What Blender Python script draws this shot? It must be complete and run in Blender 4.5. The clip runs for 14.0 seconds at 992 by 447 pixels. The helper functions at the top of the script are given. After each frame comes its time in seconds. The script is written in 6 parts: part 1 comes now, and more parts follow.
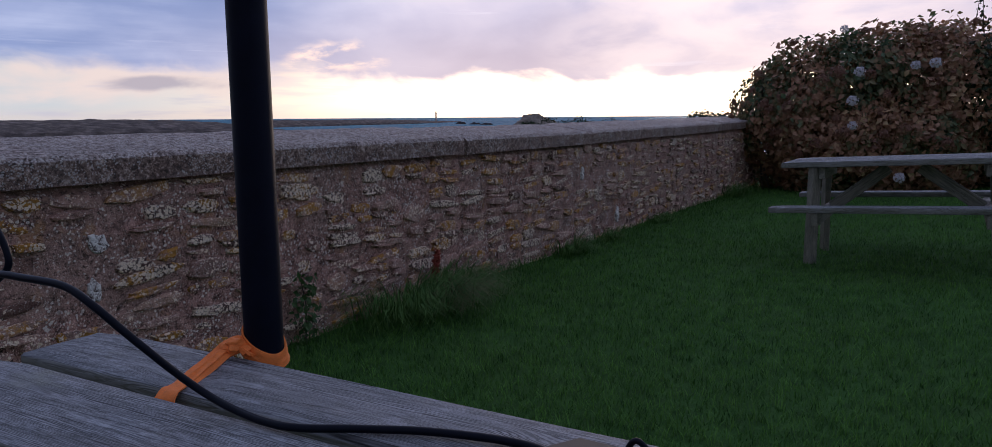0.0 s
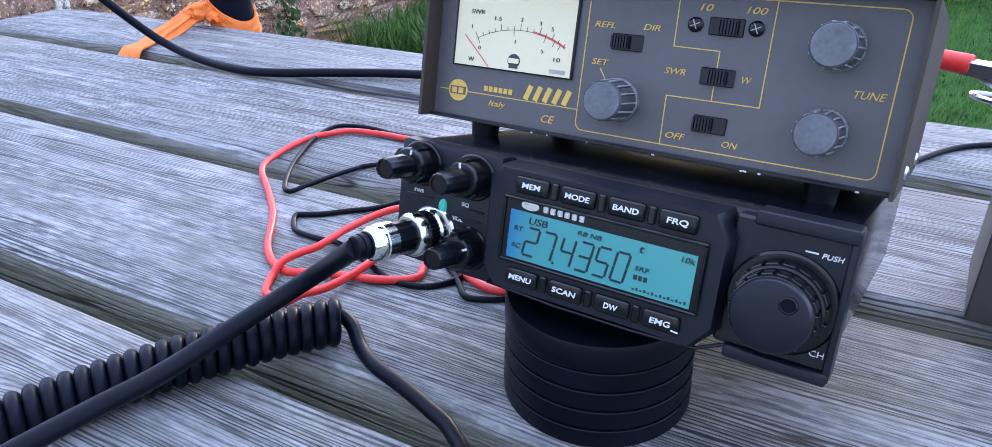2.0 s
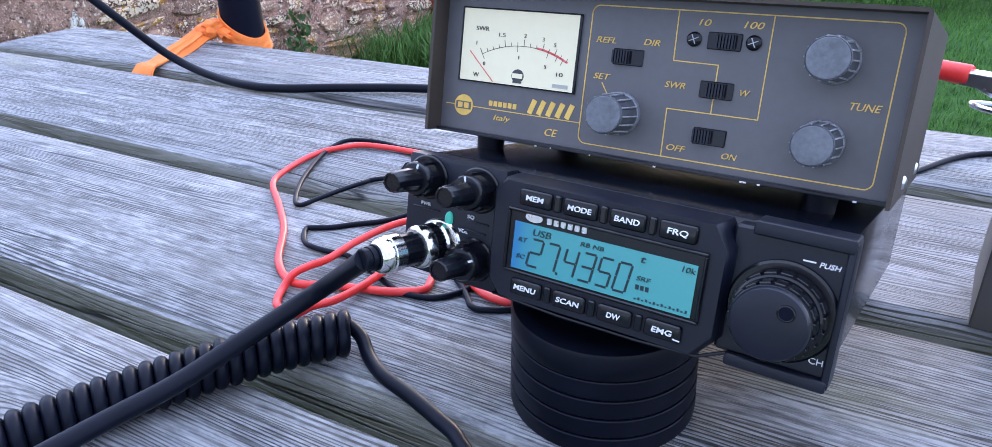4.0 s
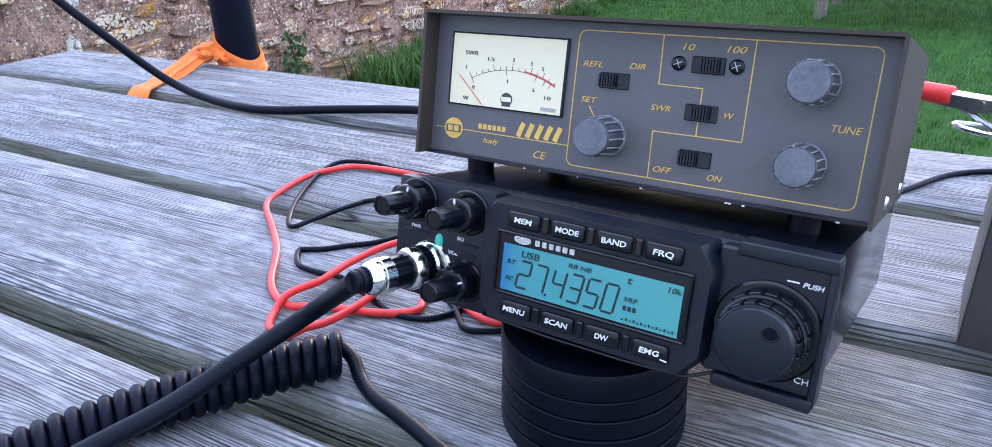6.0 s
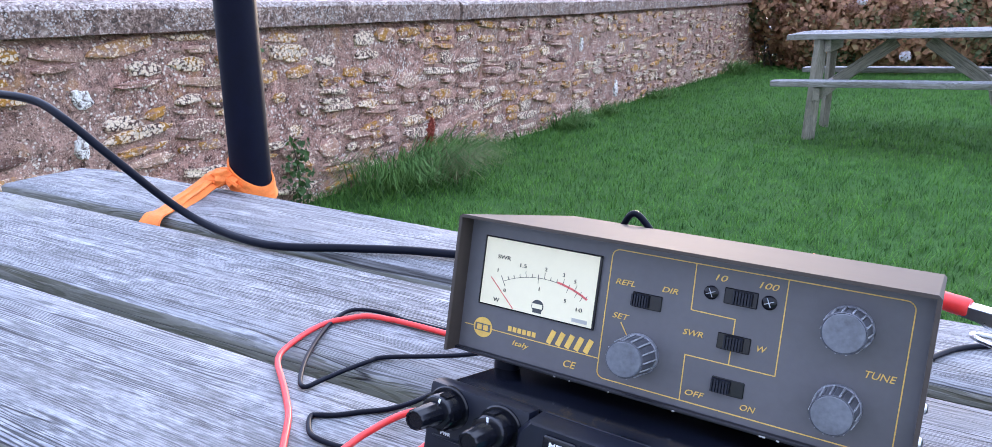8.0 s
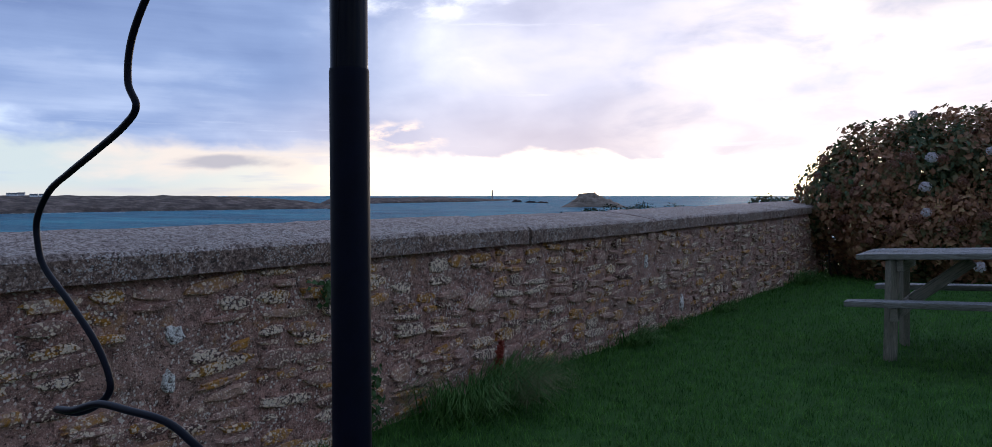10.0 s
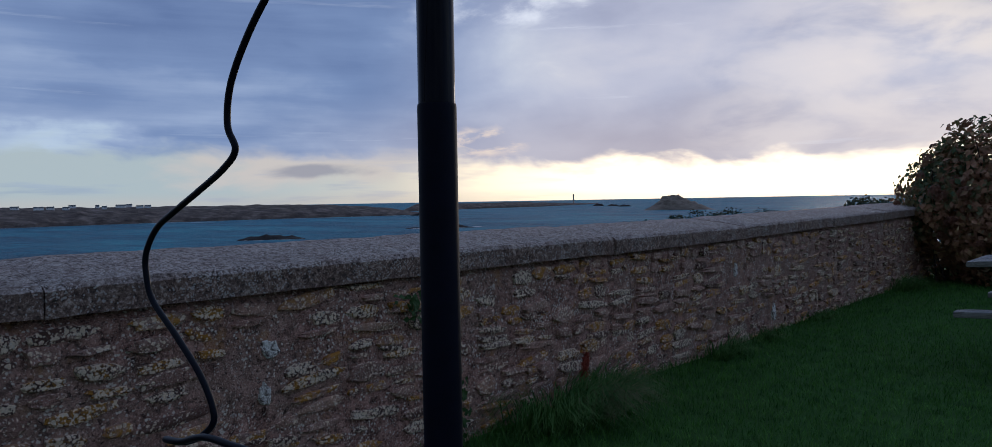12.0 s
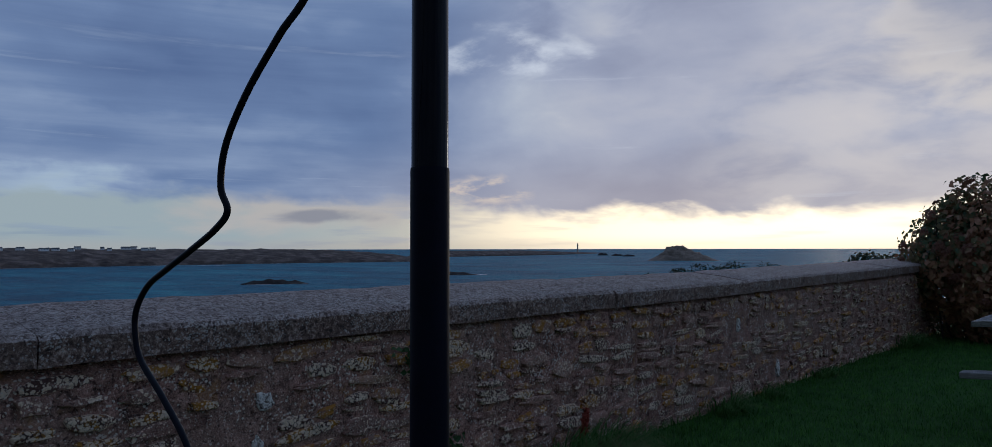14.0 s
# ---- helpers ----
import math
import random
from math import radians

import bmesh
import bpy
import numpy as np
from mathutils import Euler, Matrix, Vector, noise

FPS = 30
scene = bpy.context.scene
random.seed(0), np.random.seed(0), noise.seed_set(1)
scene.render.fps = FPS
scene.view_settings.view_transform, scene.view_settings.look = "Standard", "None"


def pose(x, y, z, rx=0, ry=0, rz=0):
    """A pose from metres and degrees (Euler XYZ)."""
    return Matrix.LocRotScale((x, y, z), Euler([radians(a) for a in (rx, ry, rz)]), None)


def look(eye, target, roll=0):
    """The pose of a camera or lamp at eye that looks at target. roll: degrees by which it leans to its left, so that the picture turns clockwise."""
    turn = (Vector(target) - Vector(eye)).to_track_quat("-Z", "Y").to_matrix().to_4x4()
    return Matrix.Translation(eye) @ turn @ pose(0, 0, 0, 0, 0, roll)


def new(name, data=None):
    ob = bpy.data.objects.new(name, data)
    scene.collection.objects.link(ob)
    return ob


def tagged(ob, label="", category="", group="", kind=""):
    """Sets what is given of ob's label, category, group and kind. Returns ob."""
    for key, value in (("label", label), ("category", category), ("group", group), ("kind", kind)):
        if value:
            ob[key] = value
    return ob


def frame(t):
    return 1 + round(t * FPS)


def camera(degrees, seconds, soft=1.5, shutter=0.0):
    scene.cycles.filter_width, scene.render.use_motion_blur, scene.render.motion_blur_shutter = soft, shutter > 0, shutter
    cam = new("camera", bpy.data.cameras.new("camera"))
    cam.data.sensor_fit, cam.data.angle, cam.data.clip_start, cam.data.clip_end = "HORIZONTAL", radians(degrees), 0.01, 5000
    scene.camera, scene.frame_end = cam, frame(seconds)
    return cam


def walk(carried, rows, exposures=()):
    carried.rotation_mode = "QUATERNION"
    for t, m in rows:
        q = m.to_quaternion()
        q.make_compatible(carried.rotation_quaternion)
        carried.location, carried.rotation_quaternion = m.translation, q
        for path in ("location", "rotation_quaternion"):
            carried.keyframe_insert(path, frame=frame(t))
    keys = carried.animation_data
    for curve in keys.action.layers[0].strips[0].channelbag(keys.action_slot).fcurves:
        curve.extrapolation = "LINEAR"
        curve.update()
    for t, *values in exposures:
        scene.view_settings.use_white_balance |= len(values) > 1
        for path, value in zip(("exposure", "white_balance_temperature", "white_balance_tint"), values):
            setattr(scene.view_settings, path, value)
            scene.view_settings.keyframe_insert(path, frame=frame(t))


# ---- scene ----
cam = camera(67.9, 14.0, soft=0.6)
PATH = [
    (0, (0.024, 0.048, 1.08), (-0.925, 1.785, 0.793), -0.4),
    (0.5, (0.017, 0.052, 1.043), (-0.962, 1.709, 0.498), -1.3),
    (1, (0.028, 0.054, 1.004), (-0.899, 1.654, 0.242), -0.9),
    (1.5, (0.034, 0.059, 0.972), (-0.824, 1.62, 0.061), -1.4),
    (2, (0.03, 0.067, 0.956), (-0.819, 1.625, 0.033), -0.8),
    (4.5, (0.035, 0.061, 0.959), (-0.853, 1.627, 0.087), -1.6),
    (5, (0.035, 0.059, 0.954), (-0.871, 1.626, 0.103), -1.1),
    (5.5, (0.037, 0.059, 0.957), (-0.875, 1.626, 0.111), -1.8),
    (6, (0.038, 0.063, 0.961), (-0.843, 1.645, 0.113), -1.8),
    (6.5, (0.034, 0.068, 0.954), (-0.822, 1.631, 0.046), -1.4),
    (7, (0.028, 0.066, 0.946), (-0.852, 1.62, 0.046), -1.4),
    (7.5, (0.032, 0.072, 0.968), (-0.843, 1.674, 0.151), -2.0),
    (8, (0.017, 0.066, 1.007), (-0.887, 1.746, 0.407), 0.4),
    (8.5, (0.004, 0.068, 1.052), (-0.986, 1.760, 0.664), -0.2),
    (9, (0.018, 0.042, 1.085), (-0.969, 1.761, 0.818), 0.4),
    (9.2, (0.009, 0.035, 1.095), (-1.002, 1.751, 0.909), 0.6),
    (11.3, (-0.079, 0.055, 1.214), (-1.259, 1.67, 1.179), -0.8),
    (11.5, (-0.058, 0.051, 1.202), (-1.275, 1.637, 1.152), -1.0),
    (12, (-0.056, 0.046, 1.189), (-1.32, 1.594, 1.127), -1.0),
    (12.5, (-0.073, 0.051, 1.203), (-1.361, 1.581, 1.187), 0.3),
    (13, (-0.055, 0.049, 1.214), (-1.28, 1.625, 1.33), 0.9),
    (13.5, (-0.042, 0.051, 1.212), (-1.258, 1.636, 1.318), 0.5),
    (14, (-0.043, 0.059, 1.212), (-1.315, 1.601, 1.28), -0.1),
]
EXPOSURES = [
    (0.0, -0.06, 6450, 22), (0.3, 0.44, 6250, 16), (0.5, 1.50, 5700, 8), (1.0, 2.42, 6050, 8), (2.0, 2.56, 6500, 14), (5.0, 2.67, 6600, 15), (6.0, 2.70, 6600, 15), (7.5, 2.78, 6650, 16), (8.0, 2.78, 6600, 17), (8.5, 2.64, 6320, 17),
    (8.8, 2.09, 6270, 17), (9.0, 1.69, 6270, 17), (9.3, 1.08, 6220, 15), (10.5, -0.12, 6200, 11), (11.3, -0.42, 6000, 9), (12.5, -0.54, 5900, 9), (14.0, -0.87, 5750, 7),
]
walk(cam, [(t, look(e, a, r)) for t, e, a, r in PATH], EXPOSURES)

# ---- world, sun, exposure ----
SUN_AZ, SUN_EL = radians(9.8), radians(3.0)        # left of +Y, above the horizon
SUN_DIR = Vector((-math.sin(SUN_AZ) * math.cos(SUN_EL), math.cos(SUN_AZ) * math.cos(SUN_EL), math.sin(SUN_EL)))


class Nodes:
    """A short way to write node trees."""
    def __init__(self, tree):
        self.t = tree
        tree.nodes.clear()

    def n(self, kind, ins=None):
        nd = self.t.nodes.new(kind)
        for k, v in (ins or {}).items():
            sock = nd.inputs[k]
            if isinstance(v, bpy.types.NodeSocket):
                self.t.links.new(v, sock)
            else:
                sock.default_value = v
        return nd

    def math(self, op, a, b=0.0, c=0.0, clamp=False):
        nd = self.n("ShaderNodeMath", {0: a, 1: b, 2: c})
        nd.operation, nd.use_clamp = op, clamp
        return nd.outputs[0]

    def vec(self, op, a, b=(0, 0, 0)):
        nd = self.n("ShaderNodeVectorMath", {0: a, 1: b})
        nd.operation = op
        return nd.outputs["Value" if op in ("DOT_PRODUCT", "LENGTH") else "Vector"]

    def mix(self, f, a, b, blend="MIX"):
        nd = self.n("ShaderNodeMix")
        nd.data_type, nd.blend_type = "RGBA", blend
        for sock, v in ((nd.inputs["Factor"], f), (nd.inputs[6], a), (nd.inputs[7], b)):
            if isinstance(v, bpy.types.NodeSocket):
                self.t.links.new(v, sock)
            else:
                sock.default_value = (*v, 1) if isinstance(v, tuple) and len(v) == 3 else v
        return nd.outputs[2]

    def noise(self, vec, scale, detail=4.0, rough=0.55, dist=0.0):
        return self.n("ShaderNodeTexNoise", {"Vector": vec, "Scale": scale, "Detail": detail, "Roughness": rough, "Distortion": dist}).outputs["Fac"]

    def ramp(self, f, stops, mode="LINEAR"):
        nd = self.n("ShaderNodeValToRGB", {"Fac": f})
        cr = nd.color_ramp
        cr.interpolation = mode
        while len(cr.elements) < len(stops):
            cr.elements.new(0.5)
        for e, (p, c) in zip(cr.elements, stops):
            e.position = p
            e.color = (*c, 1) if isinstance(c, tuple) else (c, c, c, 1)
        return nd.outputs["Color"]

    def smooth(self, f, a, b):
        nd = self.n("ShaderNodeMapRange", {"Value": f, "From Min": a, "From Max": b})
        nd.interpolation_type = "SMOOTHSTEP"
        return nd.outputs[0]


def build_world():
    w = bpy.data.worlds.new("evening_sky")
    scene.world = w
    w.use_nodes = True
    g = Nodes(w.node_tree)
    d = g.n("ShaderNodeTexCoord").outputs["Generated"]
    sep = g.n("ShaderNodeSeparateXYZ", {0: d})
    z = sep.outputs["Z"]
    nd = g.n("ShaderNodeTexSky")
    nd.sky_type, nd.sun_disc, nd.sun_elevation, nd.sun_rotation = "NISHITA", False, SUN_EL, -SUN_AZ
    nd.altitude, nd.air_density, nd.dust_density, nd.ozone_density = 30, 1.2, 1.5, 2.0
    sky = nd.outputs["Color"]
    # degrees left of +Y and above the horizon
    az = g.math("MULTIPLY", g.math("ARCTAN2", g.math("MULTIPLY", sep.outputs["X"], -1.0), sep.outputs["Y"]), 57.2958)
    el = g.math("MULTIPLY", g.math("ARCSINE", z), 57.2958)
    # nearness to the sun, over the whole dome and along the horizon
    ds = g.vec("DOT_PRODUCT", d, tuple(SUN_DIR))
    broad = g.smooth(ds, 0.62, 0.975)
    near = g.smooth(ds, 0.78, 1.0)
    clear = g.mix(0.85, g.mix(1.0, sky, (0.10, 0.10, 0.10), "MULTIPLY"), g.mix(broad, (0.62, 0.76, 0.86), (1.5, 1.35, 1.15)))
    # cloud deck seen in perspective
    up = g.math("MAXIMUM", z, 0.0)
    inv = g.math("DIVIDE", 1.0, g.math("ADD", up, 0.26))
    deck = g.vec("MULTIPLY", d, g.n("ShaderNodeCombineXYZ", {0: inv, 1: inv, 2: 0.0}).outputs[0])
    wide = g.noise(g.vec("ADD", deck, (0.4, 1.7, 0)), 1.25, 3, 0.45, 0.3)
    fine = g.noise(g.vec("ADD", deck, (7.3, 2.1, 0)), 4.2, 7, 0.60, 0.15)
    puff = g.noise(g.n("ShaderNodeCombineXYZ", {0: g.math("MULTIPLY", az, 0.16), 1: g.math("MULTIPLY", el, 0.40)}).outputs[0], 1.0, 5, 0.52, 0.3)
    layer = g.noise(g.n("ShaderNodeCombineXYZ", {0: g.math("MULTIPLY", az, 0.035), 1: g.math("MULTIPLY", el, 0.50), 2: 4.0}).outputs[0], 1.0, 6, 0.60, 0.2)

    def mass(a0, e0, wa, we, ragged=0.9):
        """One cloud or gap of the deck: 1 at its middle, 0 at its uneven rim."""
        u = g.math("DIVIDE", g.math("SUBTRACT", az, a0), wa)
        v = g.math("DIVIDE", g.math("SUBTRACT", el, e0), we)
        r = g.math("SQRT", g.math("ADD", g.math("MULTIPLY", u, u), g.math("MULTIPLY", v, v)))
        return g.smooth(g.math("ADD", r, g.math("MULTIPLY", g.math("SUBTRACT", puff, 0.5), ragged * 2)), 1.0, 0.35)

    # streaked on the cool side, heaped towards the sunset
    warmth = g.smooth(ds, 0.76, 0.97)
    heap = g.noise(g.n("ShaderNodeCombineXYZ", {0: g.math("MULTIPLY", az, 0.10), 1: g.math("MULTIPLY", el, 0.17), 2: 9.0}).outputs[0], 1.0, 7, 0.52, 0.35)
    grain = g.n("ShaderNodeMix", {"Factor": g.smooth(ds, 0.70, 0.90), "A": g.math("MULTIPLY_ADD", layer, 0.55, 0.225), "B": heap}).outputs["Result"]
    thick = g.math("ADD", g.math("ADD", g.math("MULTIPLY", wide, 0.42), g.math("MULTIPLY", fine, 0.05)), g.math("ADD", g.math("MULTIPLY", puff, 0.16), g.math("MULTIPLY", grain, 0.37)))
    for a0, e0, wa, we, k in ((24, 5.4, 19, 3.6, 0.060), (46, 13, 9, 9, 0.045), (66, 14, 13, 5, 0.050), (72, 8.0, 12, 2.2, 0.045), (33, 17.5, 5.0, 3.2, -0.12), (20, 11, 10, 4, -0.020), (72, 4.4, 10, 1.6, -0.10), (10, 8.5, 7, 3.5, -0.030)):
        thick = g.math("ADD", thick, g.math("MULTIPLY", mass(a0, e0, wa, we), k))
    cool = g.ramp(thick, [(0.36, (0.72, 0.84, 0.98)), (0.45, (0.46, 0.56, 0.78)), (0.53, (0.29, 0.39, 0.63)), (0.64, (0.19, 0.27, 0.49))])
    warm = g.ramp(thick, [(0.34, (0.98, 0.90, 0.92)), (0.44, (0.82, 0.79, 0.88)), (0.53, (0.70, 0.69, 0.81)), (0.66, (0.52, 0.52, 0.66))])
    cloud = g.mix(warmth, cool, warm)
    # the deck's underside catches the low light
    cloud = g.mix(g.math("MULTIPLY", g.math("MULTIPLY", g.smooth(el, 9.0, 3.0), broad), 0.50), cloud, (0.86, 0.70, 0.66))
    # bright tears where the deck is thin: one large, a few slight streaks
    tear = g.math("MULTIPLY", g.math("MULTIPLY", mass(38.2, 14.6, 7.0, 2.6, 1.0), g.smooth(fine, 0.40, 0.62)), 0.9)
    tear = g.math("MAXIMUM", tear, g.math("MULTIPLY", g.smooth(layer, 0.60, 0.70), g.math("MULTIPLY", g.smooth(el, 20.0, 10.0), 0.42)))
    cloud = g.mix(tear, cloud, g.mix(broad, (0.70, 0.80, 0.98), (1.25, 1.22, 1.25)))
    # warm light through the thin cloud round the sun
    glow = g.math("MULTIPLY", g.smooth(ds, 0.955, 0.992), g.smooth(puff, 0.72, 0.40))
    cloud = g.mix(g.math("MULTIPLY", glow, 0.42), cloud, (1.38, 1.18, 1.02))
    # a grey cloud with a gilded rim
    cloud = g.mix(g.math("MULTIPLY", mass(3.0, 14.6, 10.5, 7.0, 0.7), 0.55), cloud, (1.42, 1.20, 0.98))
    cloud = g.mix(g.math("MULTIPLY", mass(2.5, 15.6, 8.0, 5.2, 0.7), 0.90), cloud, (0.58, 0.58, 0.70))
    cover = g.smooth(thick, 0.29, 0.37)
    # thinner, brighter cloud high over the sunset; dimmer away from it
    high = g.vec("DOT_PRODUCT", d, (SUN_DIR.x * 0.75, SUN_DIR.y * 0.75, 0.66))
    over = g.math("MULTIPLY", g.math("MULTIPLY_ADD", g.math("MULTIPLY", g.smooth(z, 0.34, 0.62), g.smooth(high, 0.35, 0.92)), 0.10, 1.0), g.math("MULTIPLY_ADD", g.smooth(ds, -0.6, 0.4), 0.50, 0.50))
    # the deck ends a few degrees over the horizon: a bright, hazy strip below it
    edge = g.math("ADD", g.math("ADD", z, g.math("MULTIPLY", g.math("SUBTRACT", puff, 0.5), 0.075)), g.math("MULTIPLY", broad, 0.030))
    under = g.smooth(edge, 0.088, 0.062)
    haze = g.mix(near, g.mix(broad, (0.62, 0.70, 0.70), (1.30, 1.05, 0.76)), (3.2, 2.5, 1.6))
    haze = g.mix(g.math("MULTIPLY", mass(55, 3.4, 13, 2.6), 0.85), haze, (0.90, 0.78, 0.69))
    wisps = g.noise(g.vec("MULTIPLY", d, (5, 5, 50)), 1.0, 4, 0.55)
    haze = g.mix(g.math("MULTIPLY", g.smooth(wisps, 0.52, 0.66), 0.35), haze, cloud)
    haze = g.mix(g.math("MULTIPLY", mass(53.0, 2.5, 4.4, 0.75, 0.95), 0.75), haze, (0.40, 0.40, 0.47))
    low = g.smooth(z, 0.0, 0.02)
    haze = g.mix(low, g.mix(0.35, haze, (0.85, 0.68, 0.56)), haze)
    col = g.mix(cover, clear, cloud)
    col = g.mix(under, col, haze)
    gilt = g.math("MULTIPLY", mass(40.0, 4.6, 4.2, 1.7, 1.0), g.smooth(fine, 0.42, 0.60))
    col = g.mix(g.math("MULTIPLY", gilt, 0.75), col, (1.45, 1.12, 0.84))
    col = g.vec("MULTIPLY", col, g.n("ShaderNodeCombineXYZ", {0: over, 1: over, 2: over}).outputs[0])
    bg = g.n("ShaderNodeBackground", {"Color": col, "Strength": 1.0})
    g.n("ShaderNodeOutputWorld", {"Surface": bg.outputs[0]})


build_world()
sun = new("sun", bpy.data.lights.new("sun", "SUN"))
sun.data.energy, sun.data.angle, sun.data.color = 0.5, radians(14), (1.0, 0.84, 0.68)
sun.matrix_world = look(SUN_DIR * 50, (0, 0, 0))


# ---- materials ----
def material(name, rough=0.6, metal=0.0, spec=0.5):
    m = bpy.data.materials.new(name)
    m.use_nodes = True
    g = Nodes(m.node_tree)
    b = g.n("ShaderNodeBsdfPrincipled", {"Roughness": rough, "Metallic": metal, "Specular IOR Level": spec})
    g.n("ShaderNodeOutputMaterial", {"Surface": b.outputs[0]})
    co = g.n("ShaderNodeTexCoord").outputs["Object"]
    return m, g, b, co


def see_through(g, b, col, share):
    """Lets part of the light through a thin leaf or blade."""
    tr = g.n("ShaderNodeBsdfTranslucent", {"Color": col})
    mx = g.n("ShaderNodeMixShader", {0: share, 1: b.outputs[0], 2: tr.outputs[0]})
    out = next(n for n in g.t.nodes if n.type == "OUTPUT_MATERIAL")
    g.t.links.new(mx.outputs[0], out.inputs["Surface"])


def link(g, a, b, key):
    g.t.links.new(a, b.inputs[key])


def bump(g, b, height, strength, dist, prev=None):
    ins = {"Height": height, "Strength": strength, "Distance": dist}
    if prev is not None:
        ins["Normal"] = prev
    o = g.n("ShaderNodeBump", ins).outputs[0]
    link(g, o, b, "Normal")
    return o


def plain(name, col, rough=0.5, metal=0.0, var=0.12, scale=40.0, relief=0.0, spec=0.5, emit=0.0):
    """A surface of one colour with slight grain and wear at two scales."""
    m, g, b, co = material(name, rough, metal, spec)
    a = g.noise(co, scale, 4)
    c = g.noise(co, scale * 7, 3)
    f = g.math("ADD", g.math("MULTIPLY", a, 0.6), g.math("MULTIPLY", c, 0.4))
    lo, hi = tuple(v * (1 - var) for v in col), tuple(min(1, v * (1 + var)) for v in col)
    link(g, g.ramp(f, [(0.3, lo), (0.7, hi)]), b, "Base Color")
    link(g, g.math("MULTIPLY_ADD", f, 0.12, rough - 0.06), b, "Roughness")
    if relief:
        bump(g, b, c, 0.5, relief)
    if emit:
        b.inputs["Emission Color"].default_value = (*col, 1)
        b.inputs["Emission Strength"].default_value = emit
    return m


def wood_material(name, tint=(1, 1, 1), grain=1.0):
    """Weathered silver-grey softwood, its soft rings worn into grooves; the grain runs along the object's X."""
    m, g, b, co = material(name, 0.66, spec=0.62)
    rnd = g.n("ShaderNodeObjectInfo").outputs["Random"]
    off = g.n("ShaderNodeCombineXYZ", {0: g.math("MULTIPLY", rnd, 37.0), 1: g.math("MULTIPLY", rnd, 11.0), 2: g.math("MULTIPLY", rnd, 5.0)}).outputs[0]
    p = g.vec("ADD", co, off)
    x, y, z = (g.n("ShaderNodeSeparateXYZ", {0: p}).outputs[k] for k in "XYZ")
    warp = g.noise(g.vec("MULTIPLY", p, (0.8, 14, 14)), 1.0, 4, 0.55)
    waver = g.noise(g.vec("MULTIPLY", p, (4, 105, 105)), 1.0, 3, 0.55)
    # knots bend the rings round them
    cell = g.n("ShaderNodeTexVoronoi", {"Vector": g.vec("MULTIPLY", p, (3.0, 7.5, 0.0)), "Scale": 1.0})
    knot = g.smooth(cell.outputs["Distance"], 0.30, 0.02)
    ring = g.math("ADD", y, g.math("ADD", g.math("MULTIPLY", warp, 0.040), g.math("ADD", g.math("MULTIPLY", waver, 0.0075), g.math("MULTIPLY", knot, 0.016))))
    along = lambda k, f: g.n("ShaderNodeCombineXYZ", {0: g.math("MULTIPLY", x, k), 1: g.math("MULTIPLY", ring, f * grain), 2: g.math("MULTIPLY", z, f * 0.3)}).outputs[0]
    # worn soft rings: narrow dark grooves that come and go along the plank
    groove = g.smooth(g.math("SINE", g.math("MULTIPLY", ring, 2750.0 * grain)), 0.0, -0.95)
    depth = g.smooth(g.noise(along(4.0, 55.0), 1.0, 4, 0.65), 0.36, 0.62)
    split_ = g.smooth(g.noise(along(14.0, 420.0), 1.0, 3, 0.6), 0.46, 0.36)
    coarse = g.noise(along(7.0, 95.0), 1.0, 4, 0.6)
    fibre = g.noise(along(120.0, 1300.0), 1.0, 3, 0.7)
    blotch = g.noise(g.vec("MULTIPLY", p, (3.5, 9, 9)), 1.0, 6, 0.65)
    soft = g.noise(g.vec("MULTIPLY", p, (14, 45, 45)), 1.0, 5, 0.7)
    crack = g.math("SUBTRACT", 1.0, g.smooth(g.math("ABSOLUTE", g.math("SUBTRACT", g.noise(g.vec("MULTIPLY", p, (1.0, 30, 30)), 1.0, 2, 0.4), 0.5)), 0.0, 0.007))
    crack = g.math("MULTIPLY", crack, g.smooth(g.noise(g.vec("MULTIPLY", p, (2.2, 14, 14)), 1.0, 2, 0.5), 0.48, 0.58))
    # eroded stretches, where the fibres stand up in pale flecks
    worn = g.smooth(g.noise(g.vec("MULTIPLY", p, (2.2, 5, 5)), 1.0, 3, 0.5), 0.44, 0.60)
    fleck = g.noise(g.vec("MULTIPLY", p, (55, 260, 260)), 1.0, 4, 0.7)
    dark = g.math("MAXIMUM", g.math("MULTIPLY", groove, g.math("MULTIPLY_ADD", depth, 0.72, 0.16)), g.math("MULTIPLY", split_, 0.46))
    h = g.math("ADD", g.math("SUBTRACT", 0.452, g.math("MULTIPLY", dark, 0.52)), g.math("ADD", g.math("MULTIPLY", fibre, 0.22), g.math("MULTIPLY", coarse, 0.34)))
    h = g.math("ADD", h, g.math("MULTIPLY", g.math("SUBTRACT", fleck, 0.5), g.math("MULTIPLY_ADD", worn, 0.75, 0.08)))
    t = tint
    col = g.ramp(h, [(0.26, (0.018 * t[0], 0.018 * t[1], 0.019 * t[2])), (0.46, (0.066 * t[0], 0.067 * t[1], 0.071 * t[2])), (0.66, (0.160 * t[0], 0.164 * t[1], 0.173 * t[2])), (0.90, (0.35 * t[0], 0.355 * t[1], 0.365 * t[2]))])
    col = g.mix(g.math("MULTIPLY", g.math("MULTIPLY", g.smooth(soft, 0.52, 0.66), g.smooth(h, 0.3, 0.7)), 0.45), col, (0.44 * t[0], 0.45 * t[1], 0.48 * t[2]))
    col = g.mix(g.math("MULTIPLY", g.smooth(blotch, 0.54, 0.72), 0.35), col, (0.34, 0.325, 0.285))
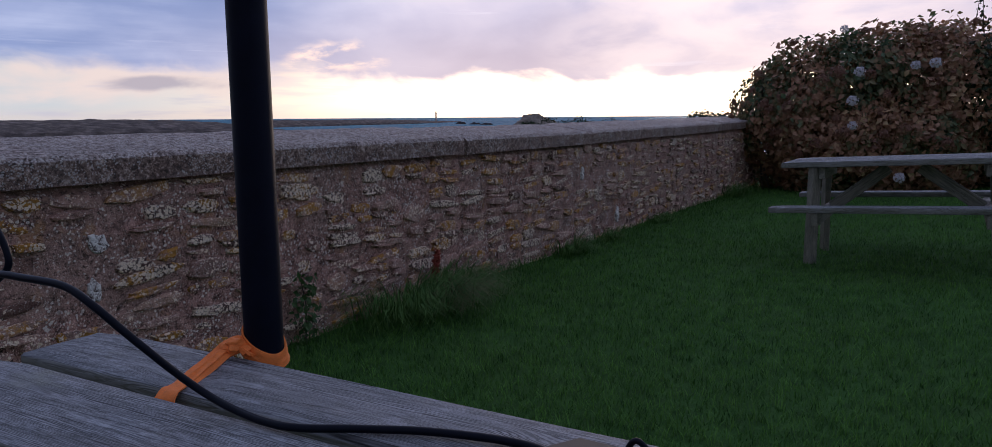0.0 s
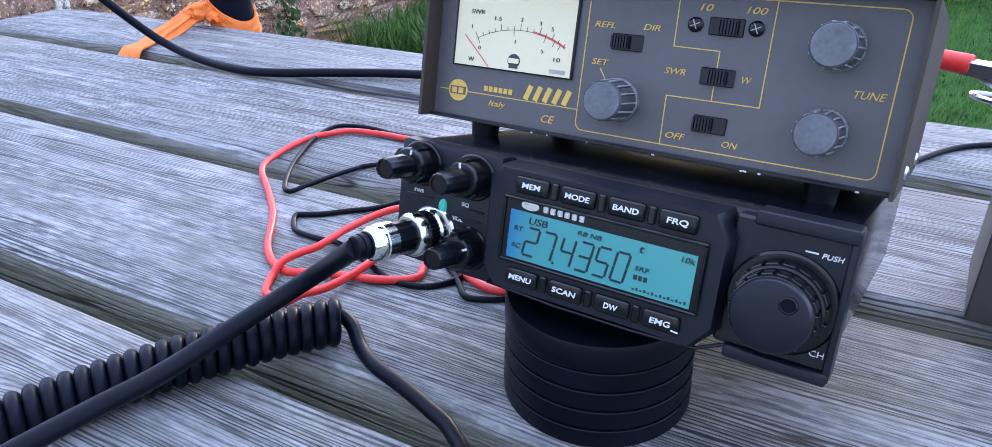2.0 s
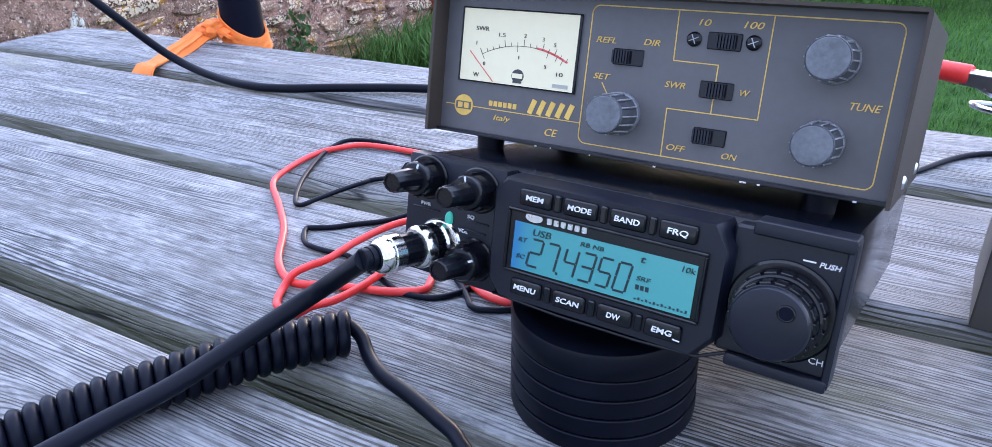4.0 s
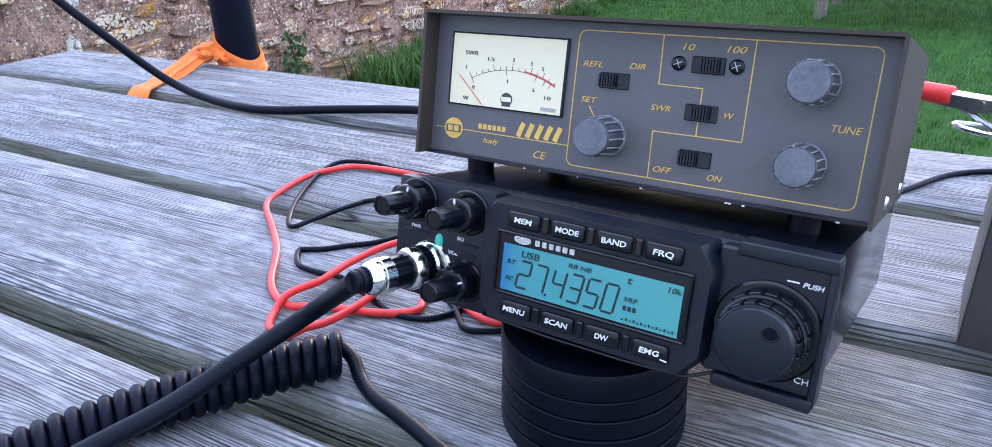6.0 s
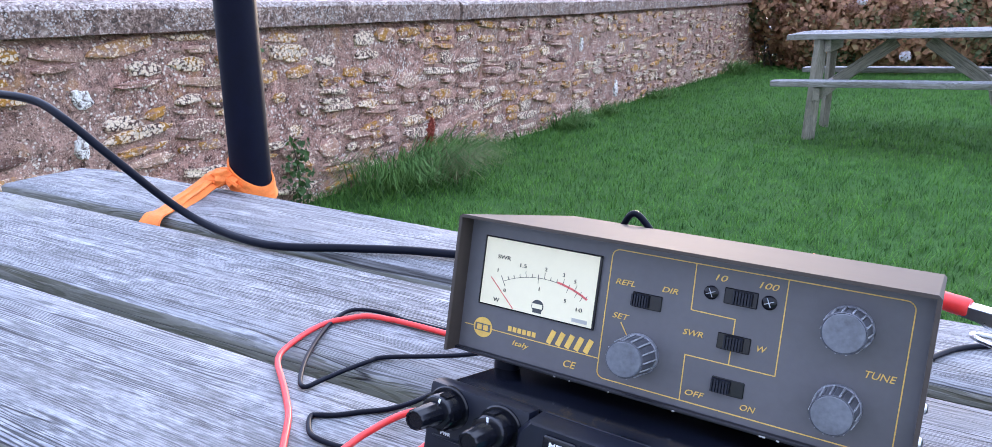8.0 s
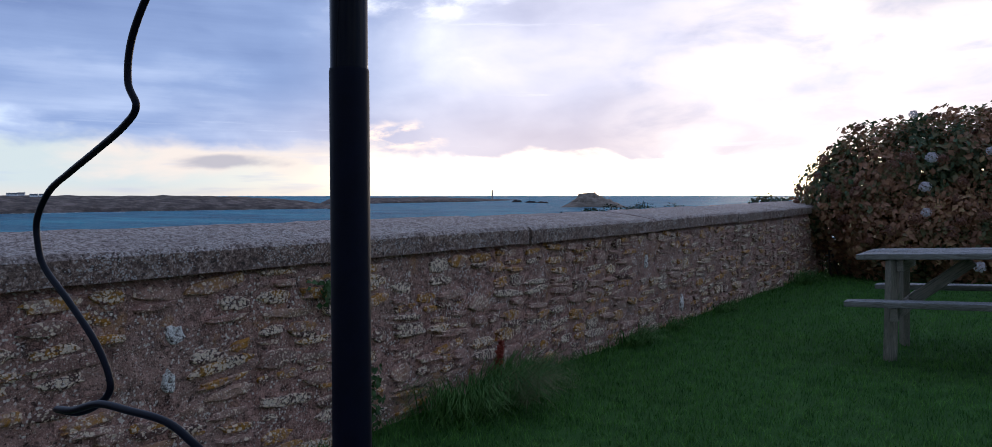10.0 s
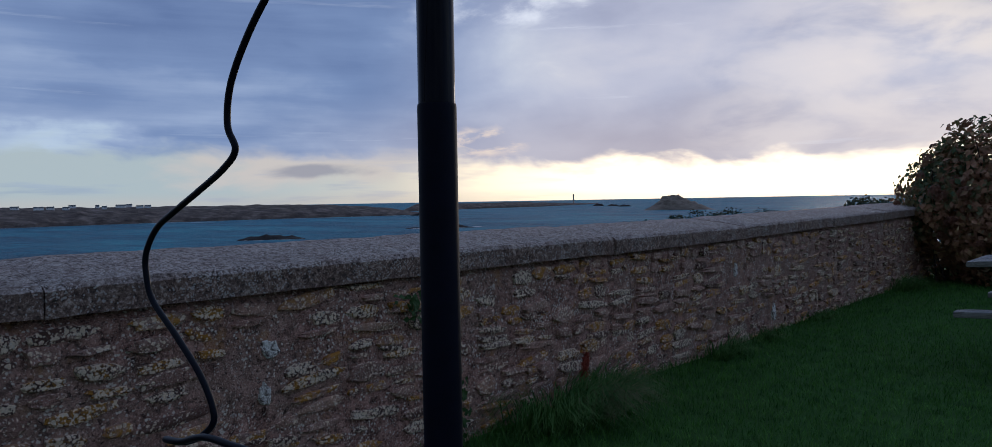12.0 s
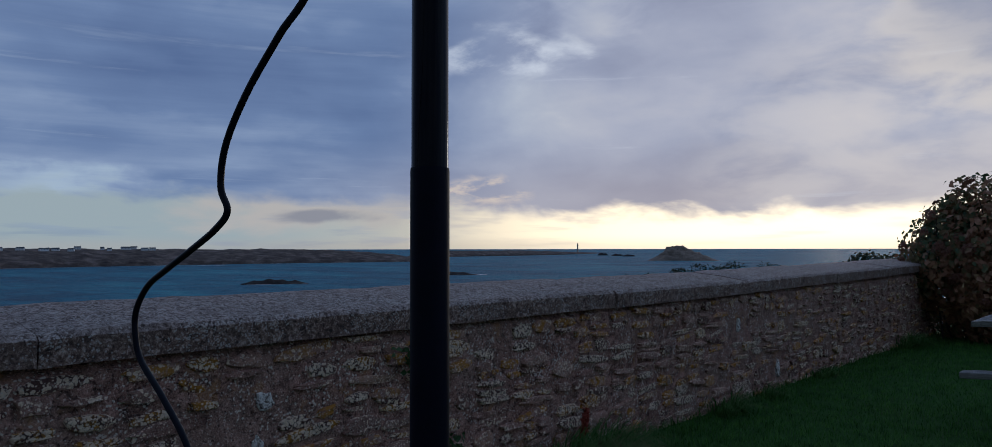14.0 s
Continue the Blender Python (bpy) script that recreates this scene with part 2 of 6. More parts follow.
    col = g.mix(g.math("MULTIPLY", g.smooth(blotch, 0.48, 0.34), 0.50), col, (0.075, 0.073, 0.070))
    col = g.mix(g.math("MULTIPLY", g.smooth(cell.outputs["Distance"], 0.13, 0.03), 0.50), col, (0.20, 0.18, 0.15))
    algae = g.smooth(g.noise(g.vec("MULTIPLY", p, (5, 14, 14)), 1.0, 4, 0.6), 0.60, 0.78)
    col = g.mix(g.math("MULTIPLY", algae, 0.35), col, (0.20, 0.21, 0.12))
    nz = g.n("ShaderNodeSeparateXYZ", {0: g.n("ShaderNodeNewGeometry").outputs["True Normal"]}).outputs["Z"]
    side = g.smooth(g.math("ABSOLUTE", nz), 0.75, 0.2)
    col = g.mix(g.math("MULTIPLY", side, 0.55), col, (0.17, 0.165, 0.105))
    col = g.mix(crack, col, (0.022, 0.020, 0.020))
    link(g, col, b, "Base Color")
    bump(g, b, g.math("SUBTRACT", h, g.math("MULTIPLY", crack, 1.2)), 0.9, 0.0016)
    return m


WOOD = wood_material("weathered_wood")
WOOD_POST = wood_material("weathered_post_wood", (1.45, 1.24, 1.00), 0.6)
BLACK_PLASTIC = plain("black_plastic", (0.0040, 0.0057, 0.0135), 0.38, var=0.25, scale=60, relief=0.00006, spec=0.36)
BLACK_GLOSS = plain("black_gloss_plastic", (0.0036, 0.0042, 0.0072), 0.22, var=0.2, scale=60, spec=0.35)
BLACK_PAINT = plain("black_painted_steel", (0.0075, 0.0085, 0.0125), 0.36, var=0.3, scale=30, relief=0.00004, spec=0.35)
CASE_PAINT = plain("glossy_black_enamel", (0.0050, 0.0064, 0.0115), 0.17, var=0.3, scale=30, spec=0.55)
PANEL = plain("dark_grey_panel", (0.100, 0.097, 0.104), 0.46, var=0.12, scale=35, relief=0.00003)
SHELL = plain("dark_brown_painted_steel", (0.060, 0.048, 0.040), 0.72, var=0.2, scale=25, relief=0.00004, spec=0.3)
RUBBER = plain("black_rubber", (0.0032, 0.0044, 0.0100), 0.40, var=0.3, scale=50, relief=0.0001, spec=0.16)
CABLE = plain("black_cable_jacket", (0.0030, 0.0044, 0.0105), 0.38, var=0.25, scale=80, spec=0.13)
RED_WIRE = plain("red_wire_jacket", (0.75, 0.035, 0.03), 0.4, var=0.12, scale=80)
CHROME = plain("nickel_plate", (0.78, 0.77, 0.74), 0.16, 1.0, var=0.08, scale=60)
STEEL = plain("bright_steel", (0.62, 0.63, 0.65), 0.28, 1.0, var=0.12, scale=60)
GOLD_INK = plain("gold_ink", (0.72, 0.46, 0.10), 0.5, var=0.15, scale=200)
WHITE_INK = plain("white_ink", (0.75, 0.76, 0.78), 0.5, var=0.05, scale=200)
RED_INK = plain("red_ink", (0.72, 0.13, 0.13), 0.6, var=0.05, scale=200)
BLACK_INK = plain("black_ink", (0.05, 0.055, 0.06), 0.6, var=0.05, scale=200)
GREEN_LAMP = plain("green_button", (0.02, 0.30, 0.24), 0.3, var=0.1, scale=100, emit=0.10)
KNOB_FACE = plain("scuffed_grey_knob", (0.115, 0.125, 0.145), 0.36, var=0.4, scale=90, relief=0.00005)
KNOB_RING = plain("scuffed_knob_side", (0.19, 0.20, 0.23), 0.42, var=0.5, scale=120)
KNOB_SIDE = plain("dark_knob_side", (0.075, 0.080, 0.094), 0.35, var=0.4, scale=150)
# wear on edges, with their highlight put into the colour
WORN_GLINT = plain("worn_pale_glint", (0.32, 0.335, 0.36), 0.5, var=0.5, scale=220)
ORANGE = plain("orange_cloth", (0.85, 0.20, 0.035), 0.75, var=0.2, scale=60, relief=0.0005)
TAUPE = plain("taupe_plastic", (0.066, 0.060, 0.056), 0.45, var=0.1, scale=30)
# dial paper brightened by a faint added glow; the meter has no lamp
GLOWING_PAPER = plain("glowing_cream_dial_paper", (0.62, 0.595, 0.44), 0.7, var=0.03, scale=50, emit=0.05)


def lcd_material():
    """Backlit display, bluer beside its lamp at one end."""
    m, g, b, co = material("backlit_lcd", 0.25)
    x = g.n("ShaderNodeSeparateXYZ", {0: co}).outputs["X"]
    f = g.math("MULTIPLY_ADD", x, 1.0 / 0.07, 0.041 / 0.07)
    col = g.ramp(g.math("ADD", f, g.math("MULTIPLY_ADD", g.noise(co, 30, 3), 0.06, -0.03)), [(0.0, (0.010, 0.12, 0.27)), (0.06, (0.022, 0.165, 0.24)), (0.16, (0.032, 0.20, 0.225)), (1.0, (0.042, 0.225, 0.235))])
    link(g, col, b, "Base Color")
    link(g, col, b, "Emission Color")
    b.inputs["Emission Strength"].default_value = 0.076
    return m


LCD = lcd_material()
LCD_INK = plain("lcd_segment", (0.004, 0.022, 0.030), 0.4, var=0.05)


# ---- small mesh helpers ----
def bm_new():
    return bmesh.new()


def box(bm, x0, x1, y0, y1, z0, z1, r=0.0, seg=1):
    m = Matrix.Translation(((x0 + x1) / 2, (y0 + y1) / 2, (z0 + z1) / 2)) @ Matrix.Diagonal((x1 - x0, y1 - y0, z1 - z0, 1))
    vs = bmesh.ops.create_cube(bm, size=1, matrix=m)["verts"]
    if r > 0:
        es = {e for v in vs for e in v.link_edges}
        bmesh.ops.bevel(bm, geom=list(es), offset=r, segments=seg, profile=0.6, affect="EDGES")
    return vs


def lathe(bm, p0, axis, profile, seg=24, flute=0, depth=0.0):
    """Turns a profile of (radius, distance along the axis) round the axis that starts at p0."""
    q = Vector(axis).normalized().to_track_quat("Z", "Y").to_matrix()
    rows = []
    for r, h in profile:
        row = []
        for i in range(seg):
            a = 2 * math.pi * i / seg
            k = r * (1 - (depth if flute and (i % (seg // flute)) == 0 and 0 < r else 0))
            row.append(bm.verts.new(Vector(p0) + q @ Vector((k * math.cos(a), k * math.sin(a), h))))
        rows.append(row)
    for a, b in zip(rows, rows[1:]):
        for i in range(seg):
            bm.faces.new((a[i], a[(i + 1) % seg], b[(i + 1) % seg], b[i]))
    bm.faces.new(rows[0][::-1])
    bm.faces.new(rows[-1])
    bmesh.ops.recalc_face_normals(bm, faces=bm.faces[:])


def smooth_path(pts, steps=8):
    """Catmull-Rom through the points."""
    pts = [Vector(p) for p in pts]
    n = len(pts)
    out = []
    for i in range(n - 1):
        a, b, c, d = pts[max(i - 1, 0)], pts[i], pts[i + 1], pts[min(i + 2, n - 1)]
        for s in range(steps):
            t = s / steps
            out.append(0.5 * ((2 * b) + (c - a) * t + (2 * a - 5 * b + 4 * c - d) * t * t + (3 * b - a - 3 * c + d) * t ** 3))
    out.append(pts[-1])
    return out


def tube(bm, pts, r, seg=10, r_end=None):
    """A round tube along the points, with a frame carried along it."""
    n = len(pts)
    t0 = (pts[1] - pts[0]).normalized()
    nrm = t0.orthogonal().normalized()
    rows = []
    for i, p in enumerate(pts):
        t = (pts[min(i + 1, n - 1)] - pts[max(i - 1, 0)]).normalized()
        nrm = (nrm - t * nrm.dot(t)).normalized()
        bn = t.cross(nrm)
        k = r if r_end is None else r + (r_end - r) * i / (n - 1)
        rows.append([bm.verts.new(p + (nrm * math.cos(2 * math.pi * j / seg) + bn * math.sin(2 * math.pi * j / seg)) * k) for j in range(seg)])
    for a, b in zip(rows, rows[1:]):
        for j in range(seg):
            bm.faces.new((a[j], a[(j + 1) % seg], b[(j + 1) % seg], b[j]))
    bm.faces.new(rows[0][::-1])
    bm.faces.new(rows[-1])


def mesh_of(name, bm, mat, smooth=True, angle=35):
    me = bpy.data.meshes.new(name)
    bmesh.ops.recalc_face_normals(bm, faces=bm.faces[:])
    bm.to_mesh(me)
    bm.free()
    me.materials.append(mat)
    if smooth:
        me.shade_smooth()
        me.set_sharp_from_angle(angle=radians(angle))
    return me


def part(name, bm, mat, parent, label="", smooth=True):
    ob = new(name, mesh_of(name, bm, mat, smooth))
    ob.parent = parent
    if label:
        tagged(ob, label)
    return ob


def thing(name, m, label, category, group="", kind=""):
    ob = new(name)
    ob.empty_display_size = 0.05
    ob.matrix_world = m
    return tagged(ob, label, category, group, kind)


def single(name, bm, mat, label, category, kind="", m=None, smooth=True, group=""):
    ob = new(name, mesh_of(name, bm, mat, smooth))
    if m is not None:
        ob.matrix_world = m
    return tagged(ob, label, category, group, kind)


def lettering(text, size, x, z, y, mat, parent, slant=0.0, width=0.0, name="lettering", flat=0.0002, weight=0.0):
    """Words on a front that faces -Y: their middle at x, z."""
    cu = bpy.data.curves.new("letters", "FONT")
    cu.body, cu.size, cu.align_x, cu.align_y, cu.shear, cu.extrude = text, size, "CENTER", "CENTER", slant, flat
    cu.offset = size * weight
    cu.resolution_u = 3
    tmp = bpy.data.objects.new("letters", cu)
    me = bpy.data.meshes.new_from_object(tmp)
    me.name = name
    bpy.data.objects.remove(tmp)
    bpy.data.curves.remove(cu)
    me.transform(Matrix.Rotation(radians(90), 4, "X"))
    if width:
        xs = [v.co.x for v in me.vertices]
        k = width / max(1e-6, max(xs) - min(xs))
        me.transform(Matrix.Diagonal((k, 1, 1, 1)))
    me.transform(Matrix.Translation((x, y, z)))
    me.materials.clear()
    me.materials.append(mat)
    ob = new(name, me)
    ob.parent = parent
    return ob


def strip(bm, pts, w, y, th=0.0002):
    """A printed line of width w through (x, z) points on a front at depth y."""
    for (x0, z0), (x1, z1) in zip(pts, pts[1:]):
        d = Vector((x1 - x0, 0, z1 - z0))
        L = d.length
        d /= L
        nrm = Vector((-d.z, 0, d.x)) * (w / 2)
        a, b = Vector((x0, y, z0)) - d * w / 2, Vector((x1, y, z1)) + d * w / 2
        f = [bm.verts.new(q) for q in (a - nrm, b - nrm, b + nrm, a + nrm)]
        k = [bm.verts.new(q.co + Vector((0, th, 0))) for q in f]
        bm.faces.new(f)
        for i in range(4):
            bm.faces.new((f[i], k[i], k[(i + 1) % 4], f[(i + 1) % 4]))


# ---- outdoor materials ----
def lawn_material():
    m, g, b, co = material("lawn_soil_and_grass", 0.9, spec=0.1)
    big = g.noise(co, 0.9, 4)
    mid = g.noise(co, 9, 4)
    fine = g.noise(co, 120, 3)
    col = g.ramp(g.math("ADD", g.math("MULTIPLY", mid, 0.5), g.math("MULTIPLY", fine, 0.5)), [(0.3, (0.016, 0.045, 0.012)), (0.55, (0.040, 0.110, 0.024)), (0.75, (0.075, 0.165, 0.040))])
    col = g.mix(g.math("MULTIPLY", g.smooth(big, 0.45, 0.7), 0.4), col, (0.045, 0.090, 0.022))
    link(g, col, b, "Base Color")
    bump(g, b, fine, 0.8, 0.01)
    return m


def blade_material(name, lo, hi):
    m, g, b, co = material(name, 0.6, spec=0.12)
    isl = g.n("ShaderNodeNewGeometry").outputs["Random Per Island"]
    big = g.noise(co, 1.3, 4)
    mid = g.noise(co, 8.0, 3, 0.6)
    f = g.math("ADD", g.math("MULTIPLY", isl, 0.44), g.math("ADD", g.math("MULTIPLY", big, 0.26), g.math("MULTIPLY", g.smooth(mid, 0.34, 0.66), 0.30)))
    col = g.ramp(f, [(0.15, lo), (0.85, hi)])
    link(g, col, b, "Base Color")
    see_through(g, b, col, 0.35)
    return m


def lichen(g, wco, clump, shift, size, fill):
    """Round, crowded crusts of lichen where clump is high."""
    p = g.vec("ADD", g.vec("ADD", wco, shift), g.vec("MULTIPLY", g.n("ShaderNodeTexNoise", {"Vector": wco, "Scale": 60.0, "Detail": 2.0}).outputs["Color"], (0.012, 0.012, 0.012)))
    cell = g.n("ShaderNodeTexVoronoi", {"Vector": p, "Scale": size})
    own = g.n("ShaderNodeSeparateXYZ", {0: cell.outputs["Color"]}).outputs["X"]
    return g.math("MULTIPLY", g.smooth(cell.outputs["Distance"], 0.56, 0.40), g.smooth(g.math("ADD", clump, g.math("MULTIPLY", own, 0.5)), 1.0 - fill, 1.06 - fill))


def wall_ground(g, wco):
    """The brown, gritty ground tone that mortar and stones share."""
    grit = g.noise(wco, 140, 4, 0.7)
    mott = g.noise(wco, 17, 6, 0.72, 0.4)
    big = g.noise(wco, 2.6, 4)
    col = g.ramp(g.math("ADD", g.math("MULTIPLY", mott, 0.6), g.math("MULTIPLY", grit, 0.4)), [(0.38, (0.042, 0.023, 0.018)), (0.46, (0.31, 0.165, 0.128)), (0.57, (0.57, 0.322, 0.250)), (0.68, (0.90, 0.585, 0.46))])
    col = g.mix(g.math("MULTIPLY", g.smooth(big, 0.42, 0.62), 0.35), col, (0.42, 0.295, 0.225))
    # weathered pits with their shade put into the colour, and pale grains
    shaded_pits = g.smooth(g.noise(g.vec("ADD", wco, (9, 2, 4)), 48, 4, 0.65, 0.6), 0.56, 0.66)
    col = g.mix(g.math("MULTIPLY", shaded_pits, 0.80), col, (0.040, 0.024, 0.021))
    pale = g.smooth(g.noise(g.vec("ADD", wco, (2, 9, 6)), 120, 3, 0.6, 0.3), 0.59, 0.66)
    col = g.mix(g.math("MULTIPLY", pale, 0.75), col, (0.90, 0.72, 0.58))
    return col, g.math("SUBTRACT", grit, g.math("MULTIPLY", shaded_pits, 0.5)), mott


def stone_material():
    """Rubble close to the mortar in tone; some ochre, some dark maroon under crowded cream crusts."""
    m, g, b, co = material("rubble_stone", 0.86, spec=0.2)
    geo = g.n("ShaderNodeNewGeometry")
    rnd = g.n("ShaderNodeObjectInfo").outputs["Random"]
    wco = geo.outputs["Position"]
    r = g.math("FRACT", g.math("ADD", rnd, geo.outputs["Random Per Island"]))
    r2 = g.math("FRACT", g.math("MULTIPLY", r, 7.31))
    col, grit, mott = wall_ground(g, g.vec("ADD", wco, (7, 3, 1)))
    own = g.ramp(r, [(0.0, (0.36, 0.195, 0.150)), (0.2, (0.64, 0.385, 0.27)), (0.4, (0.46, 0.275, 0.225)), (0.55, (0.15, 0.078, 0.062)), (0.7, (0.64, 0.42, 0.30)), (0.85, (0.50, 0.295, 0.205)), (1.0, (0.38, 0.245, 0.205))])
    col = g.mix(0.38, col, own)
    # dark maroon stones
    maroon = g.math("MULTIPLY", g.smooth(r2, 0.50, 0.54), g.smooth(g.noise(wco, 17, 4, 0.6, 0.3), 0.36, 0.50))
    col = g.mix(g.math("MULTIPLY", maroon, 0.85), col, (0.105, 0.052, 0.042))
    # ochre bloom on some
    amber = g.math("MULTIPLY", g.smooth(g.noise(g.vec("ADD", wco, (3, 8, 1)), 22, 5, 0.65, 0.5), 0.43, 0.56), g.smooth(g.math("FRACT", g.math("MULTIPLY", r, 3.7)), 0.56, 0.62))
    col = g.mix(g.math("MULTIPLY", amber, 0.9), col, (0.54, 0.25, 0.042))
    # cream crusts crowd on the dark stones and stray over the rest
    clump = g.math("ADD", g.math("MULTIPLY", g.noise(wco, 11, 3), 0.62), g.math("MULTIPLY_ADD", g.smooth(r2, 0.52, 0.80), 0.30, -0.04))
    rim = g.math("MULTIPLY", g.smooth(g.noise(g.vec("ADD", wco, (1, 5, 2)), 50, 4, 0.7, 0.5), 0.48, 0.58), g.smooth(clump, 0.38, 0.52))
    col = g.mix(g.math("MULTIPLY", rim, 0.75), col, (0.070, 0.042, 0.036))
    col = g.mix(g.math("MULTIPLY", lichen(g, wco, clump, (0, 0, 0), 62.0, 0.36), 0.95), col, (0.92, 0.74, 0.55))
    col = g.mix(g.math("MULTIPLY", lichen(g, wco, clump, (2, 7, 3), 115.0, 0.37), 0.92), col, (0.90, 0.72, 0.53))
    col = g.mix(g.math("MULTIPLY", lichen(g, wco, 0.30, (5, 1, 6), 170.0, 0.29), 0.85), col, (0.80, 0.70, 0.60))
    link(g, col, b, "Base Color")
    bump(g, b, g.math("ADD", grit, g.math("MULTIPLY", mott, 1.5)), 0.9, 0.010)
    return m


def mortar_material():
    m, g, b, co = material("weathered_mortar", 0.92, spec=0.15)
    col, grit, mott = wall_ground(g, co)
    clump = g.math("MULTIPLY_ADD", g.noise(co, 8, 3), 0.85, -0.06)
    rim = g.math("MULTIPLY", g.smooth(g.noise(g.vec("ADD", co, (1, 5, 2)), 40, 4, 0.7, 0.5), 0.54, 0.62), 0.6)
    col = g.mix(rim, col, (0.085, 0.054, 0.046))
    col = g.mix(g.math("MULTIPLY", lichen(g, co, clump, (1, 2, 3), 90.0, 0.26), 0.9), col, (0.82, 0.73, 0.62))
    col = g.mix(g.math("MULTIPLY", lichen(g, co, 0.30, (5, 1, 6), 150.0, 0.23), 0.8), col, (0.80, 0.70, 0.60))
    rust = g.math("MULTIPLY", g.smooth(g.noise(g.vec("ADD", co, (4, 4, 9)), 5.0, 4), 0.57, 0.68), g.smooth(mott, 0.44, 0.58))
    col = g.mix(g.math("MULTIPLY", rust, 0.6), col, (0.42, 0.205, 0.060))
    link(g, col, b, "Base Color")
    bump(g, b, g.math("ADD", mott, g.math("MULTIPLY", grit, 0.5)), 1.0, 0.016)
    return m


def coping_material():
    m, g, b, co = material("granite_coping", 0.85, spec=0.25)
    rnd = g.n("ShaderNodeObjectInfo").outputs["Random"]
    grit = g.noise(co, 70, 5, 0.8, 0.5)
    mid = g.noise(co, 30, 6, 0.8, 0.8)
    big = g.noise(co, 4, 4)
    f = g.math("ADD", g.math("MULTIPLY", grit, 0.55), g.math("MULTIPLY", mid, 0.45))
    col = g.ramp(f, [(0.41, (0.030, 0.022, 0.018)), (0.475, (0.185, 0.112, 0.088)), (0.53, (0.385, 0.255, 0.200)), (0.59, (0.85, 0.68, 0.57))])
    col = g.mix(g.math("MULTIPLY", g.smooth(big, 0.4, 0.7), 0.35), col, (0.185, 0.145, 0.125))
    col = g.mix(g.math("MULTIPLY", rnd, 0.25), col, (0.25, 0.18, 0.145))
    # paler grey on what faces the sky
    nz = g.n("ShaderNodeSeparateXYZ", {0: g.n("ShaderNodeNewGeometry").outputs["True Normal"]}).outputs["Z"]
    pale_top = g.math("MULTIPLY", g.smooth(nz, 0.3, 0.8), g.smooth(f, 0.40, 0.56))
    col = g.mix(g.math("MULTIPLY", pale_top, 0.42), col, (0.62, 0.60, 0.58))
    col = g.mix(g.math("MULTIPLY", lichen(g, co, g.math("MULTIPLY", g.noise(co, 7, 3), 0.9), (3, 3, 3), 130.0, 0.20), 0.70), col, (0.74, 0.70, 0.65))
    link(g, col, b, "Base Color")
    bump(g, b, f, 1.0, 0.022)
    return m


def leaf_material(name, cols):
    m, g, b, co = material(name, 0.5, spec=0.35)
    isl = g.n("ShaderNodeNewGeometry").outputs["Random Per Island"]
    patch = g.noise(co, 3.4, 4, 0.6)
    wide = g.noise(co, 1.15, 3, 0.5)
    f = g.math("ADD", g.math("MULTIPLY", isl, 0.40), g.math("ADD", g.math("MULTIPLY", g.smooth(wide, 0.38, 0.60), 0.36), g.math("MULTIPLY", g.smooth(patch, 0.38, 0.62), 0.24)))
    n = len(cols)
    col = g.ramp(f, [(i / (n - 1), c) for i, c in enumerate(cols)])
    link(g, col, b, "Base Color")
    see_through(g, b, col, 0.30)
    return m


def sea_material():
    m, g, b, co = material("sea_water", 0.50, spec=0.13)
    wind = g.noise(g.vec("MULTIPLY", co, (0.004, 0.010, 1)), 1.0, 5, 0.6)
    chop = g.noise(g.vec("MULTIPLY", co, (0.03, 0.05, 1)), 1.0, 6, 0.7)
    col = g.ramp(g.math("ADD", g.math("MULTIPLY", wind, 0.55), g.math("MULTIPLY", chop, 0.45)), [(0.38, (0.003, 0.075, 0.140)), (0.50, (0.010, 0.165, 0.255)), (0.62, (0.030, 0.295, 0.385))])
    caps = g.smooth(g.noise(g.vec("MULTIPLY", co, (0.09, 0.16, 1)), 1.0, 5, 0.7), 0.665, 0.73)
    col = g.mix(g.math("MULTIPLY", caps, 0.6), col, (0.7, 0.75, 0.78))
    link(g, col, b, "Base Color")
    w = g.math("ADD", g.noise(g.vec("MULTIPLY", co, (0.12, 0.30, 1)), 1.0, 5, 0.65), g.math("MULTIPLY", g.noise(co, 0.9, 4), 0.3))
    bump(g, b, w, 1.0, 4.0)
    return m


def land_material(name, lo, mid, hi, scale):
    m, g, b, co = material(name, 0.95, spec=0.1)
    f = g.noise(g.vec("MULTIPLY", co, (1, 1, 3)), scale, 6, 0.65)
    link(g, g.ramp(f, [(0.3, lo), (0.5, mid), (0.7, hi)]), b, "Base Color")
    bump(g, b, f, 0.8, 0.4 / scale)
    return m


LAWN = lawn_material()
BLADES = blade_material("grass_blades", (0.016, 0.062, 0.014), (0.132, 0.300, 0.060))
TUFT = blade_material("coarse_grass_blades", (0.024, 0.085, 0.020), (0.16, 0.30, 0.085))
STRAW = blade_material("dry_grass_blades", (0.13, 0.125, 0.06), (0.30, 0.27, 0.15))
STONE = stone_material()
MORTAR = mortar_material()
COPING = coping_material()
SEA = sea_material()
HEATH = land_material("heath_and_fields", (0.050, 0.040, 0.042), (0.125, 0.100, 0.086), (0.26, 0.205, 0.185), 0.035)
ROCK = land_material("sea_rock", (0.020, 0.018, 0.018), (0.045, 0.040, 0.038), (0.08, 0.07, 0.065), 0.08)
# island rock made paler: the haze of distance is put into its colour
HAZED_ISLE_ROCK = land_material("hazed_island_rock", (0.16, 0.13, 0.105), (0.25, 0.205, 0.165), (0.34, 0.28, 0.23), 0.03)
FOAM = plain("sea_foam", (0.75, 0.78, 0.80), 0.8, var=0.1, scale=0.3)
WHITE_WALL = plain("white_house_paint", (0.72, 0.72, 0.71), 0.8, var=0.06, scale=0.6)
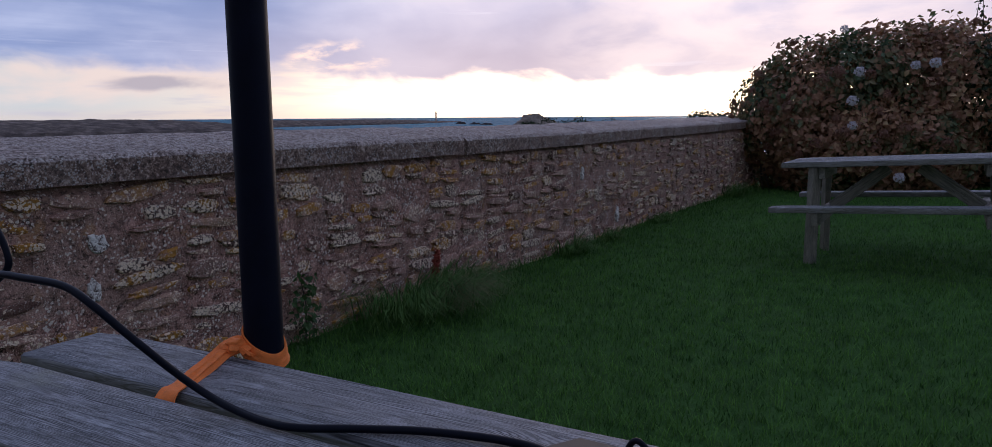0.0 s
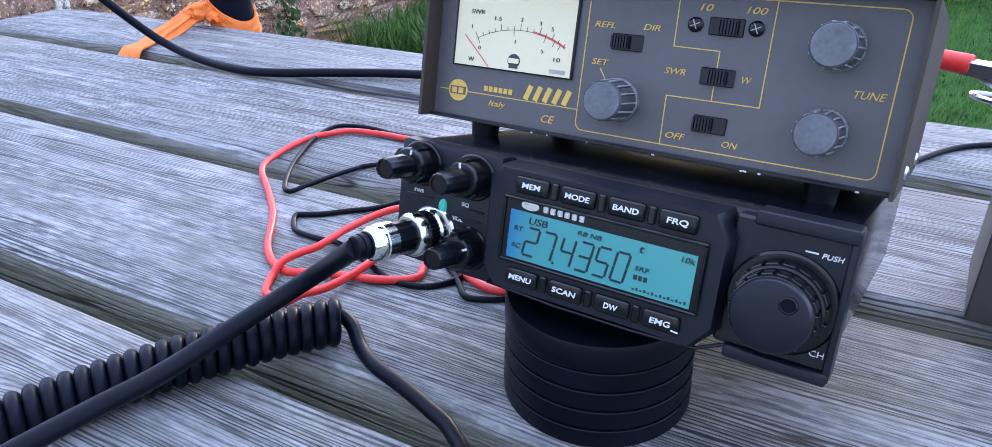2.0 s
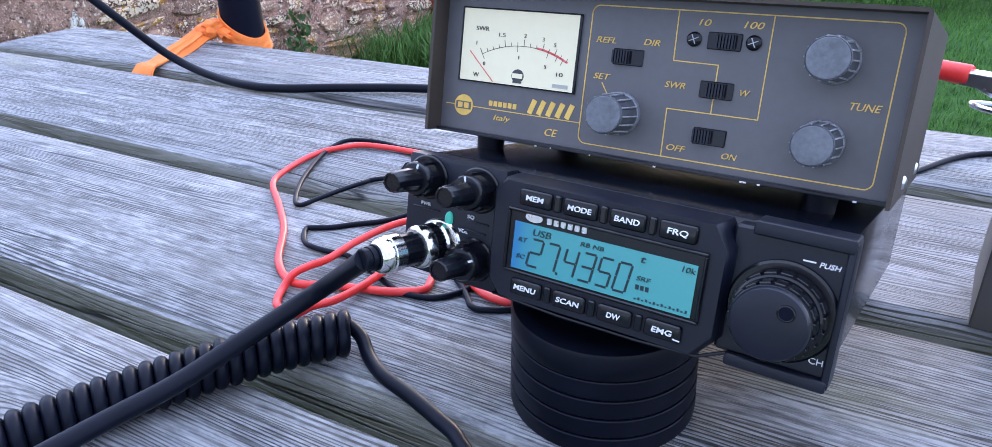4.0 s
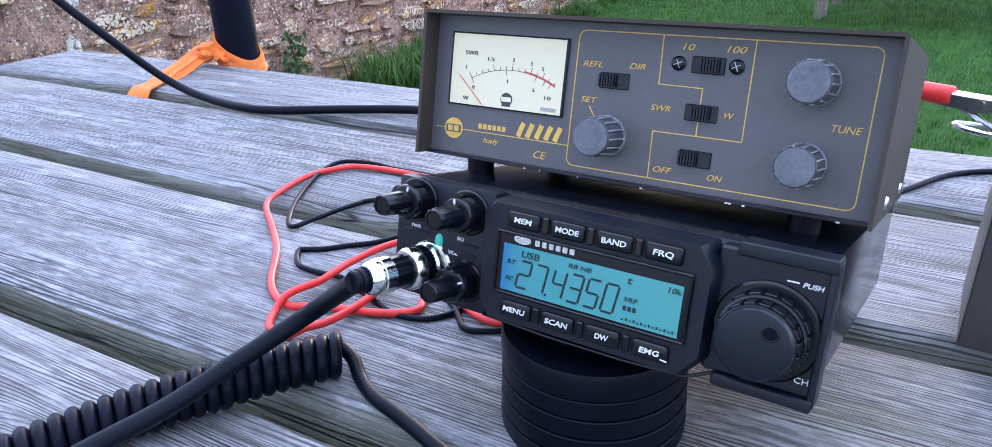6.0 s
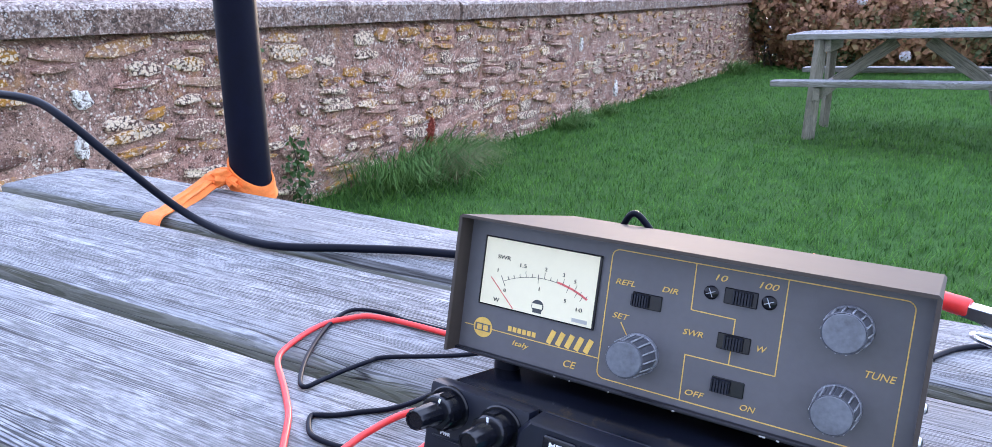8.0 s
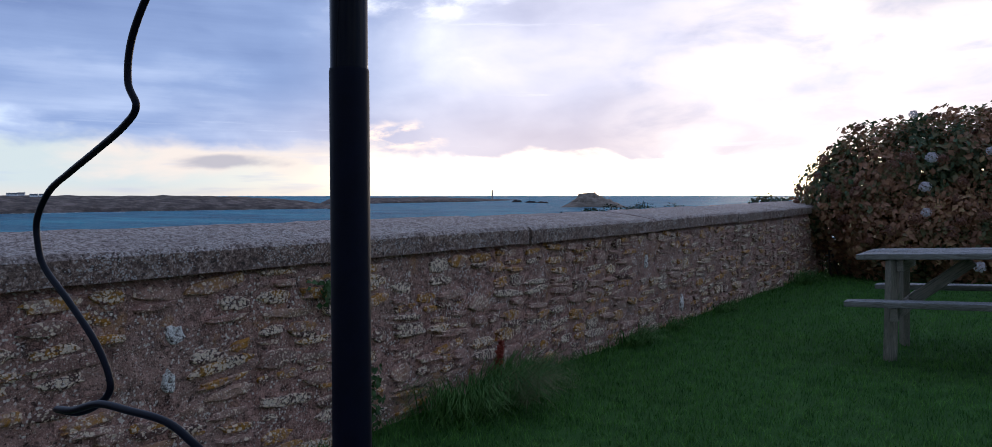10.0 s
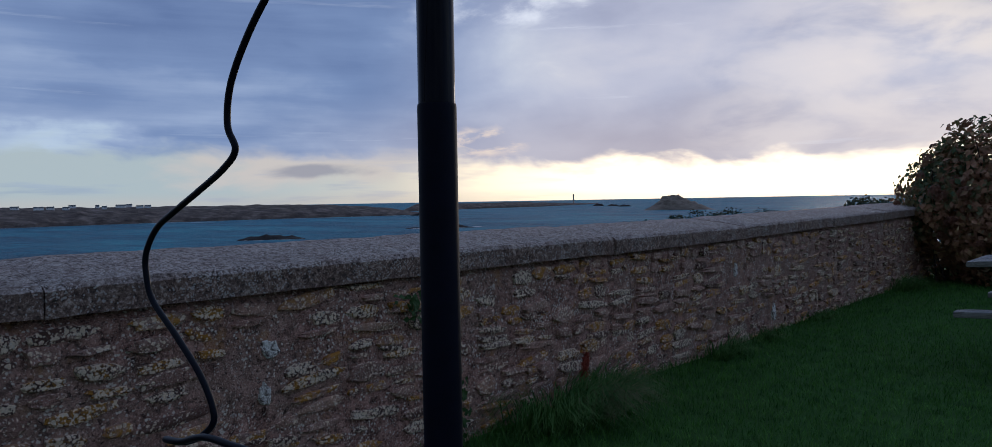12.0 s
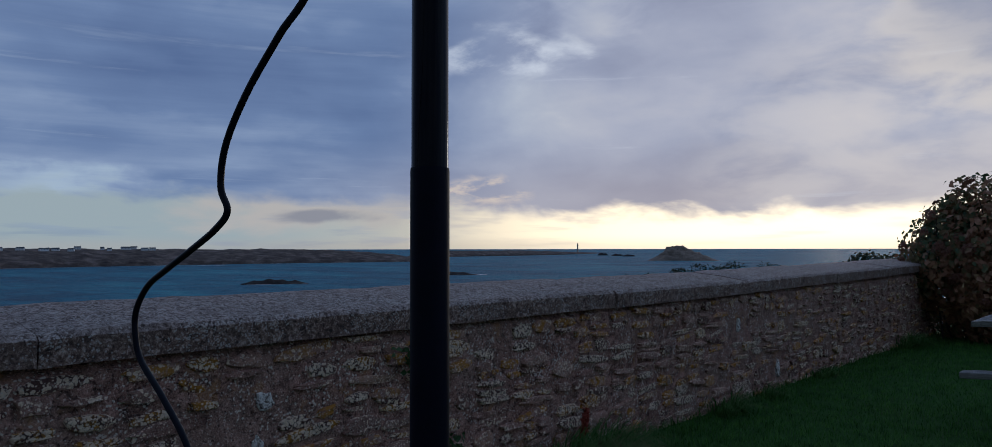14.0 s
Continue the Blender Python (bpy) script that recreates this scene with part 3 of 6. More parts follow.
SLATE = plain("slate_roof", (0.06, 0.065, 0.075), 0.6, var=0.2, scale=0.8)
LEAF = leaf_material("hydrangea_leaf", [(0.045, 0.085, 0.048), (0.085, 0.135, 0.060), (0.19, 0.165, 0.072), (0.33, 0.165, 0.095), (0.46, 0.25, 0.14), (0.55, 0.42, 0.20)])
HEDGE_LEAF = leaf_material("hedge_leaf", [(0.010, 0.022, 0.010), (0.022, 0.042, 0.016), (0.040, 0.066, 0.024)])
BLOOM_OLD = leaf_material("faded_bloom", [(0.14, 0.065, 0.040), (0.26, 0.12, 0.075), (0.34, 0.22, 0.12)])
BLOOM_WHITE = leaf_material("white_bloom", [(0.55, 0.50, 0.52), (0.72, 0.68, 0.70), (0.80, 0.78, 0.78)])
BARK = plain("shrub_bark", (0.07, 0.052, 0.038), 0.9, var=0.3, scale=20, relief=0.003)
RED_STALK = plain("rust_red_seed_stalk", (0.32, 0.060, 0.036), 0.8, var=0.3, scale=40)

# ---- large structure: ground, sea, wall ----
WALL_X0, WALL_K = -2.63, 0.06          # the wall's face: x = WALL_X0 + WALL_K * y
WALL_Y0, WALL_Y1 = -4.0, 12.2


def wall_x(y):
    return WALL_X0 + WALL_K * y


def ground_height(x, y):
    """Lawn on the garden side; beyond the wall the land falls to the shore."""
    beyond = wall_x(y) - 0.55 - x
    if y > 14.0:
        beyond = max(beyond, (y - 14.0) * 0.7)
    low = noise.noise(Vector((x * 0.7, y * 0.7, 0))) * 0.012 + 0.052 * max(0.0, min(x, 3.0) + 0.5) * min(1.0, max(0.0, (y - 3.0) / 2.5))
    if beyond <= 0:
        return low
    fall = min(beyond * 0.34, 36.0)
    return low - fall + min(fall, 2.0) * 0.2 * noise.noise(Vector((x * 0.2, y * 0.2, 3)))


def build_ground():
    xs = [-900, -300, -140, -70, -30, -15, -9, -6, -4.6] + [-3.8 + 0.2 * i for i in range(44)] + [6, 9, 14, 25, 60, 150, 300]
    ys = [-400, -100, -30, -12, -6] + [-3 + 0.25 * i for i in range(68)] + [15, 18, 25, 40, 80, 140, 300, 900]
    bm = bm_new()
    grid = [[bm.verts.new((x, y, ground_height(x, y))) for x in xs] for y in ys]
    for a, b in zip(grid, grid[1:]):
        for i in range(len(xs) - 1):
            bm.faces.new((a[i], a[i + 1], b[i + 1], b[i]))
    single("ground", bm, LAWN, "short green lawn falling to the shore beyond the wall", "lawn", "structure")


build_ground()

SEA_Z = -30.0
bm = bm_new()
# the far rim is lifted to where a horizon twenty kilometres off would stand
rings = [(60, 0), (150, 0), (300, 0), (600, 0), (1000, 0), (1600, 0), (2400, 0), (3400, 0), (4100, 10), (4950, 27)]
rows = [[bm.verts.new((r * math.cos(2 * math.pi * i / 64), r * math.sin(2 * math.pi * i / 64), SEA_Z + dz)) for i in range(64)] for r, dz in rings]
for a, b in zip(rows, rows[1:]):
    for i in range(64):
        bm.faces.new((a[i], a[(i + 1) % 64], b[(i + 1) % 64], b[i]))
bm.faces.new(rows[0][::-1])
single("water", bm, SEA, "wind-ruffled blue-green sea under an evening sky", "sea", "structure")


def at_bearing(deg, dist, z=SEA_Z):
    a = radians(deg)
    return Vector((-math.sin(a) * dist, math.cos(a) * dist, z))


# the wall: a mortar core, rubble stones set in its face, granite coping slabs on top
def coping_z(y):
    return 0.957 if y < 6 else 0.957 + 0.040 * min(1, (y - 6) / 5.0)


wall = thing("wall_stone", Matrix(), "low rubble stone garden wall with granite coping, spotted with lichen", "stone wall", kind="structure")


def build_wall_core():
    bm = bm_new()
    ny, nz = 420, 30
    rows = []
    for i in range(ny + 1):
        y = WALL_Y0 + (WALL_Y1 - WALL_Y0) * i / ny
        top = coping_z(y) - 0.105
        row = []
        for j in range(nz + 1):
            z = -0.3 + (top + 0.3) * j / nz
            dx = -0.001 + 0.008 * noise.noise(Vector((y * 3, z * 4, 0))) + 0.009 * noise.noise(Vector((y * 10, z * 16, 5)))
            # top row set back, shaped to give a dark shadow line under the coping
            row.append(bm.verts.new((wall_x(y) - 0.012 + dx - (0.045 if j == nz else 0.0), y, z)))
        row.append(bm.verts.new((wall_x(y) - 0.47, y, top)))
        row.append(bm.verts.new((wall_x(y) - 0.47, y, -0.6)))
        rows.append(row)
    for a, b in zip(rows, rows[1:]):
        for j in range(len(a) - 1):
            bm.faces.new((a[j], b[j], b[j + 1], a[j + 1]))
    bm.faces.new(rows[-1][::-1])
    bm.faces.new(rows[0])
    part("mortar_core", bm, MORTAR, wall)


build_wall_core()


def coping_slab(y0, y1, dz, dx):
    bm = bm_new()
    n = max(4, int((y1 - y0) / 0.09))
    prof = [(0.025, -0.105), (0.030, -0.02), (0.012, 0.0), (-0.22, 0.036), (-0.46, 0.060), (-0.50, 0.040), (-0.50, -0.105)]
    rows = []
    for i in range(n + 1):
        y = y0 + (y1 - y0) * i / n
        z = coping_z(y) + dz
        end = 0.006 if i in (0, n) else 0.0
        row = []
        for k, (px, pz) in enumerate(prof):
            j = Vector((y * 9, k * 3.1, y0))
            row.append(bm.verts.new((wall_x(y) + px + dx - end * (1 if px > -0.1 else -1) + 0.006 * noise.noise(j), y, z + pz + (0.006 * noise.noise(j + Vector((0, 9, 0))) if k not in (0, 6) else 0.005 * noise.noise(j))  - end)))
        rows.append(row)
    for a, b in zip(rows, rows[1:]):
        for k in range(len(prof)):
            q = (k + 1) % len(prof)
            bm.faces.new((a[k], b[k], b[q], a[q]))
    bm.faces.new(rows[0][::-1])
    bm.faces.new(rows[-1])
    return part("coping_slab", bm, COPING, wall)


for y0, y1, dz, dx in ((-4.0, -1.6, 0.0, 0), (-1.592, 0.907, 0.002, 0.002), (0.913, 4.02, 0.0, 0.0), (4.045, 5.91, -0.004, 0.006),
                       (5.93, 8.0, 0.0, 0.0), (8.015, 9.9, -0.004, 0.005), (9.915, 12.2, 0.0, 0.0)):
    coping_slab(y0, y1, dz, dx)


# ---- picnic tables ----
def plank_mesh(name, L, W, T, seed, mat, warp=0.003):
    """A worn plank: eased edges, slightly cupped and uneven, the grain along X."""
    bm = bm_new()
    n = 24
    prof = [(-0.5, 0.06), (-0.5, 0.82), (-0.485, 0.95), (-0.46, 1.0), (-0.2, 1.0), (0.1, 1.0), (0.3, 1.0), (0.46, 1.0), (0.485, 0.95), (0.5, 0.82), (0.5, 0.06), (0.48, 0.0), (-0.48, 0.0)]
    rows = []
    for i in range(n + 1):
        x = -L / 2 + L * i / n
        e = 0.004 if i in (0, n) else 0
        row = []
        for k, (a, h) in enumerate(prof):
            j = Vector((x * 3.0, k * 1.7, seed * 5.3))
            row.append(bm.verts.new((x, a * W + 0.0022 * noise.noise(j) - e * (1 if a > 0 else -1), (h - 1) * T + (warp * 0.5 * noise.noise(j * 0.7 + Vector((0, 0, 9))) if h > 0.9 else 0) - e * (h > 0.9))))
        rows.append(row)
    for a, b in zip(rows, rows[1:]):
        for k in range(len(prof)):
            q = (k + 1) % len(prof)
            bm.faces.new((a[k], b[k], b[q], a[q]))
    bm.faces.new(rows[0][::-1])
    bm.faces.new(rows[-1])
    return mesh_of(name, bm, mat, True, 40)


def mesh_part(name, me, parent, m):
    ob = new(name, me)
    ob.parent = parent
    ob.matrix_local = m
    return ob


def beam(name, p0, p1, w, t, mat, parent, roll=0.0):
    """A squared timber from p0 to p1; the grain runs along it."""
    p0, p1 = Vector(p0), Vector(p1)
    L = (p1 - p0).length
    bm = bm_new()
    box(bm, -L / 2, L / 2, -t / 2, t / 2, -w / 2, w / 2, 0.004, 1)
    ob = new(name, mesh_of(name, bm, mat))
    ob.parent = parent
    q = (p1 - p0).to_track_quat("X", "Z").to_matrix().to_4x4()
    ob.matrix_local = Matrix.Translation((p0 + p1) / 2) @ q @ Matrix.Rotation(roll, 4, "X")
    return ob


def picnic_table(m, label, L, planks, T, height, bench_y, bench_w, bench_z, bench_L, leg_x, leg_base, leg_top, seed, splay=0.0):
    """A-frame picnic table; X runs along the planks, the origin is on the ground."""
    tb = thing("picnic_table", m, label, "picnic table", "picnic tables on the lawn")
    for k, (y0, y1, x_off) in enumerate(planks):
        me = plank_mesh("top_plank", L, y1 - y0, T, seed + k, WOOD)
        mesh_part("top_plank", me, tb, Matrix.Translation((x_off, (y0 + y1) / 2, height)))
    mid = (planks[0][0] + planks[-1][1]) / 2
    if bench_y:
        for s in (-1, 1):
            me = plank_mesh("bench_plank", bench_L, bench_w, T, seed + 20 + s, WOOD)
            mesh_part("bench_plank", me, tb, Matrix.Translation((0, mid + s * bench_y, bench_z)))
    for sx in (-1, 1):
        x = sx * leg_x
        for s in (-1, 1):
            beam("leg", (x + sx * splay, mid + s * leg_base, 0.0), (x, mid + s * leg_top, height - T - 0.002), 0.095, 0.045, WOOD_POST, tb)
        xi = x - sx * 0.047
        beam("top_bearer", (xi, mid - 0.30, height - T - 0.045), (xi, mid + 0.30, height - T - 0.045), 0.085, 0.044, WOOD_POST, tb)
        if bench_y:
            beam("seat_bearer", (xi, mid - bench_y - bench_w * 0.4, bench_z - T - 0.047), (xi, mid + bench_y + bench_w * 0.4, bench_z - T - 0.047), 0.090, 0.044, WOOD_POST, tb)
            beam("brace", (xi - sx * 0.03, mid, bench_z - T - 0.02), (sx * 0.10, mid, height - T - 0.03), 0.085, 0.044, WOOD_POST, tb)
    return tb


# the table that carries the radio: five planks, the far edge at y 0.768
TABLE_Z = 0.74
picnic_table(pose(-0.285, 0, 0), "weathered silver-grey wooden picnic table with wide plank gaps", 1.64,
                          ((-0.090, 0.073, 0.004), (0.090, 0.250, -0.003), (0.268, 0.428, 0.002), (0.446, 0.614, -0.006), (0.632, 0.768, 0.0)),
                          0.042, TABLE_Z, 0, 0.14, 0.44, 1.6, 0.60, 0.52, 0.26, 3)
picnic_table(pose(0.10, 6.06, 0.035, 0, -3.0, -3.5), "weathered grey wooden picnic table with benches on the lawn", 1.54,
                         ((-0.34, -0.21, 0), (-0.20, -0.07, 0), (-0.06, 0.07, 0), (0.08, 0.21, 0), (0.22, 0.35, 0)),
                         0.040, 0.74, 0.58, 0.14, 0.445, 1.60, 0.55, 0.34, 0.28, 31, 0.03)


# ---- the mast, strap and cables ----
POLE = Vector((-0.778, 0.803, 0))


def build_mast():
    mast = thing("antenna_mast", Matrix.Translation(POLE), "black telescopic antenna mast standing against the table edge", "mast")
    bm = bm_new()
    lathe(bm, (0, 0, -0.02), (0, 0, 1), [(0.0278, 0), (0.0278, 1.342), (0.0272, 1.346)], 32)
    part("lower_tube", bm, MAST_SLEEVE, mast, "matt black lower tube")
    bm = bm_new()
    lathe(bm, (0, 0, 1.30), (0, 0, 1), [(0.0264, 0), (0.0258, 1.4), (0.0250, 1.402)], 32)
    part("upper_tube", bm, MAST_GLOSS, mast, "glossy black upper tube")
    bm = bm_new()
    lathe(bm, (0, 0, 2.68), (0, 0, 1), [(0.0225, 0), (0.0218, 1.4), (0.017, 1.402), (0.015, 3.2), (0.013, 3.21)], 24)
    part("top_tube", bm, MAST_GLOSS, mast)


MAST_SLEEVE = plain("matt_black_sleeve", (0.0024, 0.0034, 0.0110), 0.55, var=0.3, scale=30, relief=0.0003, spec=0.10)
MAST_GLOSS = plain("gloss_black_tube", (0.0026, 0.0032, 0.0070), 0.10, var=0.2, scale=30, spec=0.13)
build_mast()


def ribbon(bm, pts, w, th, up=(0, 0, 1), widths=None):
    """A flat cloth band along the points; up gives its flat side at each point."""
    rows = []
    n = len(pts)
    for i, p in enumerate(pts):
        t = (pts[min(i + 1, n - 1)] - pts[max(i - 1, 0)]).normalized()
        uu = Vector(up[i] if isinstance(up, list) else up)
        s = t.cross(uu).normalized()
        nn = s.cross(t).normalized()
        k = w if widths is None else widths[i]
        cols = []
        for a in (-1, -0.7, -0.4, -0.1, 0.2, 0.5, 0.75, 1):
            crease = 0.09 * w * noise.noise(Vector((i * 0.22, a * 3.4, w * 90)))
            cols.append(p + s * k / 2 * a + nn * crease)
        top = [bm.verts.new(q + nn * th / 2) for q in cols]
        bot = [bm.verts.new(q - nn * th / 2) for q in cols]
        rows.append(top + bot[::-1])
    for a, b in zip(rows, rows[1:]):
        m = len(a)
        for j in range(m):
            bm.faces.new((a[j], a[(j + 1) % m], b[(j + 1) % m], b[j]))
    bm.faces.new(rows[0][::-1])
    bm.faces.new(rows[-1])


def build_strap():
    st = thing("lashing_strap", Matrix.Translation((POLE.x, POLE.y, TABLE_Z)), "orange cloth strap lashing the mast to the table plank", "strap")
    # loop round the mast: high on the table side, low in front
    pts, ups = [], []
    for i in range(37):
        a = radians(-170 + 340 * i / 36)
        r = 0.0308 + 0.0006 * math.sin(3 * a)
        pts.append(Vector((r * math.cos(a), r * math.sin(a), 0.012 - 0.021 * math.cos(a + 0.10))))
        ups.append((math.cos(a), math.sin(a), 0.15))
    bm = bm_new()
    ribbon(bm, pts, 0.023, 0.0026, ups)
    part("loop", bm, ORANGE, st)
    # the tail that runs back over the plank and down into the gap, folded double near the mast
    raw = [(0.006, -0.034, 0.012), (-0.014, -0.035, 0.024), (-0.024, -0.048, 0.020), (-0.016, -0.080, 0.012), (-0.002, -0.118, 0.007), (0.014, -0.160, 0.004), (0.022, -0.182, 0.002), (0.026, -0.193, -0.012), (0.026, -0.194, -0.05)]
    p = smooth_path(raw, 6)
    bm = bm_new()
    ribbon(bm, p, 0.03, 0.0022, [(0.35 * (1 - i / len(p)), -0.5 * (1 - i / len(p)), 1) for i in range(len(p))], [0.023 - 0.005 * math.sin(math.pi * min(1, 1.5 * i / len(p))) + 0.011 * max(0, i / len(p) - 0.6) / 0.4 for i in range(len(p))])
    part("tail", bm, ORANGE, st)
    raw = [(0.012, -0.033, 0.006), (-0.010, -0.038, 0.016), (-0.016, -0.056, 0.012), (-0.006, -0.090, 0.006), (0.006, -0.120, 0.004), (0.014, -0.140, 0.003)]
    p = smooth_path(raw, 6)
    bm = bm_new()
    ribbon(bm, p, 0.016, 0.0040, (0.6, 0.5, 0.8))
    part("fold", bm, ORANGE, st)
    bm = bm_new()
    bmesh.ops.create_icosphere(bm, subdivisions=4, radius=1.0)
    for v in bm.verts:
        v.co *= 1.0 + 0.45 * noise.noise(v.co * 1.7) + 0.16 * abs(noise.noise(v.co * 4.5))
        v.co = Vector((-0.016 + v.co.x * 0.015, -0.040 + v.co.y * 0.018, 0.018 + v.co.z * 0.011))
    part("knot", bm, ORANGE, st)


build_strap()


def cable(name, pts, r, mat, label, category, seg=14, steps=8):
    bm = bm_new()
    tube(bm, smooth_path(pts, steps), r, seg)
    return single(name, bm, mat, label, category)


# feeder: falls from the aerial in waves, loops by the table end, lies over the planks to the tuner's back
FEEDER = [(-0.690, 0.70, 2.30), (-0.724, 0.66, 1.80), (-0.766, 0.60, 1.55), (-0.817, 0.58, 1.473), (-0.888, 0.58, 1.411), (-0.936, 0.58, 1.349), (-0.947, 0.58, 1.295), (-0.930, 0.58, 1.262), (-0.960, 0.58, 1.238),
          (-1.024, 0.58, 1.210), (-1.093, 0.58, 1.182), (-1.150, 0.58, 1.156), (-1.186, 0.58, 1.117), (-1.186, 0.58, 1.08), (-1.168, 0.58, 1.045), (-1.099, 0.58, 0.998), (-1.031, 0.58, 0.945), (-1.002, 0.58, 0.896),
          (-1.025, 0.575, 0.868), (-1.055, 0.565, 0.855), (-1.065, 0.545, 0.862), (-1.040, 0.532, 0.870), (-0.999, 0.53, 0.876), (-0.940, 0.53, 0.893), (-0.880, 0.532, 0.894), (-0.812, 0.538, 0.890), (-0.765, 0.541, 0.872), (-0.738, 0.555, 0.844), (-0.717, 0.574, 0.814), (-0.704, 0.598, 0.783), (-0.683, 0.614, 0.760), (-0.634, 0.613, 0.749), (-0.575, 0.608, 0.746), (-0.530, 0.614, 0.746),
          (-0.474, 0.641, 0.746), (-0.392, 0.674, 0.746), (-0.290, 0.690, 0.746), (-0.200, 0.655, 0.748), (-0.140, 0.585, 0.775), (-0.120, 0.51, 0.825), (-0.120, 0.455, 0.850)]
cable("coaxial_cable", FEEDER, 0.0046, CABLE, "black coaxial cable hanging from the mast onto the table", "cable")

# supply leads beside the radio
Z = TABLE_Z
def on_planks(dz, pts):
    return [(x, y, Z + dz) for x, y in pts]


FROM_BACK = [(-0.054, 0.483, 0.772), (-0.133, 0.508, 0.762), (-0.230, 0.522, Z + 0.005)]
RED = FROM_BACK + on_planks(0.003, [(-0.308, 0.525), (-0.330, 0.524), (-0.351, 0.520), (-0.362, 0.509), (-0.371, 0.495), (-0.374, 0.475), (-0.371, 0.450), (-0.366, 0.433), (-0.357, 0.421), (-0.340, 0.407), (-0.323, 0.393), (-0.303, 0.375), (-0.291, 0.361), (-0.277, 0.343), (-0.268, 0.334), (-0.258, 0.327), (-0.249, 0.323), (-0.241, 0.323), (-0.224, 0.330), (-0.209, 0.334), (-0.194, 0.338), (-0.181, 0.344), (-0.174, 0.351), (-0.177, 0.361), (-0.185, 0.390)])
cable("power_lead", RED, 0.0023, RED_WIRE, "thin red supply wire looped on the planks", "wire")
RED_LOOP = on_planks(0.0075, [(-0.215, 0.425), (-0.232, 0.402), (-0.239, 0.374), (-0.240, 0.358), (-0.241, 0.345), (-0.245, 0.336), (-0.247, 0.324)]) + on_planks(0.003, [(-0.247, 0.315), (-0.243, 0.307), (-0.237, 0.300), (-0.227, 0.298), (-0.222, 0.299)]) + on_planks(0.006, [(-0.216, 0.305), (-0.209, 0.315), (-0.205, 0.332), (-0.204, 0.347), (-0.203, 0.362), (-0.200, 0.391)])
cable("power_lead", RED_LOOP, 0.0023, RED_WIRE, "thin red supply wire crossing over itself on the planks", "wire")
cable("power_lead", on_planks(0.003, [(-0.172, 0.405), (-0.167, 0.375), (-0.153, 0.366), (-0.137, 0.359), (-0.122, 0.361), (-0.108, 0.380), (-0.085, 0.430)]), 0.0023, RED_WIRE, "thin red supply wire running behind the round stand", "wire")
BLK = [(x, y + 0.006, z) for x, y, z in FROM_BACK] + on_planks(0.0025, [(-0.311, 0.530), (-0.337, 0.533), (-0.359, 0.531), (-0.371, 0.524), (-0.373, 0.509), (-0.367, 0.486), (-0.358, 0.464), (-0.346, 0.440), (-0.333, 0.420), (-0.323, 0.408), (-0.316, 0.406), (-0.313, 0.417), (-0.308, 0.436), (-0.301, 0.456), (-0.293, 0.469)]) + [(-0.232, 0.487, 0.752), (-0.150, 0.487, 0.785)]
cable("power_lead", BLK, 0.0018, CABLE, "thin black supply wire looped on the planks", "wire")
BLK_LOOP = on_planks(0.002, [(-0.215, 0.480), (-0.232, 0.447), (-0.240, 0.425), (-0.249, 0.411), (-0.262, 0.400), (-0.274, 0.389), (-0.285, 0.383), (-0.288, 0.380), (-0.283, 0.372), (-0.274, 0.364), (-0.264, 0.362), (-0.252, 0.362), (-0.240, 0.363), (-0.217, 0.355), (-0.203, 0.349), (-0.187, 0.343), (-0.176, 0.343), (-0.166, 0.346), (-0.158, 0.354), (-0.152, 0.368), (-0.140, 0.410)])
cable("power_lead", BLK_LOOP, 0.0018, CABLE, "thin black supply wire curling under the radio", "wire")
cable("power_lead", on_planks(0.002, [(-0.175, 0.400), (-0.169, 0.374), (-0.158, 0.363), (-0.149, 0.354), (-0.143, 0.348), (-0.135, 0.348), (-0.120, 0.357), (-0.105, 0.380), (-0.085, 0.425)]), 0.0018, CABLE, "thin black supply wire running behind the round stand", "wire")
cable("power_lead", [(-0.03, 0.500, 0.765), (0.02, 0.595, Z + 0.003), (0.056, 0.647, Z + 0.002), (0.102, 0.711, Z + 0.002), (0.19, 0.742, Z + 0.002), (0.30, 0.72, Z + 0.002), (0.48, 0.73, Z + 0.002)], 0.0022, CABLE, "thin black wire running along the far plank", "wire")


# ---- the radio ----
def tilted(c, yaw, tilt, roll, scale):
    """A frame whose front faces -Y, turned by yaw, leaning back by tilt."""
    m = Matrix.Translation(c) @ Matrix.Rotation(radians(-yaw), 4, "Z") @ Matrix.Rotation(radians(-tilt), 4, "X") @ Matrix.Rotation(radians(-roll), 4, "Y")
    return m @ Matrix.Diagonal((*scale, 1))


MM = 0.001
RADIO_M = tilted((-0.0397, 0.2857, 0.8256), 5.5, 14.5, 1.1, (1.026, 1.026, 0.968))


def ease(root, k):
    """Eases the spacing along X over a thing's parts."""
    for ob in root.children_recursive:
        for v in ob.data.vertices:
            v.co.x += k * v.co.x * v.co.x


def mbox(bm, x0, x1, y0, y1, z0, z1, r=0.0, seg=1):
    return box(bm, x0 * MM, x1 * MM, y0 * MM, y1 * MM, z0 * MM, z1 * MM, r * MM, seg)


def mlathe(bm, x, z, y, profile, seg=24, flute=0, depth=0.0, axis=(0, -1, 0)):
    lathe(bm, (x * MM, y * MM, z * MM), axis, [(r * MM, h * MM) for r, h in profile], seg, flute, depth)


SEGS = {"0": "abcdef", "2": "abged", "3": "abgcd", "4": "fgbc", "5": "afgcd", "7": "abc"}


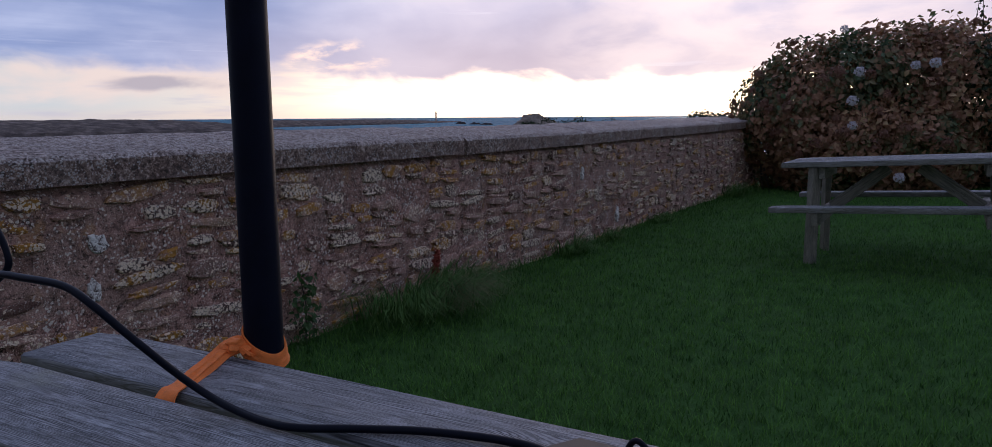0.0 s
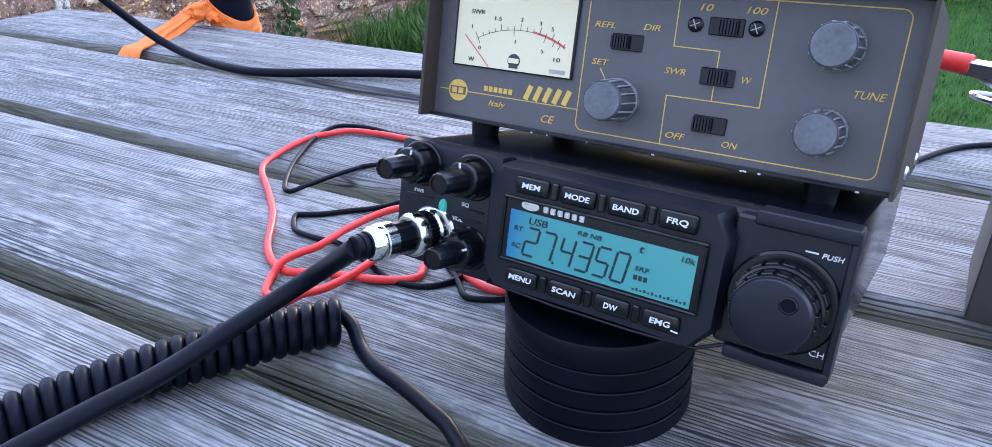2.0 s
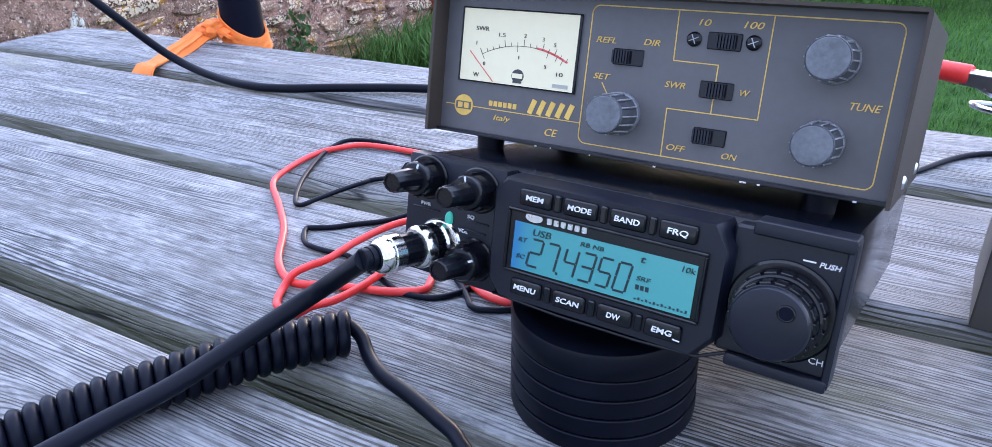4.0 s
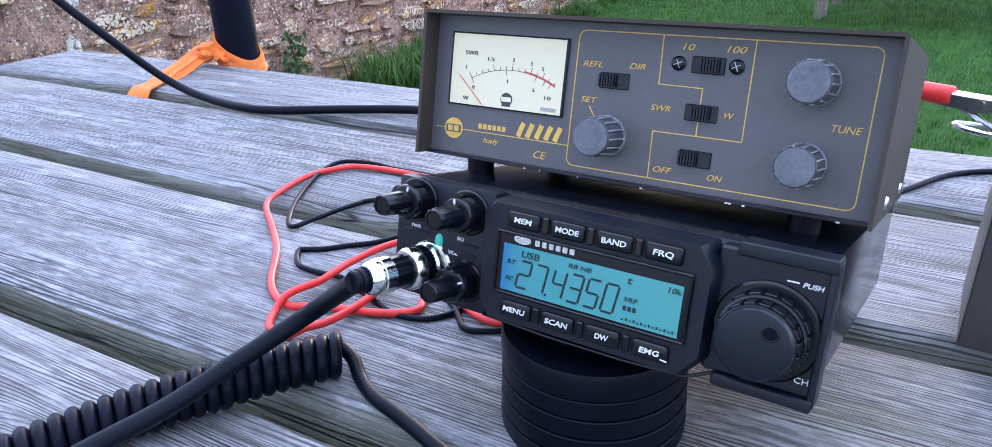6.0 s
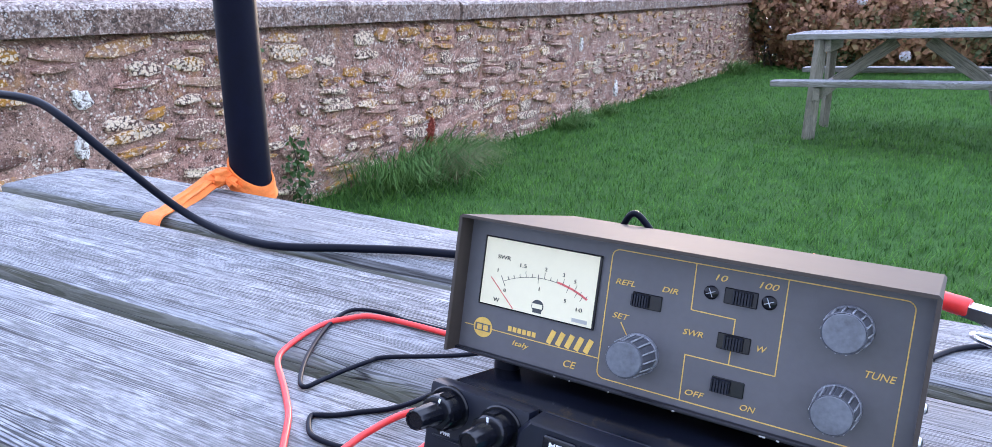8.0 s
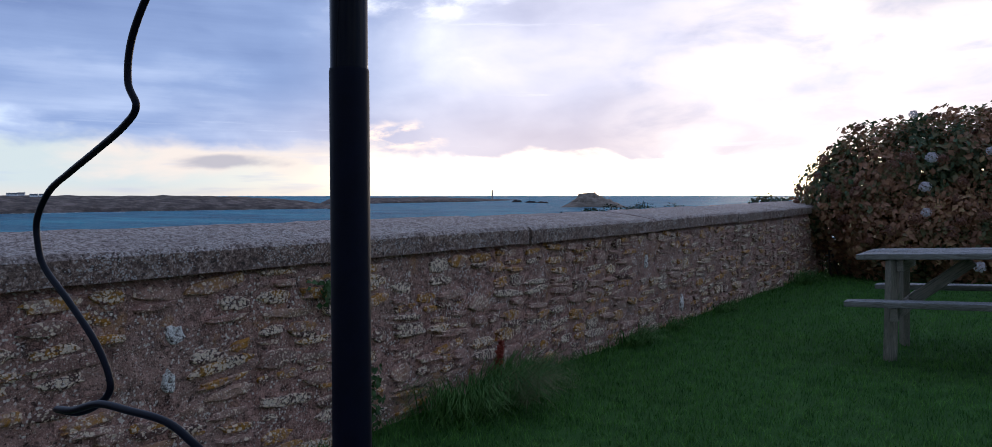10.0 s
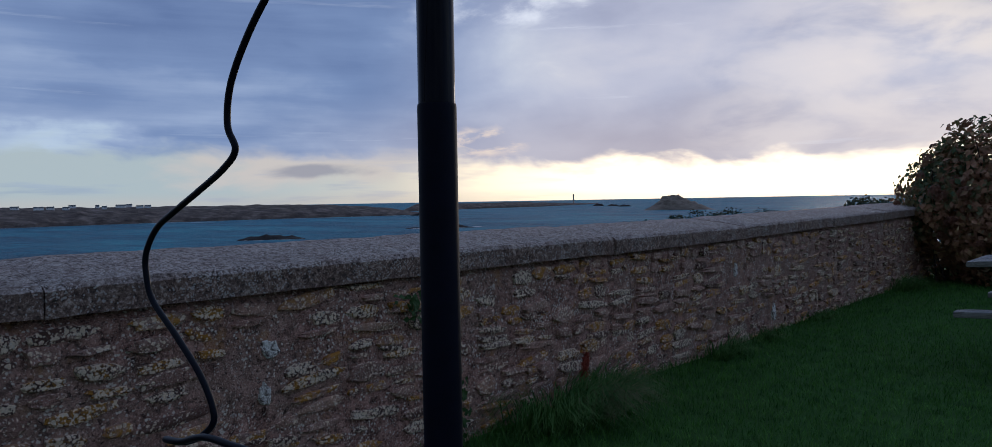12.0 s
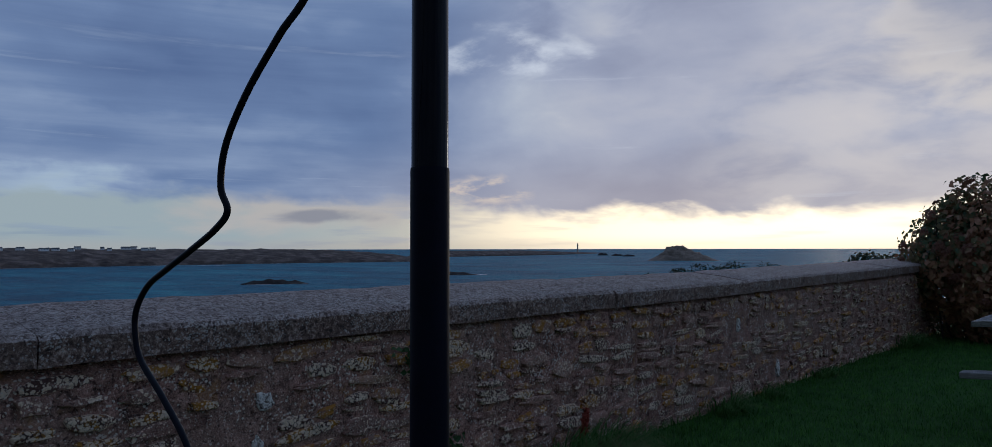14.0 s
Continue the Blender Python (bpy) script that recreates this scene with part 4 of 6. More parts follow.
def bar(bm, seg, x, z, w, h, y, k=1.0):
    """One bar of a slanted seven-bar digit, whose lower left corner is at x, z."""
    bars = {"a": ((0.15, 1), (0.85, 1)), "b": ((1, 0.93), (1, 0.55)), "c": ((1, 0.45), (1, 0.07)), "d": ((0.15, 0), (0.85, 0)),
            "e": ((0, 0.45), (0, 0.07)), "f": ((0, 0.93), (0, 0.55)), "g": ((0.15, 0.5), (0.85, 0.5))}
    strip(bm, [((x + a * w + b * h * 0.16) * MM, (z + b * h) * MM) for a, b in bars[seg]], 1.25 * k * MM, y * MM)


def build_radio():
    rd = thing("radio_transceiver", RADIO_M, "black mobile radio with a lit turquoise display", "radio")
    bm = bm_new()
    mbox(bm, -92, 71, 8, 190, -22, 25.5, 1.2, 2)
    part("case", bm, CASE_PAINT, rd, "black painted steel case")
    bm = bm_new()
    mbox(bm, -97, -50, 0, 10, -27, 26, 2.5, 2)
    left = part("left_bezel", bm, BLACK_PLASTIC, rd)
    bm = bm_new()
    mbox(bm, 36, 72.4, 1, 10, -21.0, 24.5, 1.0, 1)
    part("right_bezel", bm, BLACK_PLASTIC, rd)
    # proud ledges frame it above, below and at its end
    for name, a in (("top_ledge", (42.5, 73.2, -1.8, 10, 22.6, 27.6)), ("bottom_ledge", (40.5, 73.0, -1.8, 10, -24.8, -20.4)), ("end_ledge", (71.0, 73.5, -1.2, 10, -23.6, 26.4))):
        bm = bm_new()
        mbox(bm, *a, 1.1, 3)
        part(name, bm, BLACK_PLASTIC, rd)
    # proud display panel with cut corners
    bm = bm_new()
    prof = [(-52, -17), (-47, -24.5), (31, -24.5), (38, -16), (38, 16), (33, 24.5), (-48, 24.5), (-52.5, 19)]
    loops = []
    for s, y in ((1.02, 9), (1.0, -3.0), (0.965, -5.2)):
        loops.append([bm.verts.new(((px * s - 5.5 * (1 - s)) * MM, y * MM, pz * s * MM)) for px, pz in prof])
    for a, b in zip(loops, loops[1:]):
        for i in range(8):
            bm.faces.new((a[i], a[(i + 1) % 8], b[(i + 1) % 8], b[i]))
    bm.faces.new(loops[-1])
    bm.faces.new(loops[0][::-1])
    panel = part("display_panel", bm, BLACK_PLASTIC, rd)
    bm = bm_new()
    x0, x1, z0, z1 = -44.5, 31.5, -12.4, 13.6
    for a in ((x0, x1, z1 - 1.2, z1), (x0, x1, z0, z0 + 1.2), (x0, x0 + 1.2, z0 + 1.2, z1 - 1.2), (x1 - 1.2, x1, z0 + 1.2, z1 - 1.2)):
        mbox(bm, a[0], a[1], -6.6, -5.0, a[2], a[3], 0.4)
    part("display_frame", bm, BLACK_GLOSS, panel)
    bm = bm_new()
    mbox(bm, x0 + 1.2, x1 - 1.2, -5.7, -5.1, z0 + 1.2, z1 - 1.2)
    part("display_mask", bm, BLACK_GLOSS, panel)
    bm = bm_new()
    mbox(bm, -41, 28.6, -6.1, -5.75, -10.4, 8.6)
    lcd = part("display", bm, LCD, rd, "backlit turquoise liquid crystal display")
    yf = -6.25
    x = -34.6
    for ch in "274350":
        for seg in SEGS[ch]:
            bm = bm_new()
            bar(bm, seg, x, -8.0, 4.7, 11.0, yf, 0.70)
            part("segment", bm, LCD_INK, lcd)
        x += 6.75
        if ch == "7":
            bm = bm_new()
            mbox(bm, x - 1.2, x - 0.3, yf, yf + 0.2, -8.5, -7.5)
            part("decimal_point", bm, LCD_INK, lcd)
            x += 0.9
    bm = bm_new()
    for k, dx in enumerate((8.4, 10.2, 12.0)):
        mbox(bm, dx, dx + 1.3, yf, yf + 0.2, -5.4, -3.6)
    for k in range(14):
        mbox(bm, 8.5 + k * 1.4, 8.5 + k * 1.4 + 0.7, yf, yf + 0.2, -9.2, -8.6 + (0.5 if k % 2 else 0))
    part("meter_marks", bm, LCD_INK, lcd)
    for s, sz, tx, tz, w in (("USB", 3.8, -29.6, 5.6, 7.4), ("RT", 2.6, -37.2, 1.6, 3.6), ("SC", 2.6, -37.4, -5.2, 3.6), ("RB NB", 2.4, -9.4, 5.9, 9.0), ("t", 4.0, 9.6, 6.0, 2.0), ("10k", 3.0, 25.4, 6.2, 4.6), ("SRF", 2.4, 10.8, -1.2, 5.2)):
        lettering(s, sz * MM, tx * MM, tz * MM, yf * MM, LCD_INK, lcd, 0.15, w * MM, "indicator")
    # maker's plate above the display: plain shapes
    bm = bm_new()
    mlathe(bm, 0, 0, 0, [(1.8, 0), (1.8, 0.2)], 16)
    bmesh.ops.scale(bm, vec=(2.0, 1, 1), verts=bm.verts[:])
    bmesh.ops.translate(bm, vec=(-33.5 * MM, -5.8 * MM, 11.2 * MM), verts=bm.verts[:])
    part("badge", bm, STEEL, panel)
    bm = bm_new()
    for k in range(6):
        a = -28.2 + k * 2.8
        mbox(bm, a, a + 2.0, -5.95, -5.7, 10.0, 12.4, 0.3)
    part("model_mark", bm, STEEL, panel, "row of small grey bars")
    # eight keys and the slots between them
    for z, words in ((18.6, ("MEM", "MODE", "BAND", "FRQ")), (-17.8, ("MENU", "SCAN", "DW", "EMG"))):
        for k, word in enumerate(words):
            x = -33.7 + 17.95 * k
            bm = bm_new()
            mbox(bm, x - 6.6, x + 6.6, -6.8, -4.6, z - 3.3, z + 3.3, 1.3, 3)
            key = part("key", bm, BLACK_GLOSS, rd)
            lettering(word, 2.9 * MM, x * MM, z * MM, -6.95 * MM, WHITE_INK, key, 0.08, (2.05 * len(word) + 1.1) * MM, "key_word", weight=0.014)
            if word == "EMG":
                bm = bm_new()
                strip(bm, [((x + 4.4) * MM, (z - 1.6) * MM), ((x + 6.4) * MM, (z - 1.8) * MM)], 0.5 * MM, -6.95 * MM)
                part("key_symbol", bm, WHITE_INK, key)
            if k < 3:
                bm = bm_new()
                mbox(bm, x + 7.6, x + 10.3, -6.6, -4.6, z - 3.2, z + 3.2, 0.5, 1)
                part("key_divider", bm, BLACK_GLOSS, panel)
    # raised lip under the display panel
    bm = bm_new()
    tube(bm, [Vector((a * MM, b * MM, c * MM)) for a, b, c in ((-50, -2.0, -25.0), (-20, -3.4, -25.6), (10, -3.4, -25.4), (32, -2.6, -24.6), (41, -1.0, -20.6))], 0.0007, 8)
    part("lower_lip", bm, BLACK_GLOSS, panel)
    # three coaxial control knobs on round collars
    for x, z, ang in ((-86.3, 16.2, 75), (-61.8, 15.4, 95), (-61.7, -14.6, 28)):
        bm = bm_new()
        mlathe(bm, x, z, 1, [(9.6, 0), (9.6, 1.6), (9.0, 2.2), (8.0, 2.2)], 40)
        part("collar", bm, BLACK_GLOSS, rd)
        bm = bm_new()
        mlathe(bm, x, z, -1, [(7.4, 0), (7.3, 7.6), (6.6, 8.6), (5.6, 8.8)], 48)
        for k in range(5):
            a = radians(ang + 72 * k)
            c_, s_ = math.cos(a), math.sin(a)
            bmesh.ops.create_cube(bm, size=1, matrix=Matrix.Translation(((x + 7.1 * c_) * MM, -4.8 * MM, (z + 7.1 * s_) * MM)) @ Matrix.Rotation(-a, 4, "Y") @ Matrix.Diagonal((1.9 * MM, 6.8 * MM, 3.4 * MM, 1)))
        knob = part("control_knob", bm, BLACK_GLOSS, rd)
        bm = bm_new()
        mlathe(bm, x, z, -9.2, [(5.2, 0), (5.0, 1.0), (4.4, 13.0), (3.9, 13.9), (3.2, 13.9), (3.1, 13.4), (0.3, 13.4)], 36, 12, 0.07)
        part("inner_knob", bm, BLACK_GLOSS, knob)
        bm = bm_new()
        a = radians(ang)
        c, s = math.cos(a), math.sin(a)
        strip(bm, [((x + 3.6 * c) * MM, (z + 3.6 * s) * MM), ((x + 6.4 * c) * MM, (z + 6.4 * s) * MM)], 0.9 * MM, -9.95 * MM)
        part("pointer", bm, WHITE_INK, knob)
    for s, sz, tx, tz, w in (("PWR", 2.2, -86.5, 4.4, 4.6), ("VOL", 2.4, -67.5, -3.4, 4.6), ("SQ", 2.2, -64.4, 3.4, 3.2)):
        lettering(s, sz * MM, tx * MM, tz * MM, -0.25 * MM, WHITE_INK, left, 0.0, w * MM, "lettering")
    bm = bm_new()
    for px, pz, w in ((-86, 2.4, 13), (-61.0, 1.6, 10), (-62, -2.6, 10)):
        mbox(bm, px - w / 2, px + w / 2, -0.7, 0.4, pz - 0.5, pz + 0.5, 0.25)
    part("ridges", bm, BLACK_PLASTIC, left)
    bm = bm_new()
    mlathe(bm, 0, 0, 0, [(2.6, 0), (2.4, 1.4), (1.6, 2.0)], 20)
    bmesh.ops.scale(bm, vec=(0.72, 1, 1.35), verts=bm.verts[:])
    bmesh.ops.translate(bm, vec=(-74.6 * MM, 0.6 * MM, 0.2 * MM), verts=bm.verts[:])
    part("channel_button", bm, GREEN_LAMP, rd, "small green button")
    # big tuning knob
    kx, kz = 55.2, -1.4
    bm = bm_new()
    mlathe(bm, kx, kz, 2, [(17.6, 0), (17.4, 2.2), (16.6, 2.9), (15.8, 2.9)], 56)
    part("knob_collar", bm, BLACK_GLOSS, rd)

    def rim(name, y0, r0, deep, pads, mat, parent):
        """One tier of the knob, with raised grip pads round it."""
        bm = bm_new()
        mlathe(bm, kx, kz, y0, [(r0, 0), (r0, deep), (r0 - 0.7, deep + 0.5)], 64)
        tier = part(name, bm, mat, parent, "large black tuning knob with grip pads" if name == "tuning_knob" else "")
        for k in range(pads):
            bm = bm_new()
            a = 2 * math.pi * (k + 0.35) / pads
            m_ = Matrix.Translation(((kx + r0 * math.cos(a)) * MM, (y0 - deep * 0.5) * MM, (kz + r0 * math.sin(a)) * MM)) @ Matrix.Rotation(-a, 4, "Y") @ Matrix.Diagonal((1.5 * MM, deep * 0.80 * MM, 2 * math.pi * r0 / pads * 0.80 * MM, 1))
            bmesh.ops.create_cube(bm, size=1, matrix=m_)
            bmesh.ops.bevel(bm, geom=bm.edges[:], offset=0.00025, segments=1, affect="EDGES")
            part("grip_pad", bm, mat, tier)
        return tier
    tk = rim("tuning_knob", -0.6, 14.0, 6.6, 18, BLACK_GLOSS, rd)
    rim("front_rim", -8.0, 12.4, 6.4, 18, BLACK_GLOSS, rd)
    bm = bm_new()
    mlathe(bm, kx, kz, -13.9, [(12.2, 0), (12.0, 1.8), (11.5, 2.5), (10.6, 2.8), (6.0, 3.1), (0.3, 3.2)], 56)
    part("knob_front", bm, BLACK_PLASTIC, tk)
    bm = bm_new()
    mlathe(bm, kx + 4.6, kz + 5.2, -16.7, [(2.9, 0), (2.8, 0.5), (2.3, 0.6), (1.7, 0.2), (0.3, 0.1)], 24)
    part("finger_dimple", bm, BLACK_GLOSS, tk)
    # matt black disc laid over the dimple as the shade in its hollow
    bm = bm_new()
    mlathe(bm, kx + 4.6, kz + 5.2, -17.1, [(2.2, 0), (2.1, 0.15), (0.3, 0.15)], 24)
    part("dimple_floor", bm, MAST_SLEEVE, tk)
    lettering("PUSH", 2.4 * MM, 66.6 * MM, 16.8 * MM, 0.8 * MM, WHITE_INK, rd, 0.2, 6.4 * MM, weight=0.012)
    lettering("CH", 3.0 * MM, 68.4 * MM, -15.4 * MM, 0.8 * MM, WHITE_INK, rd, 0.0, 4.4 * MM)
    bm = bm_new()
    strip(bm, [(58.8 * MM, 17.2 * MM), (62.2 * MM, 17.2 * MM)], 0.5 * MM, 0.8 * MM)
    part("push_arrow", bm, WHITE_INK, rd)
    # slots and screws on the side
    bm = bm_new()
    for y, z in ((26, 6), (26, -9)):
        mbox(bm, 70.6, 71.5, y, y + 4, z - 3.4, z + 3.4, 0.5)
    part("side_clip", bm, BLACK_GLOSS, rd)
    # microphone socket
    bm = bm_new()
    mlathe(bm, -78.0, -10.8, 1, [(10.4, 0), (10.4, 1.8), (9.8, 2.6), (8.6, 2.8)], 40)
    part("mic_socket", bm, CHROME, rd, "nickel-plated microphone socket")
    ease(rd, -0.24)
    return rd


radio = build_radio()


def build_mic_plug():
    """Nickel plug screwed into the socket, its cord and the coiled lead."""
    at = RADIO_M @ Vector((-79.5 * MM, -1 * MM, -10.8 * MM))
    d = (RADIO_M.to_3x3() @ Vector((-0.22, -1, -0.08))).normalized()
    mic = thing("microphone_lead", Matrix.Translation(at), "black coiled microphone lead with a nickel screw plug", "cable")

    def lt(name, h, prof, mat, seg=32, flute=0, depth=0.0):
        bm = bm_new()
        lathe(bm, d * h * MM, d, [(r * MM, k * MM) for r, k in prof], seg, flute, depth)
        return part(name, bm, mat, mic)

    lt("socket_flange", 0.0, [(9.0, 0), (9.0, 1.4), (8.4, 2.2), (8.0, 2.6)], CHROME, 48)
    lt("knurled_ring", 2.4, [(8.2, 0), (8.7, 0.5), (8.7, 4.6), (8.3, 5.0)], BLACK_GLOSS, 96, 32, 0.05)
    lt("coupling_ring", 7.2, [(8.4, 0), (8.9, 0.6), (9.0, 3.8), (8.6, 4.6), (7.9, 5.0), (7.2, 5.2)], CHROME, 56)
    lt("plug_body", 12.0, [(6.9, 0), (6.8, 9.0), (6.5, 9.4)], BLACK_GLOSS, 48, 16, 0.03)
    lt("rear_clamp", 21.2, [(6.8, 0), (7.6, 0.5), (7.6, 5.0), (7.0, 5.4), (7.0, 6.0), (7.4, 6.4), (7.2, 8.8), (6.2, 10.4), (5.4, 11.0)], CHROME, 48)
    for k in range(3):
        bm = bm_new()
        mlathe(bm, 0, 0, 0, [(0.9, 0), (0.8, 0.5)], 12)
        q = d.to_track_quat("Y", "Z").to_matrix().to_4x4() @ Matrix.Rotation(radians(120 * k + 40), 4, "Y") @ Matrix.Translation((0, 0, 7.2 * MM)) @ Matrix.Rotation(radians(90), 4, "X")
        bmesh.ops.transform(bm, matrix=Matrix.Translation(d * 24.0 * MM) @ q, verts=bm.verts[:])
        part("clamp_screw", bm, BLACK_GLOSS, mic)
    lt("strain_relief", 31.6, [(5.4, 0), (5.3, 1.4), (4.6, 1.6), (4.6, 2.4), (5.1, 2.6), (4.9, 4.0), (4.4, 4.2), (4.4, 5.0), (4.7, 5.2), (4.6, 6.6), (4.1, 7.0)], RUBBER)
    a = d * 37 * MM
    loc = lambda p: Vector(p) - at
    bm = bm_new()
    pts = smooth_path([a, loc((-0.176, 0.272, 0.785)), loc((-0.193, 0.236, 0.773)), loc((-0.201, 0.209, 0.768)), loc((-0.209, 0.185, 0.766)), loc((-0.217, 0.160, 0.764)), loc((-0.228, 0.128, 0.760)), loc((-0.262, 0.06, 0.752))], 8)
    tube(bm, pts, 0.0042, 16)
    part("cord", bm, CABLE, mic)
    # the coil lies on the planks
    axis = smooth_path([loc((-0.177, 0.288, Z + 0.0118)), loc((-0.194, 0.269, Z + 0.0118)), loc((-0.210, 0.247, Z + 0.0118)), loc((-0.222, 0.229, Z + 0.0118)), loc((-0.234, 0.208, Z + 0.0118)), loc((-0.244, 0.187, Z + 0.0118)), loc((-0.252, 0.166, Z + 0.0118)), loc((-0.260, 0.140, Z + 0.0118))], 10)
    cum = [0.0]
    for p, q in zip(axis, axis[1:]):
        cum.append(cum[-1] + (q - p).length)
    total, pitch, rad = cum[-1], 0.0062, 0.0088
    turns = int(total / pitch)
    pts = []
    per = 18
    for i in range(turns * per + 1):
        s = total * i / (turns * per)
        k = max(j for j in range(len(cum)) if cum[j] <= s + 1e-9)
        k = min(k, len(axis) - 2)
        f = (s - cum[k]) / (cum[k + 1] - cum[k])
        p = axis[k].lerp(axis[k + 1], f)
        t = (axis[k + 1] - axis[k]).normalized()
        side = t.cross(Vector((0, 0, 1))).normalized()
        up = side.cross(t)
        an = 2 * math.pi * i / per
        pts.append(p + (side * math.cos(an) + up * math.sin(an)) * rad)
    bm = bm_new()
    tube(bm, pts, 0.0030, 12)
    part("coil", bm, CABLE, mic)
    bm = bm_new()
    tube(bm, smooth_path([pts[0], loc((-0.173, 0.292, Z + 0.008)), loc((-0.162, 0.284, Z + 0.004)), loc((-0.148, 0.276, Z + 0.004)), loc((-0.129, 0.270, Z + 0.004)), loc((-0.110, 0.263, Z + 0.004)), loc((-0.095, 0.256, Z + 0.004)), loc((-0.078, 0.238, Z + 0.004)), loc((-0.070, 0.190, Z + 0.004)), loc((-0.085, 0.117, Z + 0.004))], 8), 0.0034, 14)
    part("tail", bm, CABLE, mic)


build_mic_plug()


def build_stand():
    """Ribbed black round stand under the radio's front."""
    st = thing("round_stand", pose(-0.056, 0.316, TABLE_Z), "ribbed round black rubber stand under the radio front", "stand")
    bm = bm_new()
    lathe(bm, (0, 0, 0), (0, 0, 1), [(0.0385, 0.0), (0.0392, 0.001), (0.0392, 0.036), (0.0386, 0.0470), (0.033, 0.0472)], 56)
    part("body", bm, RUBBER, st)
    for k in range(4):
        bm = bm_new()
        r = 0.0410 - 0.0003 * k
        lathe(bm, (0, 0, 0.0092 * k), (0, 0, 1), [(r - 0.0016, 0.0002), (r - 0.0003, 0.0004), (r, 0.0008), (r + 0.0001, 0.0045), (r, 0.0084), (r - 0.0003, 0.0088), (r - 0.0016, 0.0090)], 64)
        part("rib", bm, RUBBER, st)
    bm = bm_new()
    lathe(bm, (0, 0, 0.0368), (0, 0, 1), [(0.0384, 0.0), (0.0400, 0.0005), (0.0404, 0.0012), (0.0402, 0.0104), (0.0394, 0.0120), (0.0375, 0.0124), (0.033, 0.0124), (0.0325, 0.010)], 64)
    part("top_rim", bm, RUBBER, st)


build_stand()

# ---- the tuner box on the radio ----
BOX_M = tilted((-0.0555, 0.3326, 0.8551), 5.0, 14.5, 1.4, (1.068, 1.068, 1.022))


def slide_switch(parent, x, z, knob_side):
    bm = bm_new()
    mbox(bm, x - 6.0, x + 6.0, -0.4, 0.4, z - 3.1, z + 3.1, 0.3)
    sw = part("slide_switch", bm, BLACK_GLOSS, parent)
    c = x + knob_side * 2.4
    prof = [(c - 3.4, -0.3)]
    for k in range(6):
        a = c - 3.2 + k * 1.08
        prof += [(a, -2.4), (a + 0.66, -2.4), (a + 0.72, -1.6), (a + 1.02, -1.6)]
    prof += [(c + 3.4, -1.6), (c + 3.4, -0.3)]
    bm = bm_new()
    lo = [bm.verts.new((a * MM, b * MM, (z - 2.4) * MM)) for a, b in prof]
    hi = [bm.verts.new((a * MM, b * MM, (z + 2.4) * MM)) for a, b in prof]
    for q in range(len(prof)):
        r = (q + 1) % len(prof)
        bm.faces.new((lo[q], lo[r], hi[r], hi[q]))
    bm.faces.new(lo[::-1])
    bm.faces.new(hi)
    part("slider", bm, BLACK_PLASTIC, sw)
    return sw


def tuner_knob(parent, x, z, r):
    """A skirted, ribbed knob that tapers to a scuffed flat face."""
    bm = bm_new()
    mlathe(bm, x, z, 0, [(r, 0), (r, 1.0), (r * 0.985, 1.6), (r * 0.93, 1.9)], 60)
    k = part("knob", bm, KNOB_RING, parent, "worn dark grey ribbed knob")
    bm = bm_new()
    mlathe(bm, x, z, -1.8, [(r * 0.93, 0), (r * 0.86, 11.8), (r * 0.84, 12.5)], 120, 14, 0.04)
    part("grip", bm, KNOB_SIDE, k)
    # worn ribs, pale because their highlights are coloured in
    for q in range(14):
        a = 2 * math.pi * q / 14
        c, s = math.cos(a), math.sin(a)
        bm = bm_new()
        tube(bm, [Vector(((x + r * 0.955 * c) * MM, -1.9 * MM, (z + r * 0.955 * s) * MM)), Vector(((x + r * 0.885 * c) * MM, -13.6 * MM, (z + r * 0.885 * s) * MM))], 0.00034, 5)
        part("rib", bm, WORN_GLINT, k)
    bm = bm_new()
    mlathe(bm, x, z, -13.8, [(r * 0.875, 0), (r * 0.875, 0.5), (r * 0.845, 0.8), (r * 0.81, 0.6)], 48)
    part("knob_rim", bm, KNOB_SIDE, k)
    bm = bm_new()
    mlathe(bm, x, z, -14.0, [(r * 0.82, 0), (r * 0.815, 0.6), (r * 0.79, 0.8)], 40)
    part("knob_face", bm, KNOB_FACE, k)


def cross_screw(parent, x, z, y, r=2.7):
    bm = bm_new()
    mlathe(bm, x, z, y, [(r, 0), (r, 0.4), (r * 0.7, 1.0), (r * 0.3, 1.15)], 20)
    s = part("screw", bm, BLACK_GLOSS, parent)
    # pale cross: the highlight in the screw's slots, drawn as colour
    bm = bm_new()
    strip(bm, [((x - r * 0.55) * MM, (z - r * 0.25) * MM), ((x + r * 0.55) * MM, (z + r * 0.25) * MM)], 0.3 * MM, (y - 1.2) * MM)
    strip(bm, [((x - r * 0.25) * MM, (z + r * 0.55) * MM), ((x + r * 0.25) * MM, (z - r * 0.55) * MM)], 0.3 * MM, (y - 1.25) * MM)
    part("slot_glint", bm, WORN_GLINT, s)


